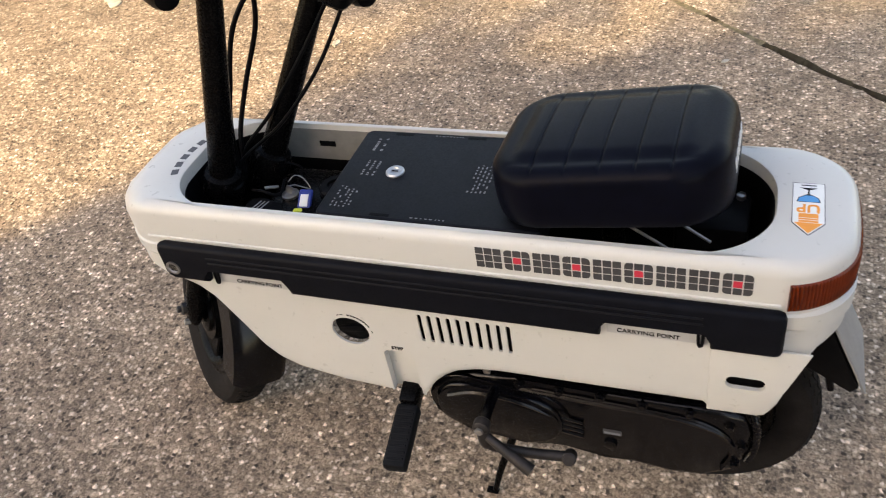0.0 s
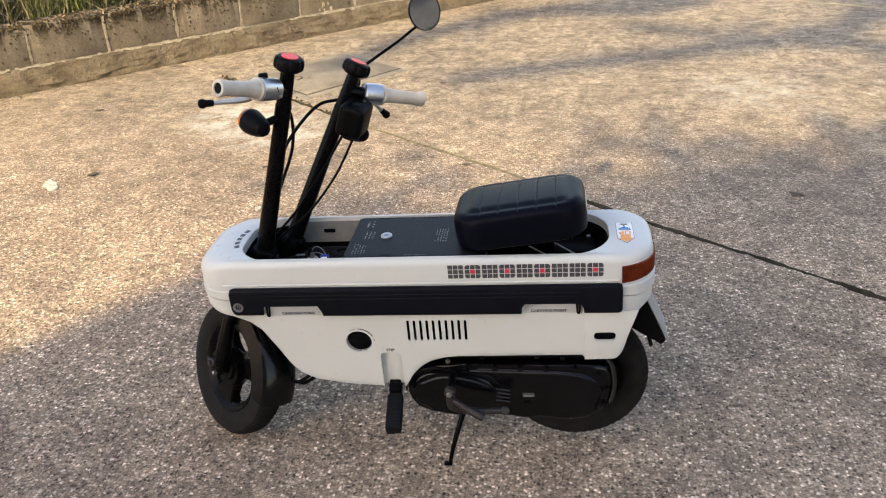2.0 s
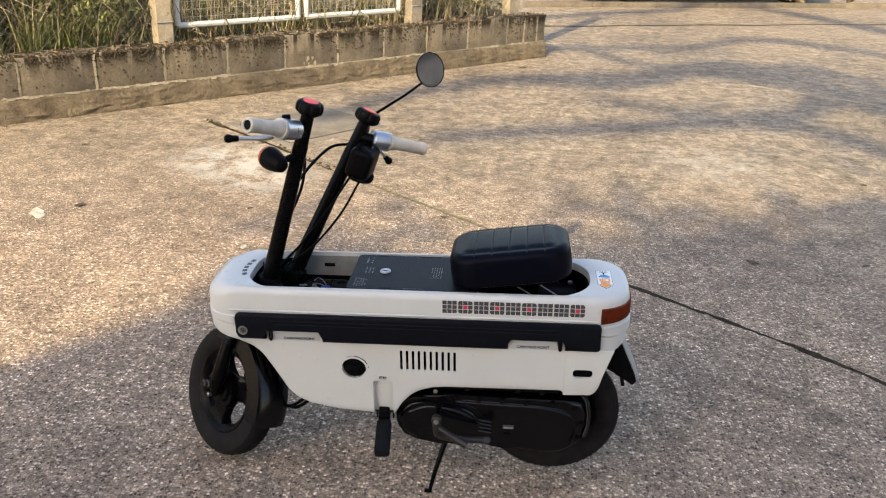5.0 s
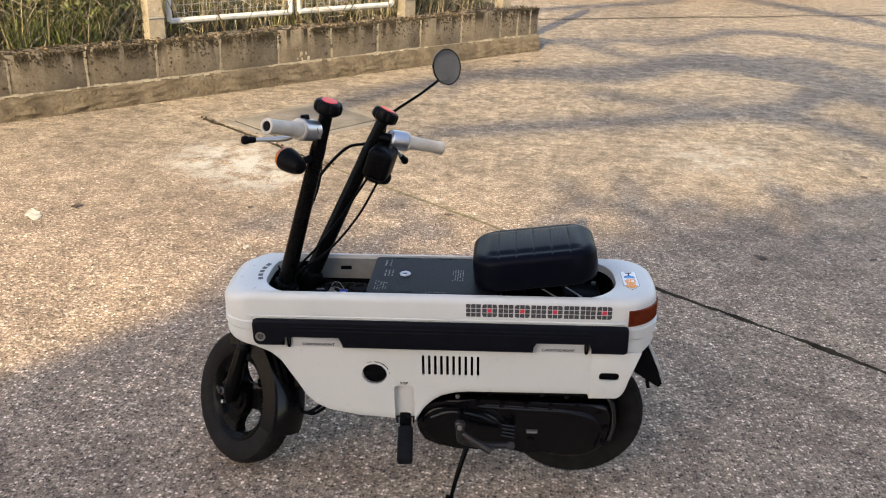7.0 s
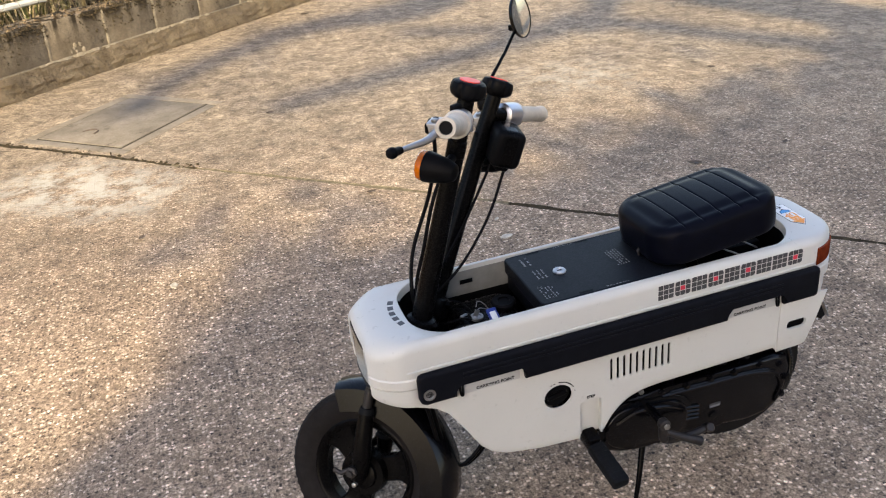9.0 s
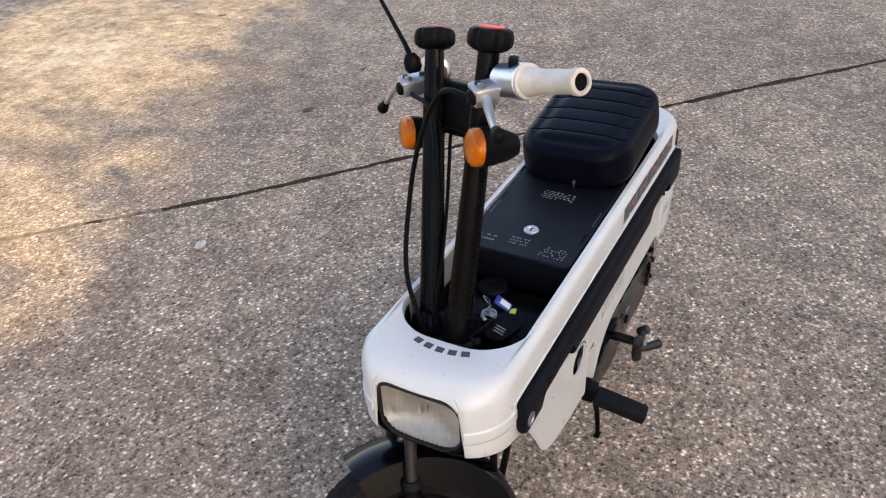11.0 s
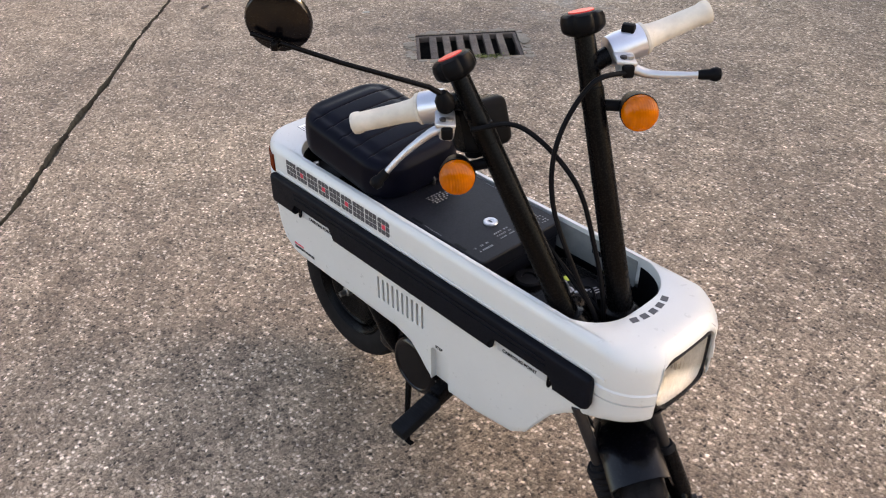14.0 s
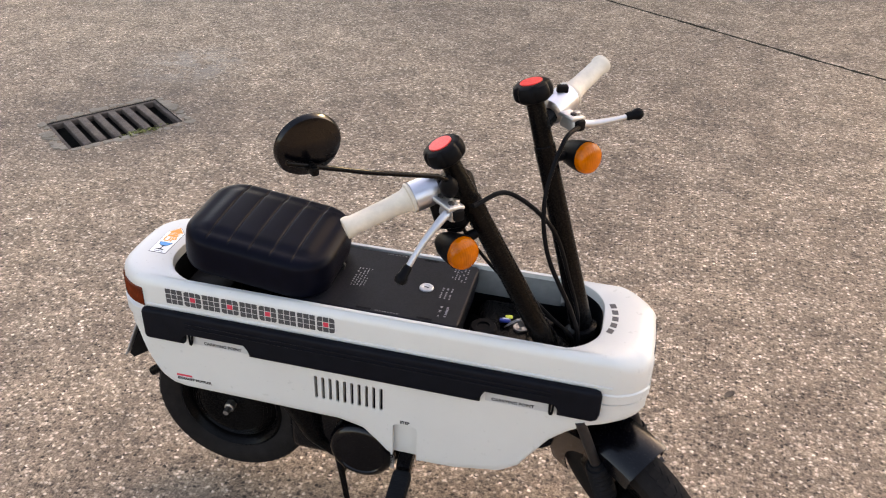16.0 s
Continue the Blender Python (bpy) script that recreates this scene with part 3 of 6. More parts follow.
def wall_box(s0, s1, o0, o1, z0, z1, bevel=0.0, jitter=0.0):
    bm = bmesh.new()
    pts = [on_wall(s, o, 0) for s, o in ((s0, o0), (s1, o0), (s1, o1), (s0, o1))]
    lo = [bm.verts.new((p.x, p.y, z0)) for p in pts]
    hi = [bm.verts.new((p.x, p.y, z1)) for p in pts]
    bm.faces.new(lo[::-1])
    bm.faces.new(hi)
    for i in range(4):
        bm.faces.new((lo[i], lo[(i + 1) % 4], hi[(i + 1) % 4], hi[i]))
    if bevel:
        bmesh.ops.bevel(bm, geom=list(bm.edges), offset=bevel, segments=2, profile=0.5, affect="EDGES")
    return bm


def build_wall():
    w = thing("wall_west", Matrix.Identity(4), "low weathered concrete-block wall with mossy stained top", "wall", kind="structure")
    part("mortar_core", wall_box(0.088, WL, -0.194, -0.003, 0.0, 0.345), MORTAR, w, smooth=False)
    bm = bmesh.new()
    n, k = 620, 12
    rows = []
    for i in range(n + 1):
        s = 0.08 + (WL - 0.09) * i / n
        row = []
        for j in range(k + 1):
            f = j / k
            z = 0.132 * f
            o = 0.035 * (1 - f ** 2) + 0.012 * noise.noise(Vector((s * 9, f * 6, 3))) + 0.010 * noise.noise(Vector((s * 42, f * 5, 6))) * (1 - 0.5 * f) + 0.006
            if j == k:
                o = -0.004
            row.append(on_wall(s, o, z))
        rows.append(row)
    grid_faces(bm, rows, close_u=False)
    part("plinth", bm, PLINTH, w, "rough rendered footing")
    return w


wall = build_wall()


def build_blocks():
    rng = random.Random(4)
    s, edges = 0.085, [0.085]
    sizes = [0.10, 0.155, 0.2, 0.44, 0.42, 0.41, 0.41, 0.43, 0.43, 0.43]
    while s < WL - 0.3:
        s += sizes[len(edges) - 1] if len(edges) <= len(sizes) else 0.43
        edges.append(s)
    for a, b in zip(edges, edges[1:]):
        o = rng.uniform(-0.0015, 0.0015)
        z1 = 0.352 + rng.uniform(-0.008, 0.008)
        bm = wall_box(a + 0.0045, b - 0.0045, -0.2, 0.0 + o, 0.140, z1, 0.003)
        part("block", bm, BLOCK, wall)
    for k, s in enumerate(edges[1:-1]):
        # pale mortar squeezed out of the upright joint, uneven in width
        n = 14
        left, right = [], []
        for i in range(n + 1):
            z = 0.136 + 0.212 * i / n
            w = 0.0045 + 0.0065 * max(0.0, noise.noise(Vector((z * 22, k * 5.3, 2)))+0.35)
            o = 0.006 * noise.noise(Vector((z * 9, k * 3.1, 7)))
            left.append((s + o - w, z))
            right.append((s + o + w, z))
        part("mortar_joint", prism(left + right[::-1], lambda u, v, q: on_wall(u, -0.002 + q, v), 0.0055), JOINT_MORTAR, wall, smooth=False)


build_blocks()


def build_crust():
    """Pale lime crust bleeding out along the top of the footing."""
    rng = random.Random(12)
    bm = bmesh.new()
    s = 0.3
    while s < WL - 0.2:
        step = rng.uniform(0.012, 0.05)
        if noise.noise(Vector((s * 2.3, 4, 8))) > -0.05 and rng.random() < 0.8:
            z0 = 0.132 + rng.uniform(-0.014, 0.002)
            z1 = 0.137 + rng.uniform(0.0, 0.009)
            ring = [on_wall(s, 0.006, z0), on_wall(s + step, 0.006, z0 + rng.uniform(-0.008, 0.008)), on_wall(s + step, 0.003, z1 + rng.uniform(-0.004, 0.004)), on_wall(s, 0.003, z1)]
            back = [p - WN * 0.012 for p in ring]
            grid_faces(bm, [back, ring], caps=True)
        s += step
    part("lime_crust", bm, CRUST, wall, "pale lime crust", smooth=False)


build_crust()

# soil bank behind the wall
bm = bmesh.new()
rows = []
for i in range(50):
    s = WL + 6 - (WL + 6 + 0.0) * i / 49
    rows.append([on_wall(s, -0.19 - 0.32 * j, 0.0 if j in (0, 19) else 0.30 + 0.05 * noise.noise(Vector((s * 2, j * 0.7, 9))) + (0.0 if j < 3 else 0.012 * j)) for j in range(20)])
grid_faces(bm, rows, close_u=False)
tagged(part("soil_bank", bm, SOIL), "raised soil bank with dry leaf litter behind the wall", "ground", kind="structure")


def build_post(s, h, name="fence_post", w=0.1):
    p = thing(name, Matrix.Identity(4), "weathered square concrete fence post standing behind the wall", "fence post", "fence posts")
    part("shaft", prism([(s - w / 2, -0.26), (s + w / 2, -0.26), (s + w / 2, -0.26 + w), (s - w / 2, -0.26 + w)], lambda u, v, q: on_wall(u, v, 0.2 + q), h, 0.008), POSTMAT, p)
    for z in (0.48, 1.2):
        if z < 0.2 + h - 0.1:
            part("wire_tie", sweep([on_wall(s - w / 2 - 0.006, -0.26 + w + 0.004, z), on_wall(s + w / 2 + 0.006, -0.26 + w + 0.004, z)], 0.004, 6), GALV, p)
    return p


POSTS = (3.42, 1.38, 0.32)
for s in POSTS:
    build_post(s, 1.6)
build_post(5.6, 1.6)
build_post(7.8, 1.6)


def build_gate(s0, s1):
    """A framed mesh panel standing between two posts."""
    g = thing("mesh_panel", Matrix.Identity(4), "white galvanised steel frame with welded wire mesh behind the wall", "fence panel", "mesh panels")
    z0, z1, o = 0.44, 1.55, -0.24
    for a, b, za, zb in ((s0, s1, z0, z0), (s0, s1, z1, z1), (s0, s0, z0, z1), (s1, s1, z0, z1)):
        part("frame_bar", sweep([on_wall(a, o, za), on_wall(b, o, zb)], 0.019, 8), FRAMEPAINT, g)
    n = int(abs(s1 - s0) / 0.05)
    for i in range(1, n):
        s = s0 + (s1 - s0) * i / n
        part("wire", sweep([on_wall(s, o, z0), on_wall(s, o, z1)], 0.0016, 4), GALV, g)
    for i in range(1, int((z1 - z0) / 0.05)):
        z = z0 + 0.05 * i
        part("wire", sweep([on_wall(s0, o + 0.003, z), on_wall(s1, o + 0.003, z)], 0.0016, 4), GALV, g)


build_gate(3.30, 2.40)
build_gate(2.33, 1.50)


def build_chainlink(s0, s1, z0=0.34, z1=1.7, o=-0.2, pitch=0.06):
    f = thing("chain_link_fence", Matrix.Identity(4), "grey chain-link wire fence along the block wall", "fence")
    bm = bmesh.new()
    n = int((s1 - s0 + (z1 - z0)) / pitch)
    for i in range(n):
        for sgn in (1, -1):
            a = s0 - (z1 - z0) + pitch * i if sgn > 0 else s0 + pitch * i
            p, q = (a, z0), (a + sgn * (z1 - z0), z1)
            lo, hi = s0, s1
            pts = []
            for (sa, za) in (p, q):
                pts.append([sa, za])
            # clip to the panel
            for k in (0, 1):
                other = pts[1 - k]
                for lim in (lo, hi):
                    if (pts[k][0] < lo and lim == lo) or (pts[k][0] > hi and lim == hi):
                        d = other[0] - pts[k][0]
                        if abs(d) < 1e-6:
                            continue
                        f_ = (lim - pts[k][0]) / d
                        pts[k] = [lim, pts[k][1] + (other[1] - pts[k][1]) * f_]
            if pts[0][0] < lo - 1e-6 or pts[0][0] > hi + 1e-6 or pts[1][0] < lo - 1e-6 or pts[1][0] > hi + 1e-6:
                continue
            add_sweep(bm, [on_wall(pts[0][0], o + 0.002 * sgn, pts[0][1]), on_wall(pts[1][0], o + 0.002 * sgn, pts[1][1])], 0.0011, 4)
    part("wire_mesh", bm, WIRE, f)
    part("top_wire", sweep([on_wall(s0, o, z1), on_wall(s1, o, z1)], 0.003, 6), WIRE, f)


build_chainlink(3.48, 5.6)
build_chainlink(0.36, 1.32, z1=1.2)
build_chainlink(5.6, 7.8)


# ---------------------------------------------------------------- planting behind the wall
def add_blade(bm, base, d, length, width, bend):
    side = Vector((-d.y, d.x, 0)).normalized() * width
    p0, p1, p2 = Vector(base), Vector(base) + Vector((d.x * bend * 0.4, d.y * bend * 0.4, length * 0.6)), Vector(base) + Vector((d.x * bend, d.y * bend, length))
    a, b = bm.verts.new(p0 - side), bm.verts.new(p0 + side)
    c, e = bm.verts.new(p1 + side * 0.7), bm.verts.new(p1 - side * 0.7)
    t = bm.verts.new(p2)
    bm.faces.new((a, b, c, e))
    bm.faces.new((e, c, t))


def build_grass(name, count, s_range, o_range, length, material, label, seed, bend=0.6):
    rng = random.Random(seed)
    bm = bmesh.new()
    for _ in range(count):
        s, o = rng.uniform(*s_range), rng.uniform(*o_range)
        a = rng.uniform(0, 6.28)
        L = rng.uniform(*length)
        add_blade(bm, on_wall(s, o, 0.28), Vector((math.cos(a), math.sin(a), 0)), L, rng.uniform(0.002, 0.006), L * rng.uniform(0.1, bend))
    ob = part(name, bm, material, smooth=False)
    return tagged(ob, label, "grass", kind="stuff")


build_grass("grass_tuft", 4200, (3.5, 8.0), (-2.2, -0.3), (0.08, 0.34), LEAF, "rough green grass growing behind the fence", 1, 1.3)
build_grass("dry_grass", 7600, (0.3, 8.0), (-2.4, -0.24), (0.1, 0.60), DRY, "dry straw-coloured grass and stalks behind the fence", 2, 1.5)
build_grass("low_weeds", 3600, (0.3, 3.5), (-2.2, -0.45), (0.08, 0.4), LEAF, "low green weeds behind the mesh panels", 3)


def leaf_quad(bm, p, size, rng):
    n = Vector((rng.gauss(0, 1), rng.gauss(0, 1), rng.gauss(0, 1) + 0.4)).normalized()
    u = n.orthogonal().normalized()
    v = n.cross(u)
    a = rng.uniform(0, 6.28)
    d, w = u * math.cos(a) + v * math.sin(a), v * math.cos(a) - u * math.sin(a)
    p = Vector(p)
    vs = [bm.verts.new(q) for q in (p - d * size, p + w * size * 0.45, p + d * size, p - w * size * 0.45)]
    bm.faces.new(vs)


def build_twigs(count, s_range, o_range, z_range, seed):
    """A tangle of dry bramble stems behind the fence."""
    rng = random.Random(seed)
    bm = bmesh.new()
    for _ in range(count):
        p = on_wall(rng.uniform(*s_range), rng.uniform(*o_range), rng.uniform(*z_range))
        d = Vector((rng.gauss(0, 1), rng.gauss(0, 1), rng.gauss(0.2, 0.7))).normalized() * rng.uniform(0.15, 0.45)
        sag = Vector((rng.gauss(0, 0.05), rng.gauss(0, 0.05), rng.uniform(0.02, 0.1)))
        r = rng.uniform(0.0012, 0.0034)
        add_sweep(bm, spline([p - d, p + sag, p + d], 4), [r, r, r, r * 0.9, r * 0.8, r * 0.7, r * 0.6, r * 0.5, r * 0.4], 4)
    tagged(part("brambles", bm, TWIG), "tangle of dry brown bramble stems behind the fence", "brambles", kind="stuff")


build_twigs(950, (3.5, 7.6), (-1.1, -0.28), (0.36, 1.2), 71)
build_grass("grass_tuft", 420, (3.75, 4.25), (-0.42, -0.22), (0.08, 0.34), FRESH, "tuft of bright green grass at the foot of the fence", 4, 1.1)
build_grass("grass_tuft", 260, (4.5, 5.3), (-0.40, -0.22), (0.06, 0.26), FRESH, "tuft of bright green grass at the foot of the fence", 5, 1.1)
build_twigs(240, (0.3, 3.4), (-0.9, -0.3), (0.34, 0.6), 72)


def build_bush(center, radius, count, seed, label, leaf=0.025, stems=9, material=None):
    rng = random.Random(seed)
    c = Vector(center)
    b = thing("bush", Matrix.Translation(c), label, "bush")
    bm, st = bmesh.new(), bmesh.new()
    for i in range(stems):
        a = rng.uniform(0, 6.28)
        top = Vector((math.cos(a), math.sin(a), 0)) * radius * rng.uniform(0.2, 0.85) + Vector((0, 0, radius * rng.uniform(0.8, 1.7)))
        mid = top * 0.5 + Vector((rng.uniform(-0.1, 0.1), rng.uniform(-0.1, 0.1), 0.05))
        path = spline([(0, 0, 0), mid, top], 5)
        add_sweep(st, path, [0.009 - 0.0007 * k for k in range(len(path))], 5)
        for _ in range(count // stems):
            q = path[rng.randrange(3, len(path))]
            leaf_quad(bm, q + Vector((rng.gauss(0, 1), rng.gauss(0, 1), rng.gauss(0, 1))) * radius * 0.22, leaf * rng.uniform(0.6, 1.3), rng)
    part("stem", st, TIMBER, b)
    part("leaves", bm, material or LEAF, b, smooth=False)


for bs, bo, br, bn, bseed in ((3.75, -0.48, 0.34, 2600, 11), (4.15, -0.62, 0.42, 3000, 12), (4.65, -0.5, 0.40, 3000, 13), (5.15, -0.65, 0.45, 3000, 16), (5.8, -0.6, 0.5, 2600, 17), (6.6, -0.7, 0.55, 2400, 18)):
    build_bush(on_wall(bs, bo, 0.28), br, bn, bseed, "tangled green shrub growing through the chain-link fence", 0.02, 16)
for bs, bo, br, bn, bseed in ((0.55, -0.5, 0.26, 1800, 14), (1.05, -0.55, 0.3, 2000, 19)):
    build_bush(on_wall(bs, bo, 0.28), br, bn, bseed, "low green shrub behind the wall's end", 0.018, 12)
for bs, bo, br, bn, bseed in ((1.8, -1.3, 0.5, 2600, 15), (2.6, -1.2, 0.5, 2600, 23), (3.3, -1.3, 0.55, 2600, 24), (4.2, -1.7, 0.7, 2800, 25), (5.4, -1.8, 0.7, 2800, 26), (0.7, -1.6, 0.55, 2400, 27)):
    build_bush(on_wall(bs, bo, 0.28), br, bn, bseed, "dense dark shrub standing behind the fence", 0.03, 18)


def build_moss():
    """Crumbly moss along the front edge of the wall's top."""
    rng = random.Random(6)
    bm = bmesh.new()
    for _ in range(3600):
        s = rng.uniform(0.09, 6.6)
        grown = noise.noise(Vector((s * 2.2, 3, 0))) + 0.5 * noise.noise(Vector((s * 9, 1, 5)))
        if grown < -0.25:
            continue
        low = rng.random() < 0.6
        fall = min(0.17, rng.expovariate(26 - 12 * max(0.0, grown)))
        p = on_wall(s, 0.001 + rng.uniform(-0.07, 0.004) * (0 if low else 1), 0.352 - (fall if low else 0))
        r = rng.uniform(0.003, 0.009) * (0.75 if low else 1)
        m = Matrix.Translation(p) @ pose(0, 0, 0, rng.uniform(0, 90), rng.uniform(0, 90), 0) @ Matrix.Diagonal((r * 1.7, r, r * 0.8, 1))
        bmesh.ops.create_icosphere(bm, subdivisions=1, radius=1.0, matrix=m)
    tagged(part("moss", bm, MOSS), "dark dry moss crust along the wall top", "moss", kind="stuff")


build_moss()


def build_splash():
    rng = random.Random(9)
    for i in range(7):
        s, z = 2.47 + rng.uniform(-0.07, 0.07), 0.165 + rng.uniform(-0.03, 0.03)
        r = rng.uniform(0.008, 0.02)
        out = [(s + r * 0.8 * math.cos(q) * rng.uniform(0.6, 1), z + r * math.sin(q) * rng.uniform(0.7, 1.3)) for q in (2 * math.pi * k / 12 for k in range(12))]
        part("paint_splash", prism(out, lambda u, v, w: on_wall(u, -0.0008 + w, v), 0.003), CRUST, wall, smooth=False)


build_splash()
build_grate_edge()


def build_litter():
    """Fallen leaves: on the wall's top and a few on the yard."""
    rng = random.Random(8)
    bm = bmesh.new()
    for _ in range(1500):
        p = on_wall(rng.uniform(0.09, 6.5), -abs(rng.gauss(0, 0.09)) - 0.005, 0.362)
        leaf_quad(bm, p, rng.uniform(0.005, 0.018), rng)
    for _ in range(170):
        p = on_wall(rng.uniform(-0.1, 6.5), 0.04 + abs(rng.gauss(0, 0.05)), 0.006)
        leaf_quad(bm, p, rng.uniform(0.004, 0.011), rng)
    tagged(part("leaf_litter", bm, LITTER, smooth=False), "dead leaves and moss crumbs on the wall top", "leaf litter", kind="stuff")


build_litter()


def build_fallen_leaf(x, y, size, turn, label="small dead brown leaf lying on the concrete", material=None):
    bm = bmesh.new()
    k = 7
    rows = []
    for i in range(k):
        f = i / (k - 1)
        w = math.sin(math.pi * min(0.98, f + 0.02)) ** 0.8 * 0.52
        rows.append([((f - 0.5) * size * 2, q * w * size, 0.004 + abs(q) * 0.22 * size + 0.15 * size * (f - 0.5) ** 2) for q in (-1, -0.4, 0.4, 1)])
    grid_faces(bm, rows, close_u=False)
    ob = part("fallen_leaf", bm, material or DARK_LEAF)
    ob.matrix_world = pose(x, y, 0.0, 0, 0, turn)
    tagged(ob, label, "leaf", "fallen leaves")


for x, y, s, a in ((-1.69, 1.54, 0.026, 70), (1.17, 1.45, 0.026, -25), (1.63, 1.5, 0.02, 30), (-0.10, 1.71, 0.02, 10), (-0.96, 1.65, 0.018, 60), (0.62, -0.71, 0.022, -20),
                   (-0.70, -0.49, 0.018, 50), (3.1, -1.1, 0.03, 110), (-0.35, 2.9, 0.018, 15), (0.9, 3.4, 0.02, 75), (2.0, 2.6, 0.02, 140), (-2.1, 2.4, 0.02, 30), (0.2, 5.2, 0.03, 0), (-0.34, -2.925, 0.02, 80)):
    build_fallen_leaf(x, y, s, a)


def build_patch(x, y, w, d, seed, label):
    """A low flake of pale mortar on the yard."""
    rng = random.Random(seed)
    out = [(w * math.cos(a) * rng.uniform(0.5, 1), d * math.sin(a) * rng.uniform(0.5, 1)) for a in (2 * math.pi * i / 14 for i in range(14))]
    ob = part("mortar_flake", prism(out, flat_xy(-0.001), 0.005, 0.001), PALE_MORTAR)
    ob.matrix_world = pose(x, y, 0, 0, 0, rng.uniform(0, 180))
    tagged(ob, label, "mortar flake")


build_patch(-1.82, 1.43, 0.080, 0.036, 3, "pale mortar flake stuck on the concrete yard")
build_patch(-0.86, 1.24, 0.025, 0.014, 4, "pale mortar flake stuck on the concrete yard")
for x, y, w, d, seed in ((0.262, 1.289, 0.015, 0.008, 5), (0.244, 1.147, 0.028, 0.016, 6), (0.202, 0.634, 0.016, 0.009, 7), (2.42, -1.62, 0.03, 0.012, 8)):
    build_patch(x, y, w, d, seed, "small pale mortar flake stuck on the concrete")


# ---------------------------------------------------------------- far end of the yard
def build_car():
    c = thing("parked_car", pose(2.45, 11.35, 0, 0, 0, 21), "dark maroon parked car at the far end of the yard", "car")
    prof = [(-2.0, 0.32), (-2.05, 0.55), (-1.95, 0.8), (-1.2, 0.92), (-0.7, 1.35), (0.9, 1.38), (1.5, 0.98), (2.0, 0.9), (2.06, 0.6), (2.0, 0.32)]
    part("car_body", prism(prof, lambda u, v, w: (u, -0.8 + w, v), 1.6, 0.06, 3), CARPAINT, c)
    part("side_window", prism([(-0.95, 0.95), (-0.6, 1.28), (0.8, 1.3), (1.2, 0.98)], lambda u, v, w: (u, -0.803 - w, v), 0.006), GLASSDARK, c)
    part("sill", box((0, -0.76, 0.22), (3.9, 0.08, 0.32), bevel=0.03), BLACK, c)
    for x in (-1.25, 1.3):
        for y in (-0.72, 0.72):
            wheel = part("wheel", lathe([(-0.09, 0.2), (-0.1, 0.29), (-0.06, 0.31), (0.06, 0.31), (0.1, 0.29), (0.09, 0.2)], (x, y, 0.31), (0, 1, 0), 28), RUBBER, c)
            part("rim", lathe([(-0.085, 0.03), (-0.08, 0.19), (0.08, 0.19), (0.085, 0.03)], (x, y, 0.31), (0, 1, 0), 20), GALV, wheel)


build_car()
build_bush((4.0, 10.9, 0.0), 0.28, 500, 21, "dry straggly shrub at the edge of the yard", 0.03, 8, DRY)
build_bush((4.75, 11.2, 0.0), 0.2, 260, 22, "dry straggly shrub at the edge of the yard", 0.03, 6, DRY)
sign = thing("sign_post", Matrix.Translation((6.1, 11.6, 0)), "thin grey steel post at the far edge of the yard", "post")
part("shaft", sweep([(0, 0, 0), (0, 0, 1.9)], 0.03, 10), GALV, sign)
part("cap", lathe([(0, 0.034), (0.02, 0.034), (0.03, 0.01)], (0, 0, 1.9), (0, 0, 1), 10), GALV, sign)


def build_kerb():
    """A low kerb across the far end of the yard."""
    k = thing("kerb", Matrix.Identity(4), "low grey concrete kerb across the far yard", "kerb", kind="structure")
    a, b = Vector((0.2, 9.12, 0)), Vector((9.6, 12.7, 0))
    d = (b - a).normalized()
    n = Vector((-d.y, d.x, 0))
    L = 0.9
    for i in range(int((b - a).length / L)):
        p = a + d * (L * i)
        ring = [p, p + d * (L - 0.01), p + d * (L - 0.01) + n * 0.12, p + n * 0.12]
        part("kerbstone", prism([(q.x, q.y) for q in ring], flat_xy(-0.05), 0.11, 0.012), BLOCK, k)


build_kerb()


def build_shade_line():
    """A dark strip painted as a thin line of shade across the yard beyond the wall's end."""
    a, b = Vector((-0.2, 7.35, 0)), Vector((9.6, 11.25, 0))
    d = (b - a).normalized()
    n = Vector((-d.y, d.x, 0))
    rows = []
    for i in range(121):
        p = a.lerp(b, i / 120)
        w = 0.022 + 0.016 * abs(noise.noise(Vector((i * 0.31, 2, 5)))) + 0.03 * max(0, i / 120 - 0.35)
        o = n * (0.05 * noise.noise(Vector((i * 0.12, 7, 1))))
        rows.append([p + o - n * w + Vector((0, 0, 0.003)), p + o + Vector((0, 0, 0.007)), p + o + n * w + Vector((0, 0, 0.003))])
    bm = bmesh.new()
    grid_faces(bm, rows, close_u=False)
    tagged(part("joint_filler", bm, JOINT_DIRT_AND_SHADE), "thin dark strip standing in for a line of shade on the yard", "joint", kind="structure")


build_shade_line()


# ---------------------------------------------------------------- unseen things added behind the camera to cast the shade
SHADOW = Vector((0.34, 0.94, 0)).normalized()
H_HOUSE = 7.0
corner = Vector((-0.66, 1.07, 0)) - SHADOW * (H_HOUSE / math.tan(SUN_EL))
FD = Vector((0.940, 0.342, 0)).normalized()
SB = Vector((-0.61, -0.79, 0)).normalized()             # the gable runs back along this line
FB = Vector((FD.y, -FD.x, 0))
# added, unseen: a plain block whose roof edge sets the shade line
house = thing("house", Matrix.Identity(4), "plain unseen house added behind the camera to shade the yard", "house")


def house_ring(e):
    return [corner - FD * e - FB * e, corner + FD * (8 + e) - FB * e, corner + FD * (8 + e) + SB * 6 + FB * e, corner - FD * e + SB * 6 + FB * e]


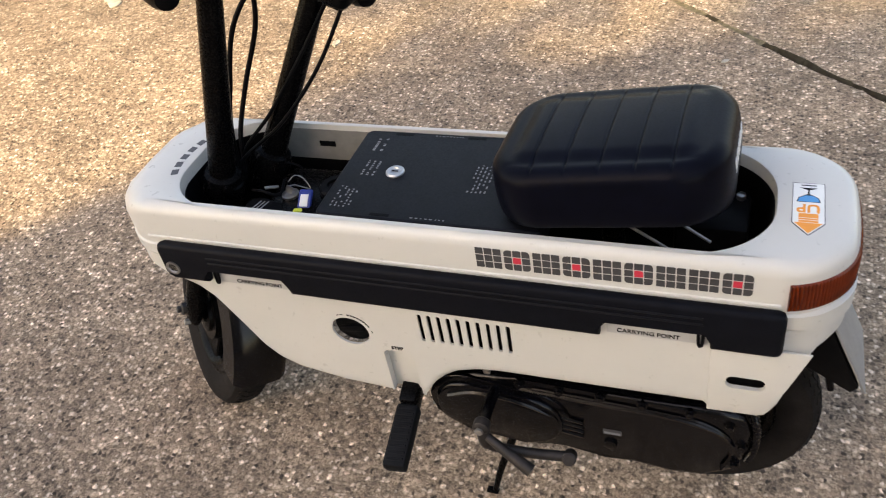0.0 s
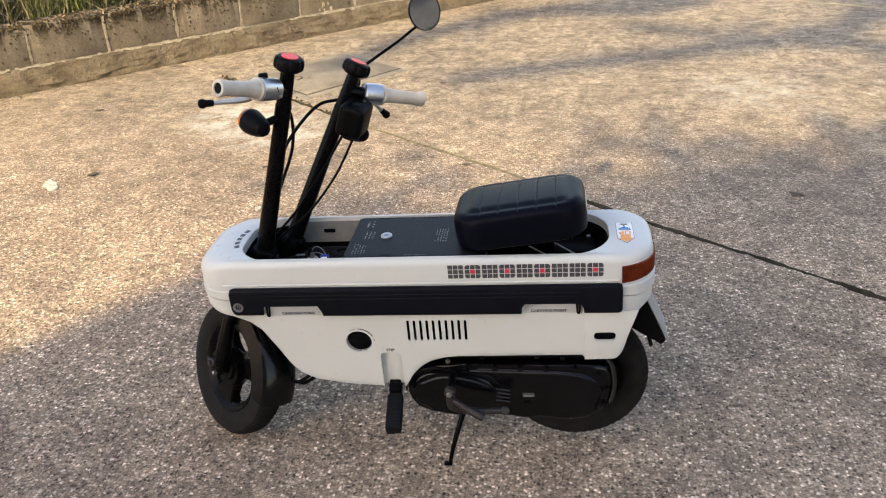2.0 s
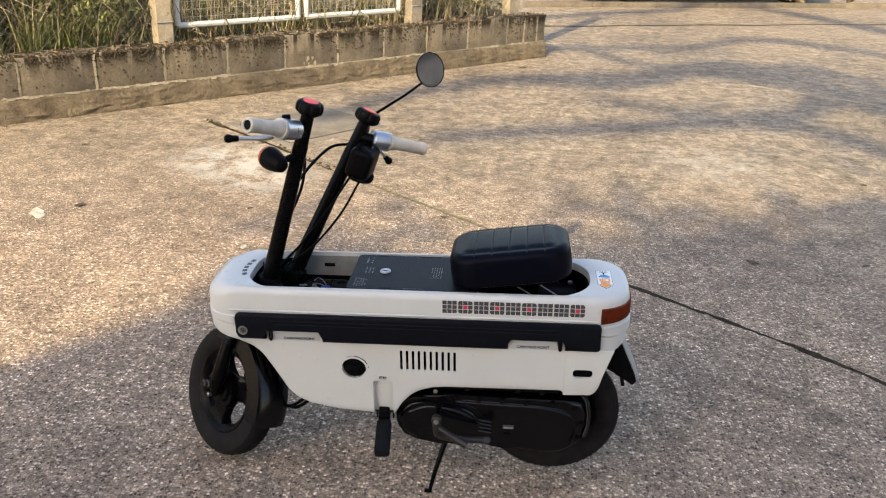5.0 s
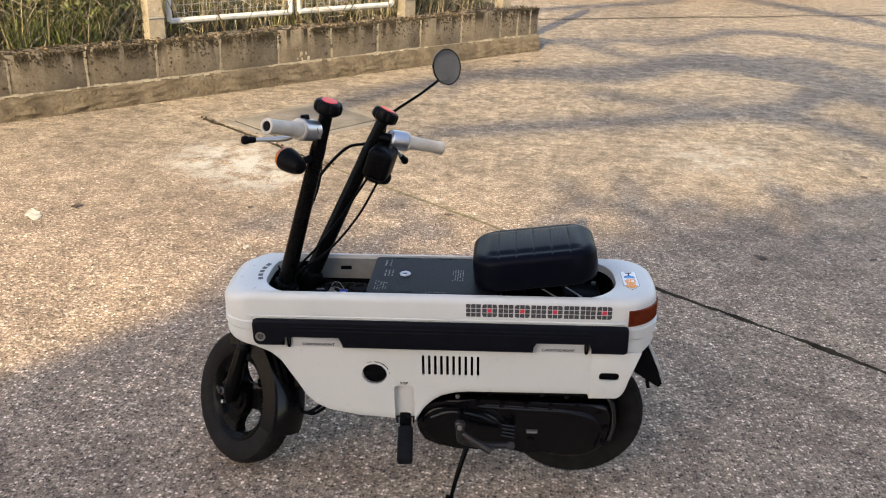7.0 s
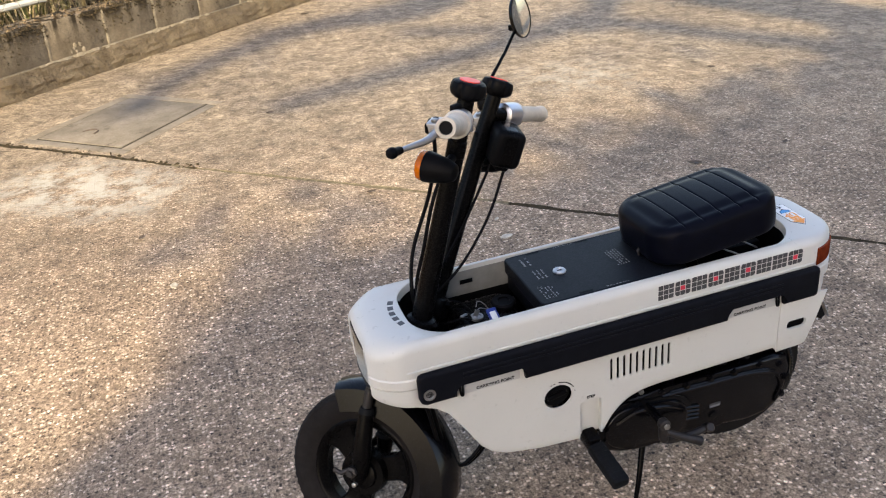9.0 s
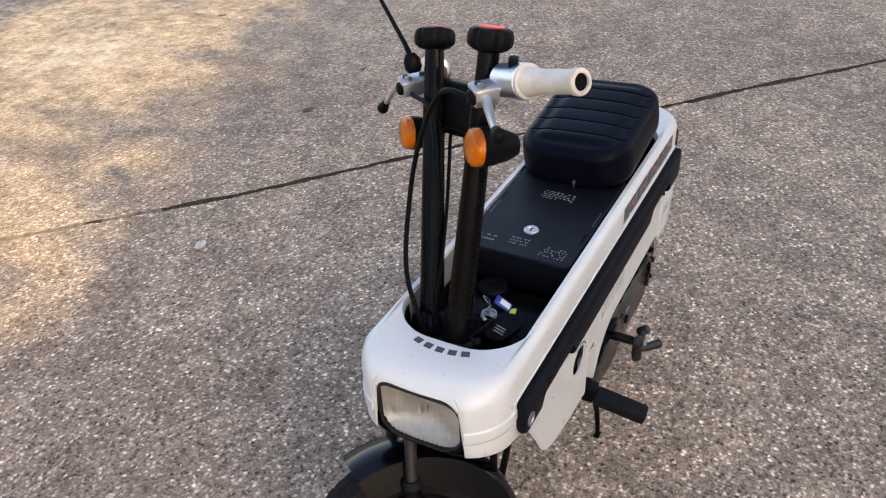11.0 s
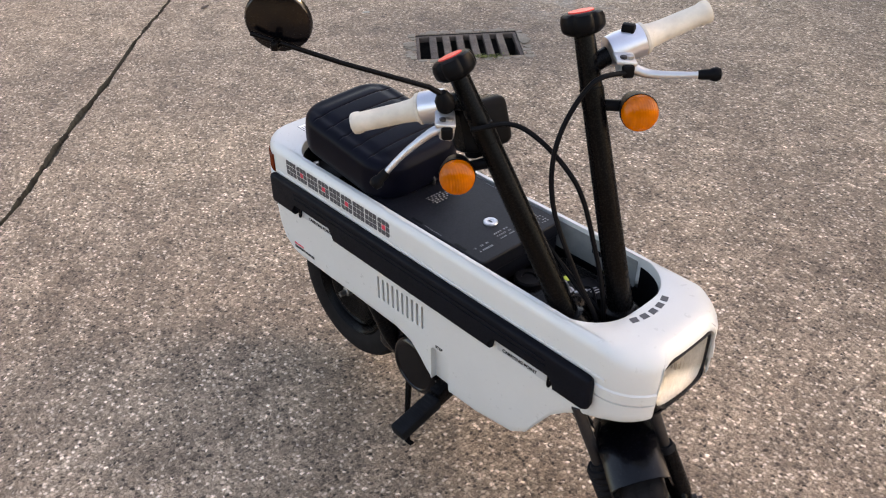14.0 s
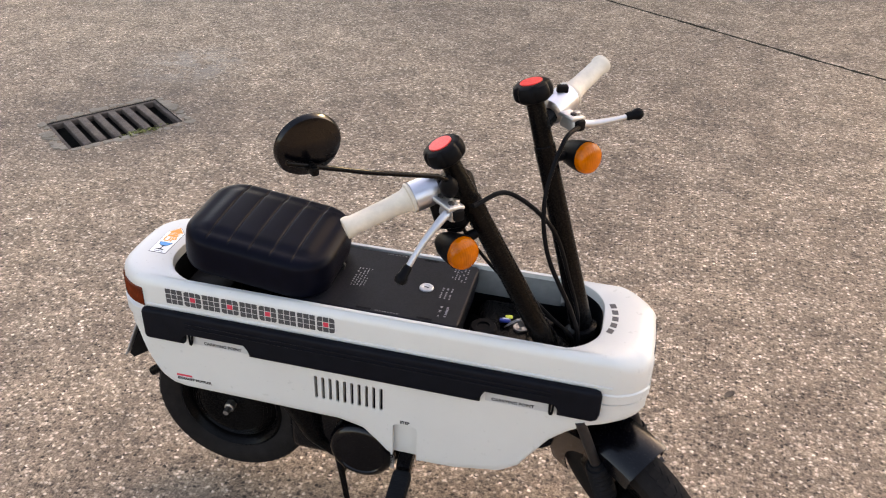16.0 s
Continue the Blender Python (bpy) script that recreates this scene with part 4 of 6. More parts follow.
part("wall", prism([(p.x, p.y) for p in house_ring(-0.25)], flat_xy(0), H_HOUSE - 0.15), HOUSE, house, smooth=False)
part("roof", prism([(p.x, p.y) for p in house_ring(0.0)], flat_xy(H_HOUSE - 0.15), 0.15, 0.02), ROOF, house, smooth=False)
for i in range(2):
    for z in (1.0, 3.9):
        p = corner + FD * (1.6 + 3.1 * i) + FB * 0.24
        win = part("window", prism([(0, 0), (1.2, 0), (1.2, 1.3), (0, 1.3)], lambda u, v, w: p + FD * u - FB * w + Vector((0, 0, z + v)), 0.03), WHITEDECAL, house)
        part("pane", prism([(0.08, 0.08), (1.12, 0.08), (1.12, 1.22), (0.08, 1.22)], lambda u, v, w: p + FD * u - FB * (0.03 + w) + Vector((0, 0, z + v)), 0.004), GLASSDARK, win)


def caster(px, py, h):
    """Where a thing of height h stands whose shadow falls on (px, py)."""
    p = Vector((px, py, 0)) - SHADOW * (h / math.tan(SUN_EL))
    return p.x, p.y


def shade_tree(foot, h, limbs, twigs, seed, label):
    """An unseen tall tree, added so that its limbs, h above the yard, throw soft bands of shade along the given ground
    lines.
    """
    rng = random.Random(seed)
    fx, fy = caster(foot[0], foot[1], h)
    tr = thing("tree", Matrix.Translation((fx, fy, 0)), label, "tree", "trees behind the yard")
    bm, lf = bmesh.new(), bmesh.new()
    crotch = Vector((0, 0, h - 2.5))
    add_sweep(bm, spline([(0, 0, -0.1), (0.12, 0.05, h * 0.4), crotch, (0.1, 0, h + 0.6)], 5), [0.2 - 0.01 * i for i in range(16)], 10)
    for width, line in limbs:
        pts = []
        for i, (gx, gy) in enumerate(line):
            z = h + 0.25 * math.sin(1.7 * i + width * 30)
            cx, cy = caster(gx, gy, z)
            pts.append(Vector((cx - fx, cy - fy, z)))
        near = min((0, -1), key=lambda k: pts[k].xy.length)
        if near == -1:
            pts.reverse()
        path = spline([crotch] + pts, 5)
        n = len(path)
        add_sweep(bm, path, [width * (1.15 - 0.6 * k / n) for k in range(n)], 8)
        for _ in range(twigs):
            q = path[rng.randrange(5, n)]
            end = q + Vector((rng.gauss(0, 0.5), rng.gauss(0, 0.5), rng.gauss(0.1, 0.4)))
            add_sweep(bm, [q, (q + end) / 2 + Vector((0, 0, 0.06)), end], [0.03, 0.02, 0.006], 5)
            for _ in range(5):
                leaf_quad(lf, end + Vector((rng.gauss(0, 1), rng.gauss(0, 1), rng.gauss(0, 1))) * 0.2, rng.uniform(0.08, 0.15), rng)
    part("trunk", bm, TIMBER, tr)
    part("crown", lf, LEAF, tr, smooth=False)


# trees added out of view; limb lines follow the wanted shadow bands
shade_tree((5.6, 4.6), 10.0, [(0.101, [(3.16, 4.30), (2.76, 4.85), (1.73, 5.45), (1.09, 5.8), (0.67, 6.5)]),
                              (0.101, [(2.9, 5.6), (2.27, 5.7), (1.85, 5.45), (1.61, 5.38), (0.96, 4.71), (0.04, 4.77)]),
                              (0.135, [(2.79, 4.5), (2.02, 4.05), (1.44, 3.77), (0.99, 3.56), (0.36, 3.29), (-0.3, 3.0)]),
                              (0.095, [(2.52, 3.1), (2.14, 3.7), (1.5, 3.95), (0.7, 4.25)]),
                              (0.162, [(2.3, 5.6), (1.1, 5.1), (0.1, 4.72), (-0.31, 4.38), (-0.75, 3.85), (-1.0, 3.3)])], 4, 31, "unseen half-bare tree added to throw bands of shade on the yard")
shade_tree((7.4, 8.4), 10.5, [(0.095, [(3.0, 7.4), (1.8, 6.7), (1.08, 6.44), (0.0, 6.04)]),
                              (0.135, [(3.4, 10.2), (1.75, 9.33), (1.0, 8.8), (0.2, 8.1)])], 4, 32, "unseen half-bare tree added to throw bands of shade on the yard")

# unseen climber added over the roof edge: its leaves fray the edge of the shade
climber = thing("shade_climber", Matrix.Translation((corner.x, corner.y, H_HOUSE)), "unseen leaves added at the roof edge to fray the shade", "climber")
rng = random.Random(41)
bm, lf = bmesh.new(), bmesh.new()
for i in range(46):
    at = FD * rng.uniform(0.0, 8.0) + FB * 0.1
    end = at - FB * rng.uniform(0.0, 0.2) + FD * rng.gauss(0, 0.3) + Vector((0, 0, rng.uniform(-0.1, 0.45)))
    add_sweep(bm, [at, (at + end) / 2 + Vector((0, 0, 0.08)), end], [0.012, 0.009, 0.004], 5)
    for _ in range(22):
        q = at.lerp(end, rng.random())
        leaf_quad(lf, q + Vector((rng.gauss(0, 1), rng.gauss(0, 1), rng.gauss(0, 1))) * 0.13, rng.uniform(0.07, 0.13), rng)
part("stems", bm, TIMBER, climber)
part("leaves", lf, LEAF, climber, smooth=False)

# unseen house added to close the yard to the east and block bright low sky
east = thing("unseen_east_house", Matrix.Identity(4), "plain unseen blue-grey house added to block the low eastern sky", "house")
part("wall", box((17.5, -2.0, 2.7), (5.0, 14.0, 5.4)), SLATE, east, smooth=False)
part("roof", prism([(-3.2, 5.4), (3.2, 5.4), (0, 7.4)], lambda u, v, w: (17.5 + u, -9.4 + w, v), 14.8), ROOF, east, smooth=False)
for y in (-6.5, -2.0, 2.5):
    win = part("window", box((14.98, y, 2.0), (0.06, 1.4, 1.3)), SLATE, east)
    part("pane", box((14.94, y, 2.0), (0.02, 1.2, 1.1)), GLASSDARK, win)


# ---------------------------------------------------------------- the folding scooter
SCOOTER_POSE = Matrix.Translation((0, -0.005, 0.021)) @ pose(0, 0, 0, 0, 0, 0.7) @ pose(0, 0, 0, 0, -2.6, 0)
scooter = thing("scooter", SCOOTER_POSE, "small white box-bodied folding scooter on its centre stand", "scooter")

X0, X1, HW = -0.470, 0.484, 0.1145
TOP = 0.514
LEFT_EDGE = [(-0.48, 0.400), (-0.44, 0.393), (-0.395, 0.385), (-0.36, 0.370), (-0.338, 0.350), (-0.31, 0.303), (-0.285, 0.258), (-0.265, 0.237), (-0.235, 0.222), (-0.166, 0.209),
             (-0.045, 0.200), (-0.037, 0.204), (-0.02, 0.234), (0.0, 0.255), (0.02, 0.268), (0.05, 0.277), (0.08, 0.280), (0.342, 0.283), (0.347, 0.274), (0.415, 0.277),
             (0.425, 0.295), (0.437, 0.336), (0.455, 0.380), (0.47, 0.386), (0.49, 0.390)]
RIGHT_EDGE = [(-0.48, 0.399), (-0.415, 0.388), (-0.377, 0.373), (-0.345, 0.352), (-0.316, 0.325), (-0.29, 0.285), (-0.268, 0.25), (-0.237, 0.228), (-0.155, 0.213), (-0.049, 0.209),
              (-0.03, 0.220), (-0.012, 0.240), (0.015, 0.265), (0.06, 0.276), (0.36, 0.279), (0.385, 0.284), (0.406, 0.299), (0.429, 0.334), (0.45, 0.380), (0.49, 0.390)]


def dense_outline(x0, x1, hw, rf, rr, n_corner=16, n_side=150, n_end=44, bow=0.0):
    """Closed plan outline, counter-clockwise from the rear right, with the same number of points whatever its size."""
    out = []

    def arc(cx, cy, r, a0):
        return [(cx + r * math.cos(radians(a0 + 90 * j / n_corner)), cy + r * math.sin(radians(a0 + 90 * j / n_corner))) for j in range(n_corner)]

    def line(a, b, n):
        return [(a[0] + (b[0] - a[0]) * j / n, a[1] + (b[1] - a[1]) * j / n) for j in range(n)]

    out += arc(x1 - rr, hw - rr, rr, 0)
    out += line((x1 - rr, hw), (x0 + rf, hw), n_side)
    out += arc(x0 + rf, hw - rf, rf, 90)
    out += line((x0, hw - rf), (x0, -hw + rf), n_end)
    out += arc(x0 + rf, -hw + rf, rf, 180)
    out += line((x0 + rf, -hw), (x1 - rr, -hw), n_side)
    out += arc(x1 - rr, -hw + rr, rr, 270)
    out += line((x1, -hw + rr), (x1, hw - rr), n_end)
    pts = []
    for x, y in out:
        b = bow * (1 - (y / hw) ** 2)
        pts.append((x - b if x < x0 + rf else x + b if x > x1 - rr else x, y))
    return pts


OUTER = dense_outline(X0 + 0.012, X1 - 0.010, HW, 0.062, 0.07, bow=0.012)
INNER = dense_outline(-0.368, 0.392, 0.101, 0.072, 0.085, bow=0.006)


def inset(outline, d):
    n = len(outline)
    res = []
    for i in range(n):
        a, b = Vector(outline[i - 1]), Vector(outline[(i + 1) % n])
        t = (b - a).normalized()
        res.append((outline[i][0] - t.y * d, outline[i][1] + t.x * d))
    return res


def body_bottom(x, y):
    f = min(1, max(0, (y + HW) / (2 * HW)))
    z = interp(LEFT_EDGE, x) * (1 - f) + interp(RIGHT_EDGE, x) * f if abs(y) < 0.09 else interp(LEFT_EDGE if y < 0 else RIGHT_EDGE, x)
    if x < -0.42 and abs(y) < 0.0672:
        e = max(0.0, abs(y) - 0.0392)
        z = 0.4945 - 0.028 + math.sqrt(max(0.0, 0.028 ** 2 - e ** 2))
    return z


def build_body():
    rows = []
    specs = [(0.0028, None), (0.0, -1.0), (0.0, -2.0), (0.0, 0.4240), (0.0060, 0.4256), (0.0060, 0.4278), (-0.0022, 0.4292), (-0.0022, 0.4455), (0.0, 0.4478), (0.0, 0.4975), (0.0013, 0.5035), (0.0048, 0.509), (0.010, 0.5128), (0.016, TOP)]
    far = inset(OUTER, 0.03)

    def crown(z, nose):
        """How far the rounded upper edge has drawn in at height z; softer round the nose."""
        pts = [(TOP - (TOP - h) * (1 + 0.9 * nose), d) for h, d in ((0.4975, 0.0), (0.5035, 0.0013), (0.509, 0.0048), (0.5128, 0.010), (TOP, 0.016))]
        if z <= pts[0][0]:
            return 0.0
        for (z0, d0), (z1, d1) in zip(pts, pts[1:]):
            if z <= z1:
                return (d0 + (d1 - d0) * (z - z0) / (z1 - z0)) * (1 + 1.4 * nose)
        return 0.016 * (1 + 1.4 * nose)

    for d, z in specs:
        row = []
        for k, (ox, oy) in enumerate(OUTER):
            zb = body_bottom(ox, oy)
            nose = min(1.0, max(0.0, (-0.40 - ox) / 0.045))
            zz = z
            if z is not None and z > 0.49:
                zz = TOP - (TOP - z) * (1 + 0.9 * nose)
            tail = min(1.0, max(0.0, (ox - 0.415) / 0.03))
            if z is not None and 0.42 < z < 0.43:
                zz = z - 0.006 * tail
            if z == -1.0:
                zz = zb + 0.007
            if z == -2.0:
                zz = zb + 0.013
            if z is None:
                zz, e = zb, 0.0028 + crown(zb, nose)
            else:
                zz = max(zz, rows[-1][k][2] + 0.0004)
                e = max(d, crown(zz, nose)) if zz > 0.46 else d * (1 + 1.3 * tail) if d < 0 else d
            fx, fy = far[k]
            row.append((ox + (fx - ox) * e / 0.03, oy + (fy - oy) * e / 0.03, zz))
        rows.append(row)
    for d, z in ((-0.004, TOP), (-0.001, TOP - 0.0012), (0.0, TOP - 0.005), (0.0, 0.462), (-0.003, 0.460)):
        rows.append([(x, y, z) for x, y in inset(INNER, d)])
    for z in (0.458, None):
        row = []
        for (fx, fy), (ox, oy) in zip(far, OUTER):
            zb = body_bottom(ox, oy)
            e = 0.0032 + crown(zb, min(1.0, max(0.0, (-0.40 - ox) / 0.045)))
            row.append((ox + (fx - ox) * e / 0.03, oy + (fy - oy) * e / 0.03, zb if z is None else max(z, zb + 0.0008)))
        rows.append(row)
    bm = bmesh.new()
    grid_faces(bm, rows, close_u=True, close_v=True)
    return part("body", bm, WHITE, scooter, "glossy white plastic box body")


body = build_body()


cutter = bmesh.new()
for sgn in (-1, 1):
    for i in range(10):
        x = -0.0195 + 0.0134 * i
        drop = 0.0 if sgn < 0 else 0.005
        add_prism(cutter, rounded_rect(x - 0.0029, x + 0.0029, 0.322 - drop, 0.3715 - drop, 0.0022, 3), side_xz(sgn * 0.10, sgn), 0.03)
    add_prism(cutter, rounded_rect(-0.086, -0.041, 0.17, 0.291, 0.008, 4), side_xz(sgn * 0.10, sgn), 0.03)
add_prism(cutter, [(-0.129 + 0.028 * math.cos(a), 0.320 + 0.026 * math.sin(a)) for a in (2 * math.pi * i / 32 for i in range(32))], side_xz(-0.10, -1), 0.03)
add_prism(cutter, rounded_rect(0.364, 0.408, 0.3205, 0.3405, 0.008, 5), side_xz(-0.10, -1), 0.03)
cut(body, cutter)
for p in body.data.polygons:
    p.use_smooth = True
body.data.set_sharp_from_angle(angle=radians(35))

for sgn in (-1, 1):
    # recess for the folded foot peg
    z0 = 0.203 if sgn < 0 else 0.213
    part("step_recess", prism(rounded_rect(-0.088, -0.039, z0, 0.293, 0.004, 3), side_xz(sgn * 0.098, sgn), 0.004, 0.001), WHITE, body)
    for c, size in (((-0.0880, (z0 + 0.293) / 2), (0.003, 0.293 - z0)), ((-0.0390, (z0 + 0.293) / 2), (0.003, 0.293 - z0)), ((-0.0635, 0.2930), (0.052, 0.003))):
        part("recess_wall", box((c[0], sgn * 0.1060, c[1]), (size[0], 0.0140, size[1])), WHITE, body)
    y = sgn * (HW + 0.0006)
    turn = pose(0, 0, 0, 90, 0, 0) if sgn < 0 else pose(0, 0, 0, 90, 0, 180)
    writing("step_lettering", "STEP", 0.0085, Matrix.Translation((-0.063, y, 0.2985)) @ turn, BLACK, body)

# moulded step above the tail skirt
part("tail_skirt", prism([(0.345, 0.274), (0.403, 0.2755), (0.411, 0.279), (0.416, 0.287), (0.433, 0.335), (0.452, 0.392), (0.345, 0.392)], side_xz(-HW + 0.0012, -1), 0.0035, 0.0015), WHITE, body)
skirt = bpy.data.objects["tail_skirt"]
cut(skirt, prism(rounded_rect(0.364, 0.408, 0.3205, 0.3405, 0.008, 5), side_xz(-0.10, -1), 0.03))
part("vent_backing", box((0.041, HW - 0.0150, 0.342), (0.150, 0.002, 0.066)), BLACK, body)
for i in range(11):
    part("vent_slat", box((-0.0262 + 0.0134 * i, HW - 0.0058, 0.3418), (0.0074, 0.0066, 0.056)), WHITE, body)
part("slot_backing", box((0.386, -0.104, 0.331), (0.06, 0.003, 0.03)), BLACK, body)


def build_bumper(sgn):
    outline = [(-0.391, 0.408), (-0.388, 0.399), (-0.380, 0.394), (-0.323, 0.394), (-0.323, 0.424), (-0.1955, 0.424), (-0.1945, 0.391), (0.2195, 0.391), (0.2205, 0.423), (0.344, 0.423), (0.344, 0.392),
               (0.412, 0.392), (0.4177, 0.3943), (0.420, 0.400), (0.420, 0.448), (0.4177, 0.4542), (0.412, 0.4565), (-0.380, 0.4565), (-0.388, 0.4535), (-0.391, 0.446)]
    b = part("bumper", prism(outline, side_xz(sgn * (HW - 0.002), sgn), 0.0165, 0.0065, 4), BUMPER, scooter, "black ribbed plastic side bumper")
    for z in (0.433, 0.442):
        part("rib", sweep([(-0.31, sgn * (HW + 0.0145), z), (0.335, sgn * (HW + 0.0145), z)], 0.0018, 6), BUMPER, b)
    part("side_bead", sweep([(-0.405, sgn * (HW + 0.0002), 0.4605), (0.412, sgn * (HW + 0.0002), 0.4605)], 0.0022, 8), WHITE, body)
    if sgn < 0:
        part("end_plug", lathe([(0, 0.011), (0.003, 0.011), (0.003, 0.008), (0.001, 0.007), (0.001, 0.001)], (-0.373, sgn * (HW + 0.0135), 0.417), (0, sgn, 0), 20), STEEL, b)
    for xa, xb, hook in ((-0.323, -0.199, -0.313), (0.224, 0.344, 0.333)):
        part("label_plate", prism(rounded_rect(xa + 0.002, xb - 0.003, 0.388, 0.423, 0.001, 1), side_xz(sgn * (HW - 0.0005), sgn), 0.002), PLATE_WHITE, b)
        cx = (xa + xb) / 2 + (0.012 if hook < xa + 0.05 else -0.01)
        turn = pose(0, 0, 0, 90, 0, 0) if sgn < 0 else pose(0, 0, 0, 90, 0, 180)
        writing("lettering", "CARRYING POINT", 0.0088, Matrix.Translation((cx, sgn * (HW + 0.0018), 0.3935)) @ turn, BLACK, b)
        part("strap", sweep(spline([(hook - 0.003, sgn * (HW + 0.003), 0.416), (hook - 0.0022, sgn * (HW + 0.006), 0.394), (hook, sgn * (HW + 0.007), 0.390), (hook + 0.0022, sgn * (HW + 0.006), 0.394), (hook + 0.003, sgn * (HW + 0.003), 0.416)], 4), 0.0021, 6), BLACK, b)


PLATE_WHITE = plain("label_grey", (0.42, 0.42, 0.42), 0.5, var=0.05)
build_bumper(-1)
build_bumper(1)


def build_badge(sgn):
    """A band of nine blocks of three by three tiles; four of them have a red middle tile."""
    grey = bmesh.new()
    x0, x1 = (0.073, 0.384) if sgn < 0 else (0.060, 0.374)
    z0, z1 = (0.4700, 0.5010) if sgn < 0 else (0.4685, 0.5000)
    pitch = (x1 - x0) / 9
    tile = (pitch - 0.0020) / 3
    tall = (z1 - z0) / 3
    g, soft = 0.0007, 0.0048
    for k in range(9):
        kk = k if sgn < 0 else 8 - k
        bx = x0 + pitch * k + 0.001
        for i in range(3):
            for j in range(3):
                middle = i == 1 and j == 1
                rs = [0.0005] * 4
                if kk in (1, 3, 5, 8) and i != 1 and j != 1:
                    rs[{(0, 0): 0, (2, 0): 1, (2, 2): 2, (0, 2): 3}[i, j]] = soft
                outline = rounded_rect(bx + tile * i + g, bx + tile * (i + 1) - g, z0 + tall * j + g, z0 + tall * (j + 1) - g, rs, 4)
                if middle and kk in (1, 3, 5, 8):
                    part("red_square", prism(outline, side_xz(sgn * (HW - 0.0004), sgn), 0.0009), REDDECAL, body, smooth=False)
                else:
                    add_prism(grey, outline, side_xz(sgn * (HW - 0.0004), sgn), 0.0009)
    tagged(part("badge", grey, GREYDECAL, body, "grey tiled badge with red squares", smooth=False), kind="stuff")


build_badge(-1)
build_badge(1)

# marks round the fuel-tap hole, and the tap itself
tap = part("fuel_tap", lathe([(0, 0.027), (0.004, 0.027), (0.006, 0.024), (0.006, 0.001)], (-0.129, -0.100, 0.320), (0, -1, 0), 28), BLACK, scooter)
part("tap_grip", box((-0.129, -0.109, 0.320), (0.04, 0.007, 0.011), pose(0, 0, 0, 0, -12, 0), 0.003), BLACK, tap)
bm = bmesh.new()
for a in list(range(28, 86, 8)) + [8, 102, 112]:
    ar = radians(a)
    add_box(bm, (-0.129 + 0.034 * math.cos(ar), -HW - 0.0002, 0.320 + 0.032 * math.sin(ar)), (0.0038, 0.0006, 0.0022 if 20 < a < 90 else 0.0012), pose(0, 0, 0, 0, 90 - a, 0))
part("tap_marks", bm, BLACK, body, smooth=False)

# muffler label on the right side: a red bar and small print
part("warning_bar", prism(rounded_rect(0.345, 0.376, 0.3045, 0.3085, 0.0005, 1), side_xz(HW - 0.0002, 1), 0.0006), REDDECAL, body, smooth=False)
writing("warning_lettering", "EXHAUST MUFFLER", 0.0078, Matrix.Translation((0.341, HW + 0.0006, 0.299)) @ pose(0, 0, 0, 90, 0, 180), BLACK, body)

# maker's mark on the nose: five plain bars following the opening
bm = bmesh.new()
for i, f in enumerate((-2, -1, 0, 1, 2)):
    a = f * 0.172
    x, y = -0.290 - 0.1035 * math.cos(a), -0.002 + 0.108 * math.sin(a)
    add_box(bm, (x, y, TOP), (0.0105, 0.0120, 0.0008), pose(0, 0, 0, 0, 0, -math.degrees(a)))
part("nose_mark", bm, GREYDECAL, body, smooth=False)

# sticker on the tail: goblet, two letters and an arrow
def on_tail(z):
    """The sticker's own plan: set towards the tail and drawn out along its length."""
    return lambda u, v, w: (u + 0.004, 0.034 - (0.034 - v) * 1.10, z + w)


def shield(e):
    return [(0.410 + e, -0.031 + e * 0.4), (0.427, -0.0500 + e * 1.4), (0.444 - e, -0.031 + e * 0.4), (0.444 - e, 0.034 - e), (0.410 + e, 0.034 - e)]


st = part("sticker", prism(shield(0.0), on_tail(TOP - 0.0001), 0.0007), GREYDECAL, body, "white arrow-shaped sticker in orange and blue", smooth=False)
part("sticker_face", prism(shield(0.0008), on_tail(TOP + 0.0005), 0.0003), WHITEDECAL, st, smooth=False)
part("arrow", prism([(0.427, -0.0470), (0.4415, -0.0310), (0.4125, -0.0310)], on_tail(TOP + 0.0007), 0.0003), ORANGE, st, smooth=False)
for y0, y1 in ((-0.0230, -0.0165), (-0.0262, -0.0240), (-0.0302, -0.0272)):
    part("arrow_bar", prism([(0.4170, y0), (0.4370, y0), (0.4370, y1), (0.4170, y1)], on_tail(TOP + 0.0007), 0.0003), ORANGE, st, smooth=False)
writing("sticker_lettering", "UP", 0.020, Matrix.Translation((0.431, -0.0120, TOP + 0.0010)) @ pose(0, 0, 0, 0, 0, 180), ORANGE, st)
goblet = part("goblet", prism([(0.4145, 0.002), (0.4395, 0.002), (0.4375, 0.009), (0.431, 0.0135), (0.428, 0.015), (0.428, 0.022), (0.4365, 0.0255), (0.4175, 0.0255), (0.426, 0.022), (0.426, 0.015), (0.423, 0.0135), (0.4165, 0.009)], on_tail(TOP + 0.0007), 0.0003), BLACK, st, smooth=False)
part("wine", prism([(0.4155, 0.0025), (0.4385, 0.0025), (0.4365, 0.0085), (0.4305, 0.0125), (0.4235, 0.0125), (0.4175, 0.0085)], on_tail(TOP + 0.0010), 0.0002), BLUE, st, smooth=False)
part("small_print", prism([(0.419, 0.029), (0.435, 0.029), (0.435, 0.0305), (0.419, 0.0305)], on_tail(TOP + 0.0007), 0.0003), GREYDECAL, st, smooth=False)


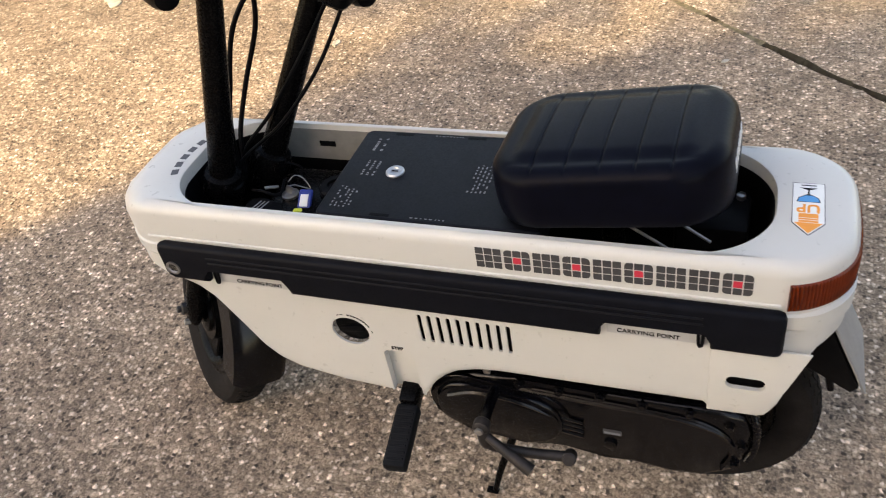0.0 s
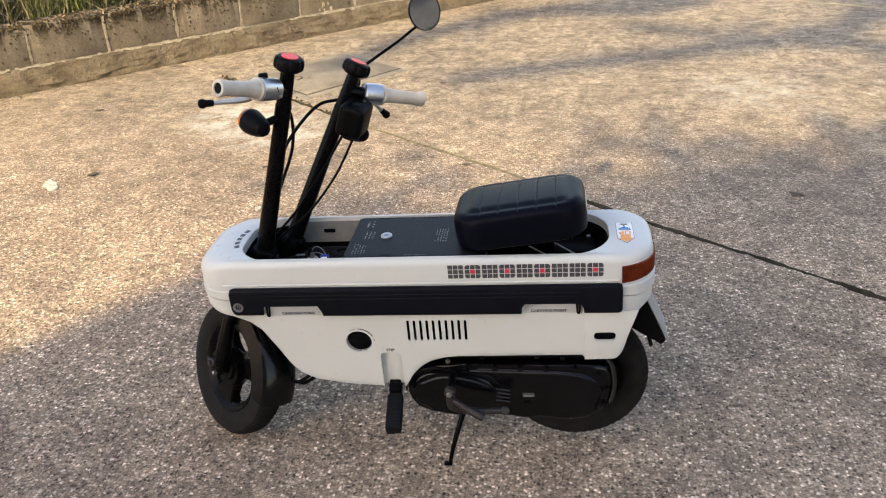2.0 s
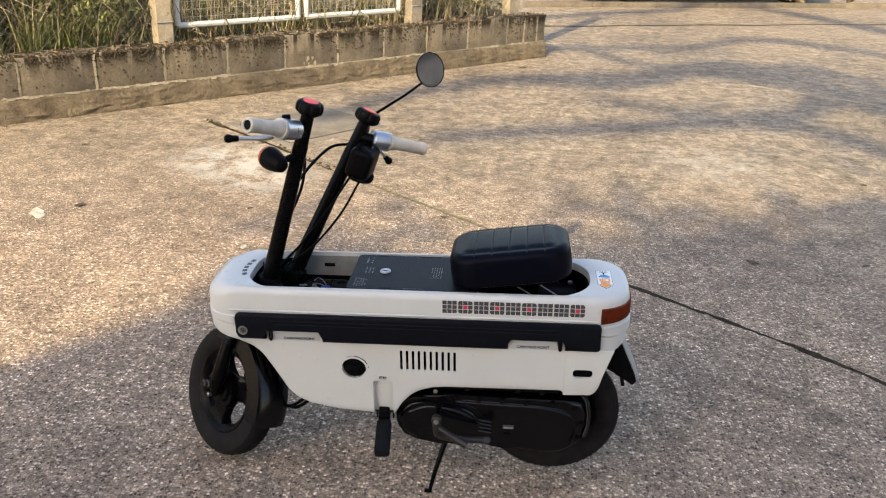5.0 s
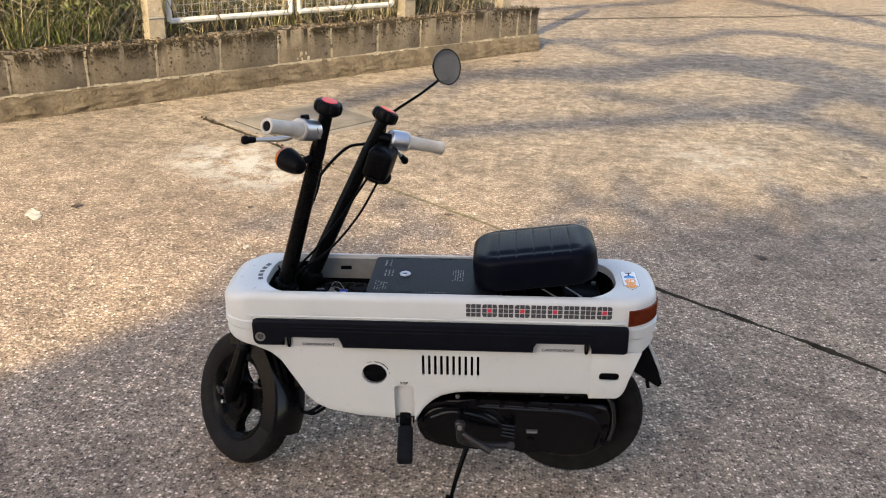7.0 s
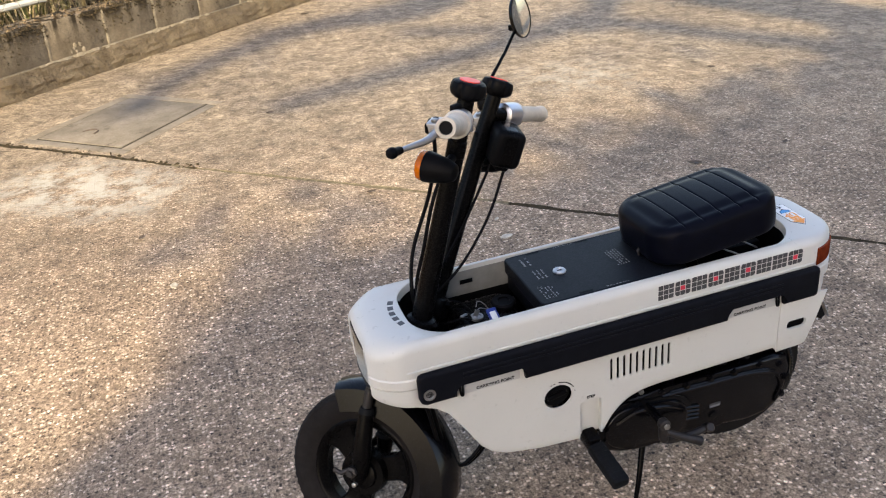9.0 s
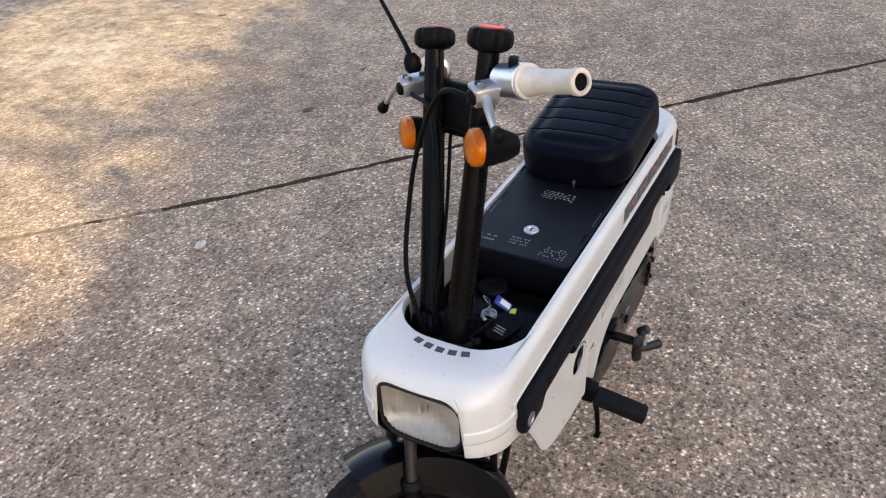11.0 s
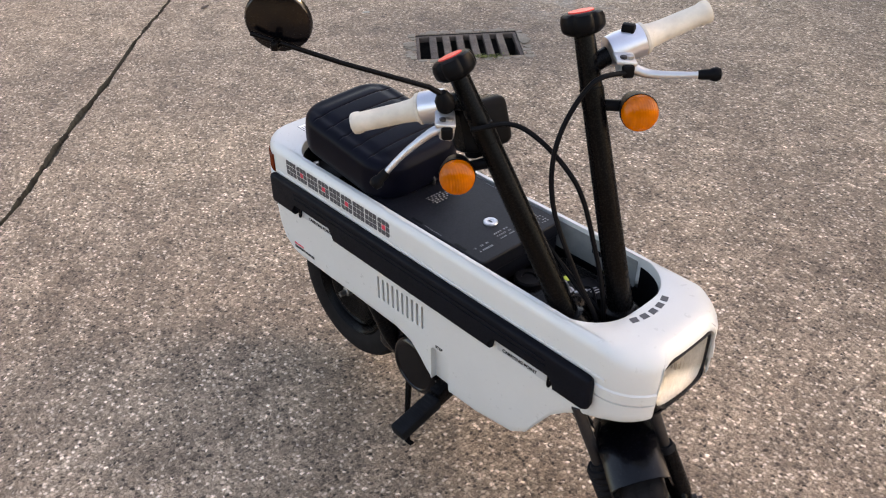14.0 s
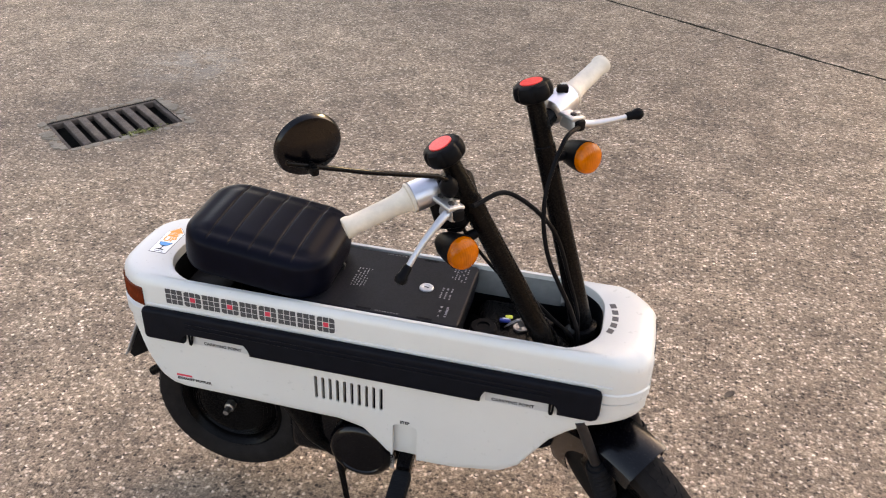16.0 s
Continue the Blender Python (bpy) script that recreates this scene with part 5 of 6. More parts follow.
# tail lamp: a band round the tail
def build_tail_lamp():
    """A lens band round the tail with upright moulded ribs."""
    tail = [p for p in OUTER if p[0] > 0.4175]
    first = next(i for i, p in enumerate(OUTER) if p[0] > 0.4175 and OUTER[i - 1][0] <= 0.4175)
    seq = []
    for i in range(len(tail)):
        seq.append(Vector(OUTER[(first + i) % len(OUTER)]))
    dist = [0.0]
    for p, q in zip(seq, seq[1:]):
        dist.append(dist[-1] + (q - p).length)
    n = int(dist[-1] / 0.00065)
    pts = []
    for i in range(n + 1):
        d = dist[-1] * i / n
        pts.append((float(np.interp(d, dist, [p.x for p in seq])), float(np.interp(d, dist, [p.y for p in seq]))))
    z0, z1 = 0.4525, 0.4925
    rows = []
    for depth, z, rib in ((0.004, z0, 0), (-0.0022, z0 + 0.002, 0), (-0.0026, z0 + 0.004, 1), (-0.0026, z1 - 0.004, 1), (-0.0022, z1 - 0.002, 0), (0.004, z1, 0)):
        row = []
        for i, (x, y) in enumerate(pts):
            a, b = Vector(pts[max(i - 1, 0)]), Vector(pts[min(i + 1, n)])
            t = (b - a).normalized()
            e = depth - (0.0013 * math.cos(2 * math.pi * i / 6) if rib else 0.0)
            row.append((x - t.y * e, y + t.x * e, z))
        rows.append(row)
    bm = bmesh.new()
    grid_faces(bm, rows, close_u=False, close_v=True)
    bmesh.ops.holes_fill(bm, edges=[e for e in bm.edges if e.is_boundary])
    return bm


part("tail_lamp", build_tail_lamp(), TAIL, scooter, "dark orange-red wrap-round tail lamp lens", sharp=80)

# headlight
nac = part("headlight_housing", prism(rounded_rect(-0.0662, 0.0662, 0.3935, 0.4940, [0.022, 0.022, 0.028, 0.028], 6), lambda u, v, w: (-0.464 + 0.006 * (u / 0.06) ** 2 + w, u, v), 0.06, 0.003), BLACK, scooter, "black headlight surround")


cut(nac, prism(rounded_rect(-0.0637, 0.0637, 0.4005, 0.4920, 0.028, 8), lambda u, v, w: (-0.48 + w, u, v), 0.066))


def curved(u, v, w):
    return (-0.4665 + 0.008 * (u / 0.06) ** 2 + w, u, v)


oval = rounded_rect(-0.0649, 0.0649, 0.3990, 0.4932, 0.030, 8)
inner_oval = rounded_rect(-0.0624, 0.0624, 0.4018, 0.4905, 0.028, 8)
bm = bmesh.new()
grid_faces(bm, [[curved(u, v, 0.004) for u, v in oval], [curved(u, v, -0.001) for u, v in oval], [curved(u, v, -0.0015) for u, v in inner_oval], [curved(u, v, 0.004) for u, v in inner_oval]], close_v=True)
part("headlight_ring", bm, GREYMETAL, nac)
bm = bmesh.new()
rows = []
for k in range(13):
    fv = 2 * k / 12 - 1
    row = []
    for n in range(169):
        u = -0.0622 + 0.1244 * n / 168
        bulge = 0.0035 * (1 - (u / 0.0622) ** 4) * (1 - fv ** 4)
        row.append((curved(u, 0, 0.0055)[0] - bulge - 0.0026 * abs(math.sin(math.pi * u / 0.0069)), u, 0.4456 + 0.0438 * fv))
    rows.append(row)
grid_faces(bm, rows, close_u=False)
glass = part("headlight_glass", bm, HEADLENS, nac, "ribbed clear headlight glass")
glass.visible_shadow = False
bm = bmesh.new()
rows = []
for k in range(9):
    f = 1 - k / 8
    rows.append([(-0.459 + 0.006 * (u * f / 0.06) ** 2 + 0.028 * (1 - f * f), u * max(f, 0.02), 0.4456 + (v - 0.4456) * max(f, 0.02)) for u, v in inner_oval])
grid_faces(bm, rows)
part("reflector", bm, REFLECTOR, nac, "silvered reflector")
part("bulb", lathe([(0, 0.004), (0.008, 0.005), (0.012, 0.003), (0.013, 0.0005)], (-0.436, 0, 0.452), (-1, 0, 0), 12), GRIP, nac)

# ---- inside the box: tray, tank, key
tray = part("inner_tray", prism([(x, y) for x, y in inset(OUTER, 0.006)][::2], flat_xy(0.395), 0.004), BLACK, scooter, "black inner tray", smooth=False)
part("tank", box((-0.215, -0.005, 0.428), (0.125, 0.165, 0.062), bevel=0.02, seg=3), PAINT_BLACK, scooter, "black fuel tank")
part("tank_cap", lathe([(0, 0.024), (0.008, 0.024), (0.011, 0.021), (0.011, 0.012), (0.008, 0.011), (0.008, 0.001)], (-0.175, 0.02, 0.458), (0, 0, 1), 24), BLACK, scooter)
plate = part("switch_plate", prism(rounded_rect(-0.03, 0.03, -0.017, 0.017, 0.014, 5), lambda u, v, w: (-0.262 + u * 0.94 + v * 0.3, -0.038 + v * 0.94 - u * 0.3, 0.452 + w), 0.012, 0.002), BLACK, scooter)
part("key_switch", lathe([(0, 0.0125), (0.004, 0.0125), (0.004, 0.009), (0.002, 0.008), (0.002, 0.001)], (-0.237, -0.002, 0.4595), (0, 0, 1), 24), STEEL, plate, "steel ignition lock ring")
bm = bmesh.new()
for i in range(3):
    add_box(bm, (-0.274 + 0.006 * i, -0.034, 0.4645), (0.002, 0.018, 0.0006), pose(0, 0, 0, 0, 0, -17))
part("switch_print", bm, GREYPAINT, plate, smooth=False)
key = part("key", box((-0.237, -0.002, 0.470), (0.010, 0.0016, 0.014), pose(0, 0, 0, 0, 25, 0), 0.0008), STEEL, scooter, "ignition key with a blue and yellow tag")
part("key_ring", sweep(spline([(-0.236, 0.000, 0.482), (-0.230, 0.010, 0.486), (-0.220, 0.014, 0.480), (-0.210, 0.010, 0.466), (-0.218, 0.006, 0.470), (-0.228, 0.002, 0.476), (-0.235, -0.004, 0.478)], 6), 0.0009, 6), STEEL, key)
part("key_tag", box((-0.208, -0.013, 0.4635), (0.020, 0.030, 0.006), pose(0, 0, 0, 32, 0, 6), 0.0028, 3), KEYBLUE, key, "translucent blue key tag")
part("tag_window", box((-0.208, -0.0162, 0.4645), (0.0120, 0.018, 0.003), pose(0, 0, 0, 32, 0, 6), 0.0008), WHITEDECAL, key)
part("tag_cap", box((-0.212, -0.031, 0.4560), (0.015, 0.012, 0.008), pose(0, 0, 0, -10, 6, 12), 0.003), KEYYELLOW, key, "yellow rubber cap")
part("battery_box", box((0.33, 0.03, 0.435), (0.085, 0.075, 0.07), bevel=0.006), BLACK, scooter)
part("rear_bracket", box((0.345, -0.055, 0.425), (0.05, 0.05, 0.05), bevel=0.008), PAINT_BLACK, scooter)
for x, y in ((0.30, -0.06), (0.36, 0.055), (0.37, -0.03)):
    part("bolt", lathe([(0, 0.006), (0.006, 0.006), (0.007, 0.004)], (x, y, 0.452 if x < 0.35 or y < 0 else 0.47), (0, 0, 1), 6), STEEL, scooter)
for (x, y, z, sx, sy) in ((-0.36, 0.085, 0.488, 0.012, 0.003), (-0.3715, 0.052, 0.501, 0.012, 0.003), (-0.22, 0.0995, 0.480, 0.026, 0.002), (-0.22, -0.0995, 0.480, 0.026, 0.002)):
    part("vent_slot", box((x, y, z), (sx, sy, 0.009), pose(0, 0, 0, 0, 0, -50 if sx < 0.02 else 0), 0.0008), BLACK, scooter)

# inside of the opening: added strips darken the sides to dull grey, black round the ends and below
def liner(z0, z1, d, keep):
    ring, back = inset(INNER, d), inset(INNER, d - 0.001)
    n = len(ring)
    runs, run = [], []
    first = next((i for i in range(n) if not keep(ring[i])), 0)
    for i in range(first, first + n + 1):
        if keep(ring[i % n]):
            run.append(i % n)
        elif run:
            runs.append(run)
            run = []
    if run:
        runs.append(run)
    bm = bmesh.new()
    for seq in runs:
        rows = [[(o[i][0], o[i][1], z) for i in seq] for o, z in ((ring, z0), (ring, z1), (back, z1), (back, z0))]
        grid_faces(bm, rows, close_u=False, close_v=True)
    return bm


for sgn in (-1, 1):
    part("inner_liner", liner(0.452, 0.5035, 0.0012, lambda p: -0.300 < p[0] < 0.12 and p[1] * sgn > 0), INNER_GREY, scooter, "added dull grey strip that darkens the inner wall")
part("end_liner", liner(0.452, 0.4960, 0.0012, lambda p: p[0] <= -0.300), BLACK, scooter, "black inner wall")
part("end_liner", liner(0.452, 0.4960, 0.0012, lambda p: p[0] >= 0.12), BLACK, scooter, "black inner wall")
part("lower_liner", liner(0.398, 0.4525, -0.001, lambda p: True), BLACK, scooter)

# ---- lid
lid = part("lid", prism(rounded_rect(-0.1435, 0.150, -0.0945, 0.0945, 0.010, 4), flat_xy(0.484), 0.0285, 0.003), LID, scooter, "black plastic luggage lid with printed notes", smooth=False)
part("lid_lip", prism(rounded_rect(-0.1375, -0.1295, -0.091, 0.091, 0.002, 2), flat_xy(0.448), 0.04, 0.001), LID, lid)
part("lock_screw", lathe([(0, 0.0125), (0.002, 0.0125), (0.0035, 0.011), (0.0035, 0.007), (0.002, 0.006), (0.002, 0.001)], (-0.067, 0.0, 0.5125), (0, 0, 1), 28), ALLOY, lid, "dull alloy slotted lock screw")
part("screw_slot", box((-0.067, 0, 0.5152), (0.009, 0.0016, 0.0006)), BLACK, lid)
rng = random.Random(5)


def print_block(x0, x1, y0, y1, lines, along_y=True):
    """Small print that cannot be read: broken bars."""
    bm = bmesh.new()
    for i in range(lines):
        f = (i + 0.5) / lines
        a = 0.0
        while a < 1:
            L = rng.uniform(0.04, 0.11)
            b = min(1, a + L)
            if along_y:
                c, s = (x0 + (x1 - x0) * f, y0 + (y1 - y0) * (a + b) / 2), ((x1 - x0) / lines * 0.34, (y1 - y0) * (b - a) * 0.8)
            else:
                c, s = (x0 + (x1 - x0) * (a + b) / 2, y0 + (y1 - y0) * f), ((x1 - x0) * (b - a) * 0.8, (y1 - y0) / lines * 0.34)
            if rng.random() < 0.8:
                add_box(bm, (c[0], c[1], 0.5127), (abs(s[0]), abs(s[1]), 0.0005))
            a = b + rng.uniform(0.03, 0.08)
    part("small_print", bm, GREYPAINT, lid, smooth=False)


print_block(-0.130, -0.100, -0.078, -0.036, 5)
print_block(-0.116, -0.092, -0.010, 0.022, 3)
print_block(-0.122, -0.100, 0.045, 0.075, 2)
print_block(0.038, 0.066, -0.030, 0.028, 5)
print_block(-0.040, 0.000, 0.0855, 0.0895, 1, False)
print_block(-0.015, 0.030, -0.0895, -0.0855, 1, False)
for x, y in ((-0.055, -0.087), (-0.085, 0.087), (0.02, 0.087)):
    part("lid_slot", box((x, y, 0.5126), (0.026, 0.0045, 0.0006)), BLACK, lid)


# ---- seat
def build_seat():
    L, W = 0.268, 0.206
    nx, ny = 90, 56
    seams = [-0.075, -0.037, 0.001, 0.039, 0.077]

    def half_width(x):
        r = 0.062
        e = abs(x) - (L / 2 - r)
        return W / 2 if e <= 0 else W / 2 - r + math.sqrt(max(0.0, r * r - e * e))

    def height(x, y, r, h):
        hw = half_width(x)
        d = min(L / 2 - abs(x), hw - abs(y))
        e = abs(x) - (L / 2 - 0.062), abs(y) - (W / 2 - 0.062)
        if e[0] > 0 and e[1] > 0:
            d = 0.062 - math.hypot(*e)
        d = max(0.0, min(d, r))
        return h * math.sqrt(max(0.0, 1 - (1 - d / r) ** 2))

    def row(x, sign):
        hw = half_width(x)
        out = []
        for j in range(ny + 1):
            s = -math.cos(math.pi * j / ny)
            y = hw * s
            if sign > 0:
                z = height(x, y, 0.0025, 0.026) + height(x, y, 0.021, 0.026)
                inside = min(1, max(0, (W / 2 - 0.026 - abs(y)) / 0.022)) * min(1, max(0, (L / 2 - 0.026 - abs(x)) / 0.022))
                inside = inside * inside * (3 - 2 * inside)
                over = min(1, max(0, (W / 2 - 0.008 - abs(y)) / 0.008)) * (1 if abs(x) < L / 2 - 0.03 else 0)
                z += 0.006 * inside * (1 - (y / (W / 2)) ** 2)
                for k in seams:
                    z -= 0.0019 * over * math.exp(-((x - k) / 0.0016) ** 2)
                z += 0.0006 * inside * abs(math.sin(math.pi * (x + 0.075) / 0.038)) if abs(x) < 0.115 else 0.0
                edge = abs(abs(y) - (W / 2 - 0.028))
                z -= 0.0007 * math.exp(-(edge / 0.0025) ** 2) * (1 if abs(x) < L / 2 - 0.028 else 0)
                out.append((x, y, 0.034 + z))
            else:
                out.append((x, y, 0.034 - height(x, y, 0.004, 0.020) - height(x, y, 0.016, 0.014)))
        return out

    xs = [-L / 2 * math.cos(math.pi * i / nx) for i in range(nx + 1)]
    xs = sorted(xs + [k + d for k in seams for d in (-0.0034, -0.0022, -0.0011, 0, 0.0011, 0.0022, 0.0034)])
    bm = bmesh.new()
    grid_faces(bm, [row(x, 1) for x in xs], close_u=False)
    grid_faces(bm, [row(x, -1) for x in xs], close_u=False)
    bmesh.ops.remove_doubles(bm, verts=bm.verts, dist=1e-4)
    return bm


SEAT = Matrix.Translation((0.225, -0.002, 0.5265)) @ pose(0, 0, 0, -3.0, -7.0, 0) @ Matrix.Diagonal((1.0, 1.0, 0.87, 1.0))
seat = part("seat", build_seat(), VINYL, scooter, "padded black vinyl seat with stitched cross seams", sharp=60)
seat.matrix_basis = SEAT
bm = bmesh.new()
for i in range(5):
    add_box(bm, (0.1338, -0.036 + 0.018 * i, 0.046), (0.0012, 0.012, 0.016))
part("seat_mark", bm, WHITEDECAL, seat, smooth=False)
part("seat_base", box((0, 0, -0.006), (0.2, 0.15, 0.016), bevel=0.005), BLACK, seat)
part("seat_stay", sweep([(0.213, -0.060, 0.528), (0.303, -0.067, 0.475)], 0.0018, 8), STEEL, scooter)
part("seat_stay", sweep([(0.243, -0.038, 0.538), (0.333, -0.046, 0.482)], 0.0018, 8), STEEL, scooter)
part("seat_post", sweep([(0.215, 0, 0.42), (0.215, 0, 0.54)], 0.014, 14), PAINT_BLACK, scooter)
part("seat_latch", sweep([(0.092, -0.015, 0.512), (0.089, -0.015, 0.522), (0.094, -0.015, 0.530)], 0.003, 8), GREYMETAL, scooter)


# ---- wheels
def tyre_profile(R, w):
    return [(-w * 0.34, R - 0.056), (-w * 0.46, R - 0.045), (-w * 0.5, R - 0.026), (-w * 0.44, R - 0.010), (-w * 0.28, R - 0.002), (0, R), (w * 0.28, R - 0.002), (w * 0.44, R - 0.010), (w * 0.5, R - 0.026), (w * 0.46, R - 0.045), (w * 0.34, R - 0.056)]


def build_tyre(c, axis, parent, R=0.163, w=0.066):
    ty = part("tyre", lathe(tyre_profile(R, w), c, axis, 96, True), RUBBER, parent, "dusty black rubber tyre")
    d = Vector(axis).normalized()
    u, v = frame_of(d)
    bm = bmesh.new()
    for i in range(56):
        for lane in (-1, 0, 1):
            a = 2 * math.pi * (i + 0.33 * lane) / 56
            rad = u * math.cos(a) + v * math.sin(a)
            tan = v * math.cos(a) - u * math.sin(a)
            rr = R - (0.0004 if lane == 0 else 0.0024)
            m = Matrix((rad, tan, d)).transposed().to_4x4()
            p = Vector(c) + rad * rr + d * lane * w * 0.25
            add_box(bm, p, (0.0020, 0.0132, w * (0.225 if lane == 0 else 0.13)), m @ pose(0, 0, 0, 24 * (lane or 0.5), -16 * lane, 0))
    tagged(part("tread", bm, RUBBER, ty, smooth=False), kind="stuff")
    return ty


def build_rim(c, axis, parent, spokes=5, R=0.109, w=0.046):
    rim = part("rim", lathe([(-w / 2, R), (-w / 2 - 0.002, R - 0.004), (-w / 2, R - 0.010), (-w / 4, R - 0.020), (w / 4, R - 0.020), (w / 2, R - 0.010), (w / 2 + 0.002, R - 0.004), (w / 2, R)], c, axis, 48, True), PAINT_BLACK, parent, "black pressed steel rim")
    d = Vector(axis).normalized()
    u, v = frame_of(d)
    for i in range(spokes):
        a = 2 * math.pi * (i + 0.3) / spokes
        rad = u * math.cos(a) + v * math.sin(a)
        tan = v * math.cos(a) - u * math.sin(a)
        bm = bmesh.new()
        rows = []
        for f, hw, t in ((0.02, 0.030, 0.015), (0.045, 0.025, 0.013), (0.07, 0.026, 0.013), (0.093, 0.042, 0.017)):
            p = Vector(c) + rad * f
            rows.append([p + tan * hw - d * t, p + tan * hw + d * t, p - tan * hw + d * t, p - tan * hw - d * t])
        grid_faces(bm, rows, caps=True)
        bmesh.ops.bevel(bm, geom=list(bm.edges), offset=0.003, segments=1, profile=0.5, affect="EDGES")
        part("spoke", bm, PAINT_BLACK, rim)
    part("hub", lathe([(-0.04, 0.012), (-0.036, 0.030), (-0.02, 0.034), (0.02, 0.034), (0.036, 0.030), (0.04, 0.012)], c, axis, 24), PAINT_BLACK, rim)
    return rim


RW = Vector((0.325, 0.0, 0.1635))
rear_wheel = part("rear_wheel", lathe([(-0.03, 0.06), (-0.012, 0.098), (0.004, 0.098), (0.022, 0.074), (0.026, 0.055), (0.018, 0.034), (0.018, 0.02)], RW, (0, 1, 0), 48), PAINT_BLACK, scooter, "rear wheel with black dished disc")
build_tyre(RW, (0, 1, 0), rear_wheel)
part("rim", lathe([(-0.022, 0.108), (-0.026, 0.104), (-0.022, 0.096), (0.0, 0.090), (0.018, 0.094), (0.024, 0.1), (0.028, 0.104), (0.024, 0.109)], RW, (0, 1, 0), 48, True), PAINT_BLACK, rear_wheel)
for r in (0.085, 0.078, 0.071):
    part("disc_ring", lathe([(-0.0016, r), (0, r + 0.0016), (0.0016, r), (0, r - 0.0016)], RW + Vector((0, 0.016 + (0.085 - r) * 0.5, 0)), (0, 1, 0), 40, True), PAINT_BLACK, rear_wheel)
part("axle_nut", lathe([(0, 0.011), (0.014, 0.011), (0.016, 0.007), (0.03, 0.006)], RW + Vector((0, 0.02, 0)), (0, 1, 0), 6), STEEL, rear_wheel)

# rear mudguard, flap and plate
guard = part("rear_mudguard", prism([(0.452, 0.392), (0.464, 0.394), (0.516, 0.276), (0.508, 0.266), (0.440, 0.312)], lambda u, v, w: (u, -0.052 + w, v), 0.104, 0.002), BLACK, scooter, "black tail flap")
part("plate", prism([(0.4705, 0.387), (0.4735, 0.388), (0.5245, 0.272), (0.5215, 0.271)], lambda u, v, w: (u, -0.055 + w, v), 0.11, 0.0006), PLATE, guard, "blank grey registration plate")
part("flap_screw", sweep([(0.482, -0.046, 0.284), (0.487, -0.046, 0.262)], 0.0045, 8), BLACK, guard)

# ---- engine and drive case
case_outline = [(-0.034, 0.190), (-0.036, 0.160), (-0.022, 0.132), (0.010, 0.117), (0.060, 0.113), (0.16, 0.118), (0.215, 0.117), (0.255, 0.104), (0.305, 0.097), (0.35, 0.102), (0.383, 0.125), (0.398, 0.160), (0.404, 0.21), (0.392, 0.238), (0.36, 0.248),
                (0.22, 0.246), (0.10, 0.250), (0.03, 0.247), (-0.012, 0.230), (-0.030, 0.210)]
engine = part("drive_case", prism(case_outline, side_xz(-0.045, -1), 0.052, 0.010, 3), CAST, scooter, "oily black drive case")


def oblong(xa, za, xb, zb, r, n=10):
    a0 = math.atan2(zb - za, xb - xa)
    return [(xb + r * math.cos(a0 - math.pi / 2 + math.pi * i / n), zb + r * math.sin(a0 - math.pi / 2 + math.pi * i / n)) for i in range(n + 1)] + \
           [(xa + r * math.cos(a0 + math.pi / 2 + math.pi * i / n), za + r * math.sin(a0 + math.pi / 2 + math.pi * i / n)) for i in range(n + 1)]


part("front_cover", prism(oblong(0.022, 0.183, 0.108, 0.172, 0.050), side_xz(-0.094, -1), 0.013, 0.006, 3), CAST, engine)
part("cover_rim", prism(oblong(0.020, 0.185, 0.112, 0.172, 0.058), side_xz(-0.094, -1), 0.006, 0.002), CAST, engine)
for k in range(4):
    part("cooling_fin", sweep([(0.150, -0.099, 0.186 - 0.010 * k), (0.185, -0.099, 0.180 - 0.010 * k)], 0.0032, 6), CAST, engine)
part("case_ridge", sweep(spline([(0.10, -0.098, 0.232), (0.2, -0.099, 0.228), (0.30, -0.099, 0.224), (0.365, -0.098, 0.205), (0.385, -0.096, 0.17)], 6), 0.004, 6), CAST, engine)
part("case_ridge", sweep(spline([(-0.005, -0.108, 0.205), (0.04, -0.109, 0.222), (0.10, -0.108, 0.214), (0.15, -0.103, 0.188)], 6), 0.0035, 6), CAST, engine)
for x, z in ((0.10, 0.243), (0.155, 0.240), (0.21, 0.240), (0.265, 0.238), (0.325, 0.237), (0.375, 0.222), (0.392, 0.185), (0.385, 0.145), (-0.025, 0.165)):
    part("case_bolt", lathe([(0, 0.0075), (0.008, 0.0075), (0.008, 0.0048), (0.012, 0.0048)], (x, -0.092, z), (0, -1, 0), 10), CAST, engine)
rim_line = [(0.118, 0.229), (0.20, 0.226), (0.30, 0.220), (0.345, 0.212), (0.372, 0.192), (0.380, 0.160), (0.370, 0.128)]
for grow, thick in ((0.0, 0.0022), (0.0075, 0.0026)):
    part("case_rim", sweep(spline([(x, -0.0985, z + grow) for x, z in rim_line], 6), thick, 6), CAST, engine)
for x, z in ((0.128, 0.262), (0.245, 0.262), (0.300, 0.259)):
    part("mount_lug", lathe([(0, 0.011), (0.006, 0.011), (0.008, 0.008), (0.012, 0.006)], (x, -0.078, z), (0, -1, 0), 12), CAST, engine)
part("mount_bolt", lathe([(0, 0.0055), (0.004, 0.0055), (0.005, 0.003)], (0.055, -0.094, 0.256), (0, -1, 0), 6), STEEL, engine)
hose = [(0.388, -0.085, 0.262), (0.402, -0.088, 0.240), (0.408, -0.090, 0.205), (0.406, -0.090, 0.170), (0.400, -0.088, 0.145)]
hose = spline(hose, 10)
part("breather_hose", sweep(hose, [0.0062 if i % 2 else 0.0048 for i in range(len(hose))], 10), CAST, engine, "corrugated black breather hose")
part("maker_plate", prism(rounded_rect(0.212, 0.238, 0.162, 0.173, 0.001, 1), side_xz(-0.0965, -1), 0.0008), GREYDECAL, engine)
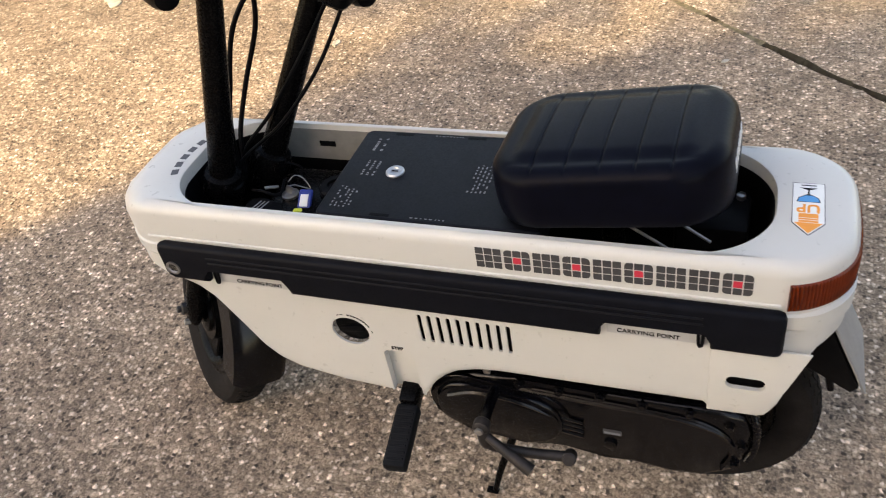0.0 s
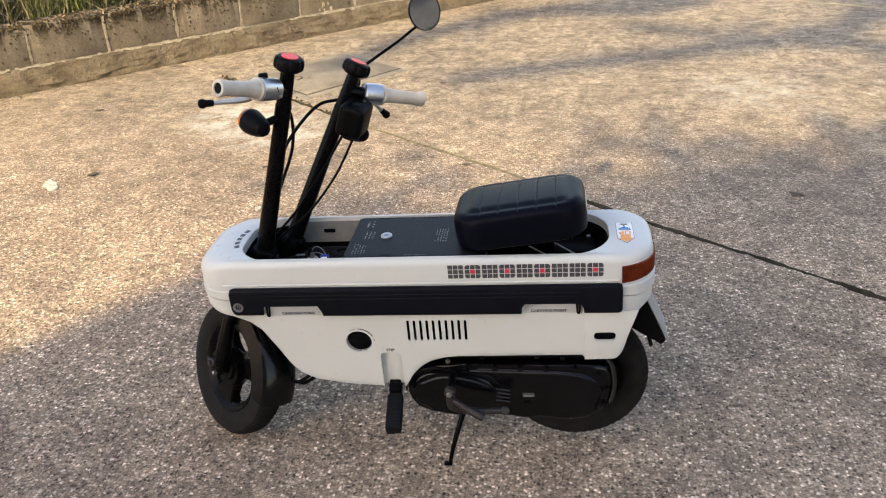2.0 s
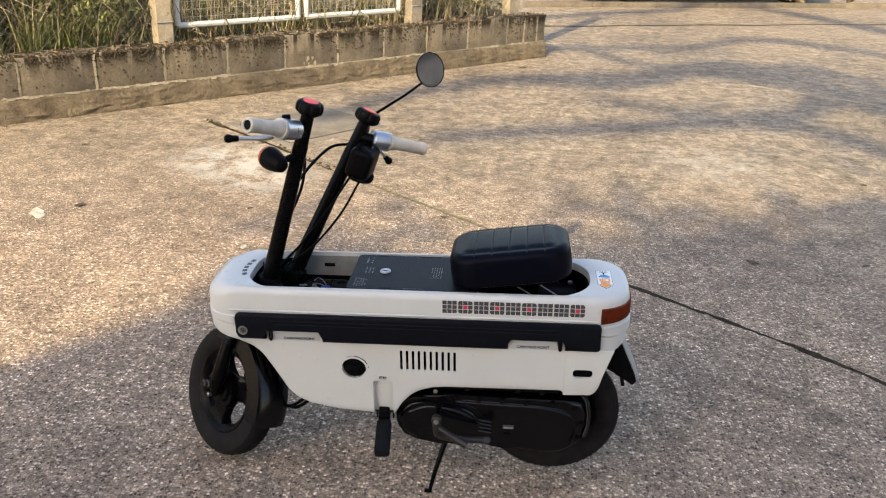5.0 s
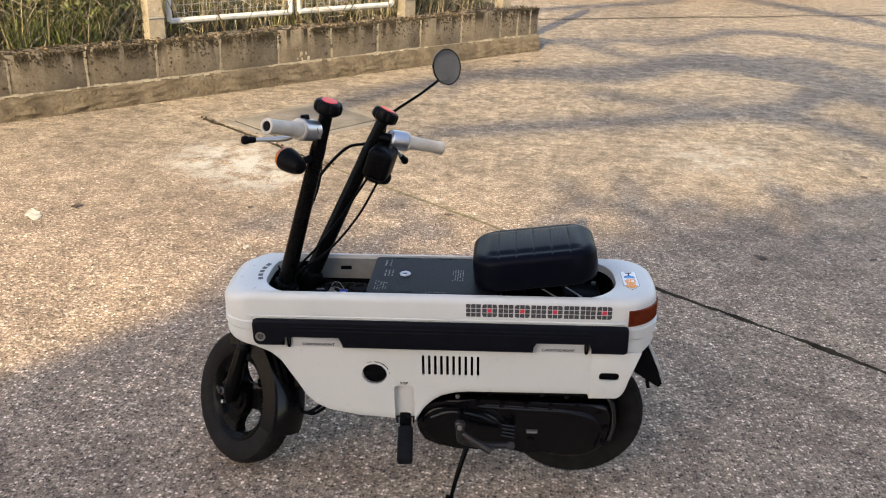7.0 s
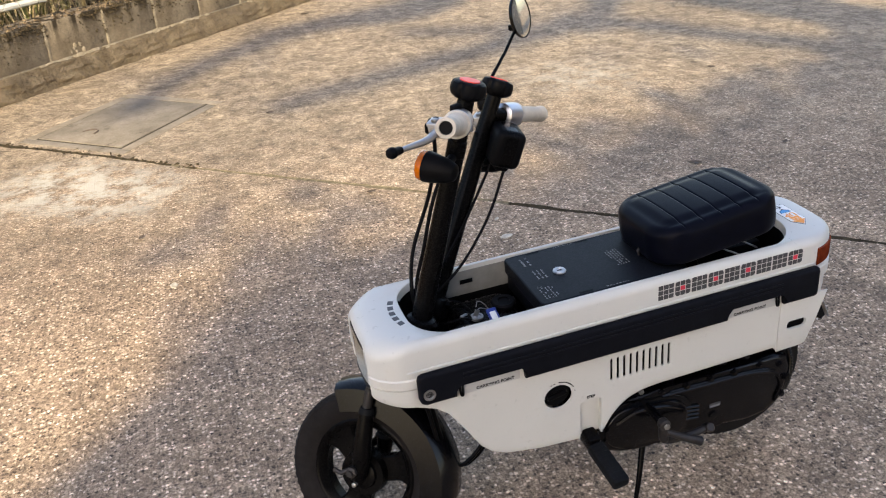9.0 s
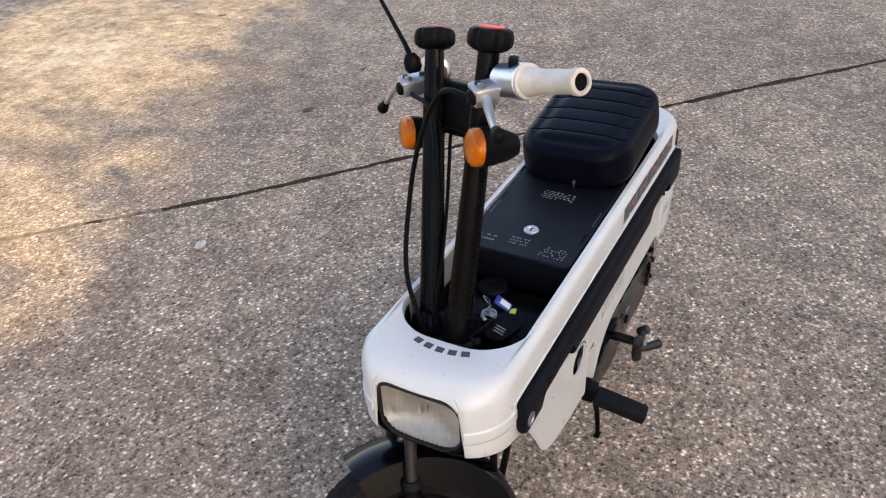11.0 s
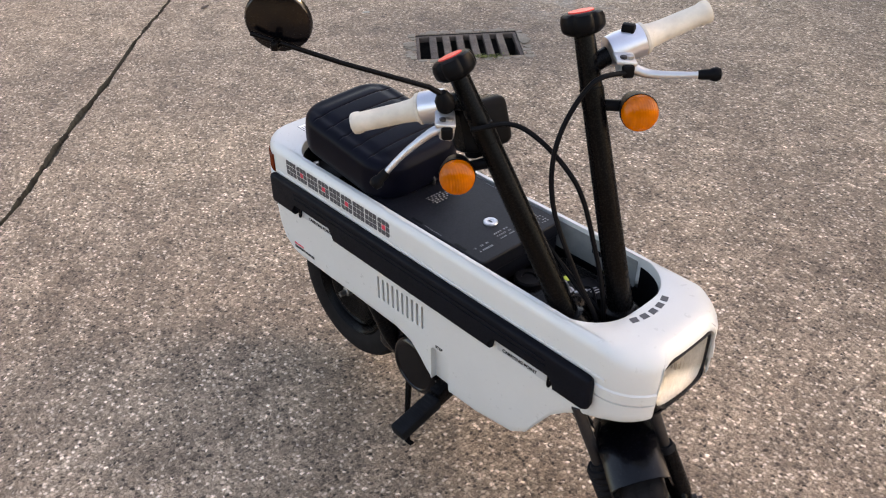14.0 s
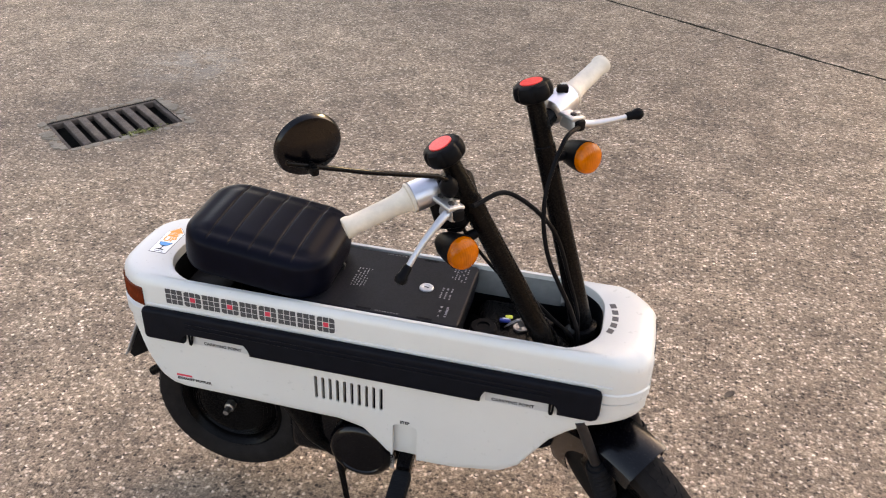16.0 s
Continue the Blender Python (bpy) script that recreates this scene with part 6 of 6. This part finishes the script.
part("plate_print", prism(rounded_rect(0.214, 0.236, 0.1635, 0.1675, 0.0005, 1), side_xz(-0.0973, -1), 0.0004), GREYPAINT, engine)
part("drain_plug", lathe([(0, 0.009), (0.004, 0.009), (0.005, 0.006)], (0.222, -0.0965, 0.142), (0, -1, 0), 14), CAST, engine)
kick = part("kick_lever", sweep(spline([(0.064, -0.163, 0.230), (0.064, -0.163, 0.220), (0.066, -0.163, 0.190), (0.080, -0.161, 0.178), (0.125, -0.154, 0.168), (0.172, -0.146, 0.163)], 5), [0.0095] * 12 + [0.0075] * 14, 12), GREYMETAL, scooter, "worn grey kick-start lever")
part("kick_shaft", sweep([(0.064, -0.100, 0.226), (0.064, -0.158, 0.226)], 0.0085, 12), CAST, kick)
part("kick_boss", lathe([(0, 0.009), (0.003, 0.0115), (0.014, 0.0115), (0.017, 0.008), (0.018, 0.001)], (0.064, -0.156, 0.226), (0, -1, 0), 18), GREYMETAL, kick)
part("boss_bolt", lathe([(0, 0.006), (0.004, 0.006), (0.005, 0.003)], (0.064, -0.175, 0.228), (0, -1, 0), 6), STEEL, kick)
part("kick_pedal", sweep(spline([(0.070, -0.166, 0.205), (0.100, -0.176, 0.190), (0.134, -0.187, 0.176)], 5), [0.006 + 0.00035 * k for k in range(11)], 12), GREYMETAL, kick)
part("pedal_joint", lathe([(-0.012, 0.007), (-0.010, 0.0095), (0.010, 0.0095), (0.012, 0.007)], (0.176, -0.146, 0.163), (0.1, -0.8, 0.6), 14), GREYMETAL, kick)
part("crankcase", box((0.085, 0.0, 0.18), (0.20, 0.13, 0.12), bevel=0.02, seg=3), CAST, scooter, "black crankcase")
part("cylinder", box((-0.055, 0.0, 0.20), (0.09, 0.095, 0.085), bevel=0.008), CAST, scooter)
for k in range(6):
    part("cooling_fin", box((-0.09 + 0.013 * k, 0, 0.20), (0.004, 0.115, 0.10), bevel=0.001), CAST, scooter)
part("air_box", box((0.2, -0.02, 0.305), (0.30, 0.14, 0.10), bevel=0.012), BLACK, scooter, "black air box")
part("frame_rail", sweep([(-0.30, 0.0, 0.36), (-0.16, 0, 0.30), (0.1, 0, 0.29), (0.42, 0, 0.36)], 0.022, 12), PAINT_BLACK, scooter)
part("flywheel_cover", lathe([(0, 0.064), (0.026, 0.064), (0.036, 0.060), (0.042, 0.052), (0.042, 0.048), (0.040, 0.046), (0.040, 0.001)], (0.026, 0.060, 0.185), (0, 1, 0), 40), CAST, scooter, "round black flywheel cover")
part("muffler", sweep(spline([(-0.05, 0.05, 0.17), (0.03, 0.062, 0.125), (0.12, 0.06, 0.16), (0.18, 0.067, 0.27), (0.40, 0.070, 0.305)], 6), [0.013] * 12 + [0.016, 0.020, 0.024, 0.027] + [0.029] * 9, 16), PAINT_BLACK, scooter, "black exhaust pipe and muffler")
part("tail_pipe", sweep([(0.40, 0.070, 0.305), (0.455, 0.074, 0.262)], 0.009, 12), PAINT_BLACK, scooter)
part("shock_absorber", sweep([(0.33, -0.03, 0.20), (0.30, -0.04, 0.33)], 0.02, 12), PAINT_BLACK, scooter)
part("belly_bracket", box((-0.115, -0.02, 0.205), (0.05, 0.12, 0.02), bevel=0.004), STEEL, scooter)


def build_peg(sgn):
    a, b = Vector((-0.064, sgn * 0.098, 0.192)), Vector((-0.054 if sgn < 0 else -0.067, sgn * 0.220, 0.166))
    d = (b - a).normalized()
    u = Vector((1, 0, 0))
    u = (u - d * u.dot(d)).normalized()
    v = d.cross(u)
    m = Matrix((u, d, v)).transposed().to_4x4()
    L = (b - a).length
    p = part("foot_peg", box(a + d * (0.028 + (L - 0.028) / 2), (0.034, L - 0.028, 0.024), m, 0.006), PEG, scooter, "ribbed black rubber foot peg")
    for k in range(9):
        part("peg_rib", box(a + d * (0.036 + 0.0098 * k) + v * 0.0, (0.026, 0.0058, 0.0248), m, 0.001, 1), PEG, p)
    part("peg_bracket", box(a + d * 0.008 + Vector((0, 0, 0.004)), (0.026, 0.045, 0.034), m, 0.004), PAINT_BLACK, p)
    part("peg_spring", sweep([(-0.035 + 0.0035 * math.sin(t), sgn * 0.094 + 0.0035 * math.cos(t), 0.19 - t * 0.0009) for t in (0.7 * i for i in range(50))], 0.001, 5), STEEL, p)


build_peg(-1)
build_peg(1)

stand = part("centre_stand", sweep(spline([(0.040, -0.107, -0.018), (0.052, -0.098, 0.03), (0.072, -0.075, 0.09), (0.085, -0.06, 0.125)], 5), [0.0045 + 0.00022 * k for k in range(16)], 10), PAINT_BLACK, scooter, "black tubular centre stand")
part("stand_leg", sweep(spline([(0.040, 0.107, -0.018), (0.052, 0.098, 0.03), (0.072, 0.075, 0.09), (0.085, 0.06, 0.125)], 5), [0.0045 + 0.00022 * k for k in range(16)], 10), PAINT_BLACK, stand)
part("stand_bar", sweep([(0.074, -0.072, 0.095), (0.074, 0.072, 0.095)], 0.007, 10), PAINT_BLACK, stand)
for sgn in (-1, 1):
    part("stand_foot", box((0.036, sgn * 0.108, -0.0195), (0.019, 0.011, 0.004), pose(0, 0, 0, 0, 3, 0), 0.001), PAINT_BLACK, stand)

# ---- front fork, wheel and mudguard, turned to the right
AXIS = Vector((0.39, 0.0, 0.921)).normalized()
HEAD = Vector((-0.332, -0.006, 0.48))
STEER = Matrix.Translation(HEAD) @ Matrix.Rotation(radians(-49), 4, AXIS) @ Matrix.Translation(-HEAD)
FW = Vector((-0.484, -0.006, 0.166))
TURN = Matrix.Rotation(radians(-42), 4, AXIS)
WHEEL_STEER = Matrix.Translation((-0.478, 0.029, 0.157)) @ Matrix.Rotation(radians(-5.3), 4, TURN @ Vector((1, 0, 0))) @ TURN @ Matrix.Translation(-FW)
steering = part("steering_crown", prism(rounded_rect(-0.375, -0.30, -0.062, 0.054, 0.02, 5), lambda u, v, w: (u - 0.02, v, 0.405 + w), 0.018, 0.003), PAINT_BLACK, scooter, "black fork crown")
steering.matrix_basis = STEER
part("steering_tube", sweep([HEAD + AXIS * -0.10, HEAD + AXIS * 0.0], 0.022, 20), PAINT_BLACK, steering)
front_wheel = part("front_wheel", lathe([(-0.03, 0.016), (-0.03, 0.045), (-0.01, 0.048), (0.02, 0.03), (0.03, 0.012)], FW, (0, 1, 0), 28), PAINT_BLACK, scooter, "front wheel with black spoked rim")
front_wheel.matrix_basis = WHEEL_STEER
build_tyre(FW, (0, 1, 0), front_wheel)
build_rim(FW, (0, 1, 0), front_wheel, 3)
fork = part("front_fork", sweep([FW + Vector((0.06, -0.052, 0.25)), FW + Vector((0.026, -0.052, 0.12))], 0.009, 14), GREYMETAL, scooter, "telescopic front fork with steel tubes and black lower legs")
fork.matrix_basis = WHEEL_STEER
for sgn in (-1, 1):
    y = 0.052 * sgn
    if sgn > 0:
        part("fork_tube", sweep([FW + Vector((0.06, y, 0.25)), FW + Vector((0.026, y, 0.12))], 0.009, 14), GREYMETAL, fork)
    top, low = FW + Vector((0.032, y, 0.143)), FW + Vector((0.002, y, -0.012))
    if sgn > 0:
        boot = [top.lerp(low, 0.05 + 0.55 * i / 13) for i in range(14)]
        part("fork_gaiter", sweep(boot, [0.0215 if i % 2 else 0.0185 for i in range(14)], 16), PEG, fork, "ribbed black rubber gaiter")
    part("dust_seal", sweep([top, top.lerp(low, 0.07)], [0.0125, 0.0155], 16), PEG, fork)
    part("fork_lower", sweep([top.lerp(low, 0.06), top.lerp(low, 0.3), top.lerp(low, 0.62), top.lerp(low, 0.9), low], [0.0145, 0.0165, 0.0185, 0.014, 0.008], 16), PAINT_BLACK, fork)
    part("pinch_lug", sweep([top.lerp(low, 0.55), top.lerp(low, 0.72) + Vector((-0.030, 0, -0.004))], [0.011, 0.0075], 12), PAINT_BLACK, fork)
    part("lug_bolt", lathe([(0, 0.005), (0.010, 0.005), (0.011, 0.003)], low + Vector((0, sgn * 0.008, 0.004)), (0, sgn, 0), 6), STEEL, fork)
    part("axle_nut", lathe([(0, 0.011), (0.012, 0.011), (0.014, 0.006), (0.02, 0.006)], FW + Vector((0, sgn * 0.062, 0.018)), (0, sgn, 0), 6), GREYMETAL, fork)
part("brake_arm", sweep([FW + Vector((0.0, -0.045, 0.02)), FW + Vector((-0.035, -0.05, 0.005)), FW + Vector((-0.05, -0.052, 0.012))], 0.005, 8), GREYMETAL, fork)
# mudguard: an arched channel over the wheel
bm = bmesh.new()
rows = []
for i in range(41):
    a = radians(76 + (193 - 76) * i / 40)
    c = Vector((-math.cos(a), 0, math.sin(a)))
    row = []
    for q, dr in ((-0.046, -0.050), (-0.044, -0.006), (-0.032, 0.004), (0, 0.008), (0.032, 0.004), (0.044, -0.006), (0.046, -0.050), (0.0435, -0.050), (0.041, -0.008), (0.03, 0.001), (0, 0.005), (-0.03, 0.001), (-0.041, -0.008), (-0.0435, -0.050)):
        p = FW + c * (0.180 + dr) + Vector((0, q, 0))
        row.append(p)
    rows.append(row)
grid_faces(bm, rows, caps=True)
fg = part("front_mudguard", bm, CAST, scooter, "black plastic front mudguard")
fg.matrix_basis = WHEEL_STEER
part("brake_cable", sweep(spline([(-0.37, -0.07, 0.36), (-0.345, -0.060, 0.205), (-0.315, -0.050, 0.168), (-0.288, -0.046, 0.174), (-0.258, -0.042, 0.203), (-0.235, -0.040, 0.25)], 8), 0.0042, 8), BLACK, scooter)
part("brake_cable", sweep(spline([(-0.36, -0.06, 0.36), (-0.335, -0.052, 0.200), (-0.305, -0.042, 0.160), (-0.278, -0.038, 0.165), (-0.246, -0.034, 0.196), (-0.224, -0.032, 0.25)], 8), 0.0042, 8), BLACK, scooter)

# ---- handlebars
SL0, SL1 = Vector((-0.3585, 0.000, 0.43)), Vector((-0.222, -0.003, 0.878))
SR0, SR1 = Vector((-0.320, 0.056, 0.43)), Vector((-0.125, 0.131, 0.827))
FORE = Vector((-0.72, 0.67, 0.15)).normalized()          # the way the bars point


def build_stem(a, b, name, collar, radii):
    d = (b - a).normalized()
    s = part(name, sweep([a, a.lerp(b, 0.25), a.lerp(b, 0.8), b], radii, 20), PAINT_BLACK, scooter, "black folding handlebar stem")
    part("stem_clamp", lathe([(0, 0.030), (0.02, 0.031), (0.034, 0.026), (0.038, 0.019)], a + d * 0.028, d, 24), PAINT_BLACK, s)
    part("clamp_bolt", lathe([(0, 0.007), (0.008, 0.007)], a + d * 0.05 + Vector((0.02, -0.02, 0)), (0.7, -0.7, 0), 6), PAINT_BLACK, s)
    part("stem_collar", lathe([(0, 0.014), (0.003, 0.0165), (0.03, 0.0165), (0.033, 0.0135)], b - d * collar, d, 20), PAINT_BLACK, s)
    # lobed clamping knob with a red disc on top
    u, v = frame_of(d)
    prof = [(0.0, 0.013), (0.003, 0.022), (0.008, 0.0285), (0.012, 0.0300), (0.021, 0.0300), (0.028, 0.0278), (0.0305, 0.0235), (0.031, 0.0185), (0.031, 0.001)]
    rows = []
    for h, r in prof:
        row = []
        for j in range(72):
            an = 2 * math.pi * j / 72
            lobe = 1 - 0.10 * max(0, math.cos(6 * an)) ** 3 if 0.003 < h < 0.0305 else 1
            row.append(b + d * h + (u * math.cos(an) + v * math.sin(an)) * r * lobe)
        rows.append(row)
    bm = bmesh.new()
    grid_faces(bm, rows, caps=True)
    k = part("clamp_knob", bm, BLACK, s, "black lobed clamping knob")
    part("knob_disc", lathe([(0, 0.0170), (0.0012, 0.0170), (0.0016, 0.0165), (0.0016, 0.001)], b + d * 0.031, d, 28), RED, k, "red disc on the knob")
    return s


stemL = build_stem(SL0, SL1, "left_stem", 0.10, [0.0205, 0.0185, 0.0158, 0.0140])
stemR = build_stem(SR0, SR1, "right_stem", 0.10, [0.0200, 0.0182, 0.0158, 0.0140])


def build_grip(stem, inner, outer, at_stem, name):
    d = (outer - inner).normalized()
    L = (outer - inner).length
    g = part(name, lathe([(-0.002, 0.0205), (0.0, 0.0222), (0.004, 0.0222), (0.0055, 0.0190), (0.012, 0.0165), (0.03, 0.0150), (L - 0.014, 0.0142), (L - 0.010, 0.0158), (L - 0.004, 0.0160), (L - 0.001, 0.0152), (L - 0.0005, 0.0104), (L - 0.004, 0.0100), (L - 0.03, 0.0096), (L - 0.03, 0.001)], inner, d, 32), GRIP, stem, "off-white rubber handlebar grip")
    part("grip_hole", lathe([(L - 0.003, 0.0099), (L - 0.0035, 0.0094), (L - 0.028, 0.0092), (L - 0.028, 0.001)], inner, d, 20), BLACK, g)
    h = part("switch_housing", lathe([(0, 0.014), (0.004, 0.021), (0.02, 0.0225), ((inner - at_stem).length - 0.002, 0.0225), ((inner - at_stem).length, 0.019)], at_stem, inner - at_stem, 28), CHROME, stem, "polished alloy switch housing")
    return g, h, d


gL, hL, dL = build_grip(stemL, Vector((-0.264, -0.074, 0.866)), Vector((-0.307, -0.158, 0.896)), Vector((-0.241, -0.028, 0.852)), "left_grip")
gR, hR, dR = build_grip(stemR, Vector((-0.078, 0.158, 0.775)), Vector((0.003, 0.217, 0.742)), Vector((-0.112, 0.135, 0.788)), "right_grip")
part("switch_button", box((-0.256, -0.052, 0.884), (0.018, 0.012, 0.014), pose(0, 0, 0, 0, 0, 20), 0.003), BLACK, hL)
part("switch_slot", box((-0.238, -0.055, 0.858), (0.016, 0.010, 0.012), pose(0, 0, 0, 0, 0, 25), 0.002), BLACK, hL)
part("housing_screw", lathe([(0, 0.004), (0.003, 0.004), (0.004, 0.002)], (-0.232, -0.045, 0.842), (0.7, -0.5, 0), 10), STEEL, hL)
part("bar_stub", sweep([SL1 - Vector((0.012, 0, 0.04)), Vector((-0.246, -0.034, 0.852))], 0.013, 14), PAINT_BLACK, stemL)
part("bar_stub", sweep([SR1 - Vector((0.012, 0.006, 0.03)), Vector((-0.110, 0.134, 0.787))], 0.013, 14), PAINT_BLACK, stemR)


def build_lever(stem, bracket, ctrl, name):
    br = part("lever_bracket", box(bracket, (0.034, 0.020, 0.026), pose(0, 0, 0, 10, 0, -42), 0.005), ALLOY, stem, "alloy lever bracket")
    part("pivot_bolt", lathe([(0, 0.006), (0.004, 0.006), (0.005, 0.003)], bracket + Vector((-0.006, 0.002, 0.013)), (0, 0, 1), 8), STEEL, br)
    part("lever_stop", box(bracket + FORE * 0.016 + Vector((0, 0, -0.002)), (0.016, 0.016, 0.018), pose(0, 0, 0, 0, 0, -42), 0.004), BLACK, br)
    turn = pose(0, 0, 0, 6, 0, -42)
    part("bracket_plate", box(bracket + Vector((0.006, -0.002, 0.010)), (0.048, 0.028, 0.007), turn, 0.003), ALLOY, br)
    for e in (-0.013, 0.013):
        part("bracket_screw", lathe([(0, 0.0048), (0.003, 0.0048), (0.004, 0.0025)], bracket + Vector((0.006, -0.002, 0.0135)) + turn.to_3x3() @ Vector((e, 0.003, 0)), (0, 0, 1), 8), GREYMETAL, br)
    path = spline(ctrl, 6)
    n = len(path)
    lv = part(name, sweep(path, [0.0075 - 0.0032 * min(1, i / (n * 0.75)) for i in range(n)], 12), ALLOY, stem, "silver brake lever")
    d = (path[-1] - path[-3]).normalized()
    part("lever_tip", lathe([(-0.012, 0.0055), (-0.008, 0.0068), (0.002, 0.007), (0.006, 0.009), (0.011, 0.0095), (0.016, 0.007), (0.018, 0.001)], path[-1] - d * 0.006, d, 16), BLACK, lv, "black rubber lever tip")
    return br


bL = build_lever(stemL, Vector((-0.278, -0.024, 0.846)), [(-0.286, -0.030, 0.843), (-0.306, -0.043, 0.838), (-0.338, -0.062, 0.841), (-0.371, -0.084, 0.846)], "left_lever")
bR = build_lever(stemR, Vector((-0.138, 0.166, 0.770)), [(-0.138, 0.176, 0.772), (-0.130, 0.192, 0.766), (-0.110, 0.221, 0.738), (-0.092, 0.251, 0.702)], "right_lever")


def build_indicator(stem, face, stem_at):
    d = FORE
    i = part("indicator", lathe([(-0.052, 0.006), (-0.048, 0.014), (-0.034, 0.020), (-0.010, 0.0248), (0.0, 0.0258), (0.003, 0.0258), (0.003, 0.023)], face, d, 32), BLACK, stem, "round black indicator with amber lens")
    part("indicator_lens", lathe([(0.001, 0.0250), (0.010, 0.0245), (0.0135, 0.0228), (0.0165, 0.0175), (0.018, 0.009), (0.0185, 0.001)], face, d, 32), AMBER, i, "ribbed amber lens")
    part("indicator_stalk", sweep([face - d * 0.026, stem_at], 0.008, 12), BLACK, i)
    return i


build_indicator(stemL, Vector((-0.305, -0.029, 0.788)), SL0.lerp(SL1, 0.80))
build_indicator(stemR, Vector((-0.154, 0.162, 0.701)), SR0.lerp(SR1, 0.72))

# control box on the right stem
m = Matrix.Rotation(radians(-8), 4, "Z") @ pose(0, 0, 0, 0, 20, 0)
cb = part("control_box", box((-0.126, 0.092, 0.747), (0.056, 0.076, 0.070), m, 0.013, 4), BLACK, scooter, "black moulded control box on the stem")
part("box_seam", box((-0.126, 0.092, 0.747), (0.003, 0.0770, 0.0710), m, 0.013, 4), PAINT_BLACK, cb)
part("box_foot", box((-0.137, 0.096, 0.712), (0.026, 0.05, 0.016), m, 0.005), BLACK, cb)

# mirror
MC = Vector((0.009, 0.317, 0.914))
MN = Vector((0.68, -0.70, 0.20)).normalized()
mirror = part("rear_mirror", lathe([(-0.010, 0.006), (-0.009, 0.027), (-0.004, 0.0405), (0.0, 0.0427), (0.0035, 0.0427), (0.0035, 0.0405), (0.002, 0.0402)], MC, MN, 48), CAST, scooter, "round black rear-view mirror on a thin rod")
part("mirror_glass", lathe([(0.0018, 0.0403), (0.0026, 0.0403), (0.0030, 0.03), (0.0032, 0.001)], MC, MN, 48), MIRROR, mirror, "round mirror glass")
base = Vector((-0.133, 0.165, 0.804))
rod_end = Vector((0.024, 0.350, 0.903))
part("mirror_rod", sweep([base, base + Vector((0.004, 0.008, 0.016)), base + Vector((0.012, 0.018, 0.024)), base.lerp(rod_end, 0.55) + Vector((0, 0, 0.004)), rod_end], [0.0042, 0.0042, 0.0036, 0.0033, 0.0033], 10), PAINT_BLACK, mirror)
part("mirror_clip", box(rod_end.lerp(base, 0.13), (0.034, 0.010, 0.012), pose(0, 0, 0, 0, 0, -46), 0.003), PAINT_BLACK, mirror)
part("mirror_boot", lathe([(-0.012, 0.009), (-0.006, 0.013), (0.006, 0.013), (0.016, 0.007)], base, (0.1, 0.3, 1), 16), BLACK, mirror)

# cables
for ctrl, r in (([(-0.293, -0.014, 0.846), (-0.274, 0.040, 0.838), (-0.260, 0.082, 0.765), (-0.275, 0.098, 0.68), (-0.320, 0.088, 0.58), (-0.338, 0.062, 0.51), (-0.335, 0.045, 0.455)], 0.0036),
                ([(-0.166, 0.150, 0.772), (-0.209, 0.096, 0.772), (-0.275, 0.055, 0.70), (-0.312, 0.042, 0.60), (-0.333, 0.040, 0.53), (-0.332, 0.025, 0.455)], 0.0036),
                ([(-0.155, 0.095, 0.712), (-0.212, 0.075, 0.632), (-0.272, 0.058, 0.555), (-0.325, 0.045, 0.498), (-0.330, 0.030, 0.456)], 0.0028),
                ([(-0.128, 0.085, 0.712), (-0.178, 0.060, 0.628), (-0.245, 0.040, 0.552), (-0.322, 0.030, 0.492), (-0.330, 0.018, 0.456)], 0.0028)):
    part("cable", sweep(spline(ctrl, 9), r, 8), BLACK, scooter, "black control cable")
for ctrl in ([(-0.30, 0.0, 0.462), (-0.27, -0.02, 0.478), (-0.25, -0.01, 0.466), (-0.255, 0.02, 0.47)], [(-0.31, 0.03, 0.458), (-0.28, 0.055, 0.472), (-0.25, 0.06, 0.462), (-0.24, 0.03, 0.46)]):
    part("wire_loop", sweep(spline(ctrl, 8), 0.0022, 6), BLACK, scooter)
part("wire_clip", box((-0.262, -0.005, 0.474), (0.02, 0.006, 0.003), pose(0, 0, 0, 0, 15, 40), 0.001), STEEL, scooter)
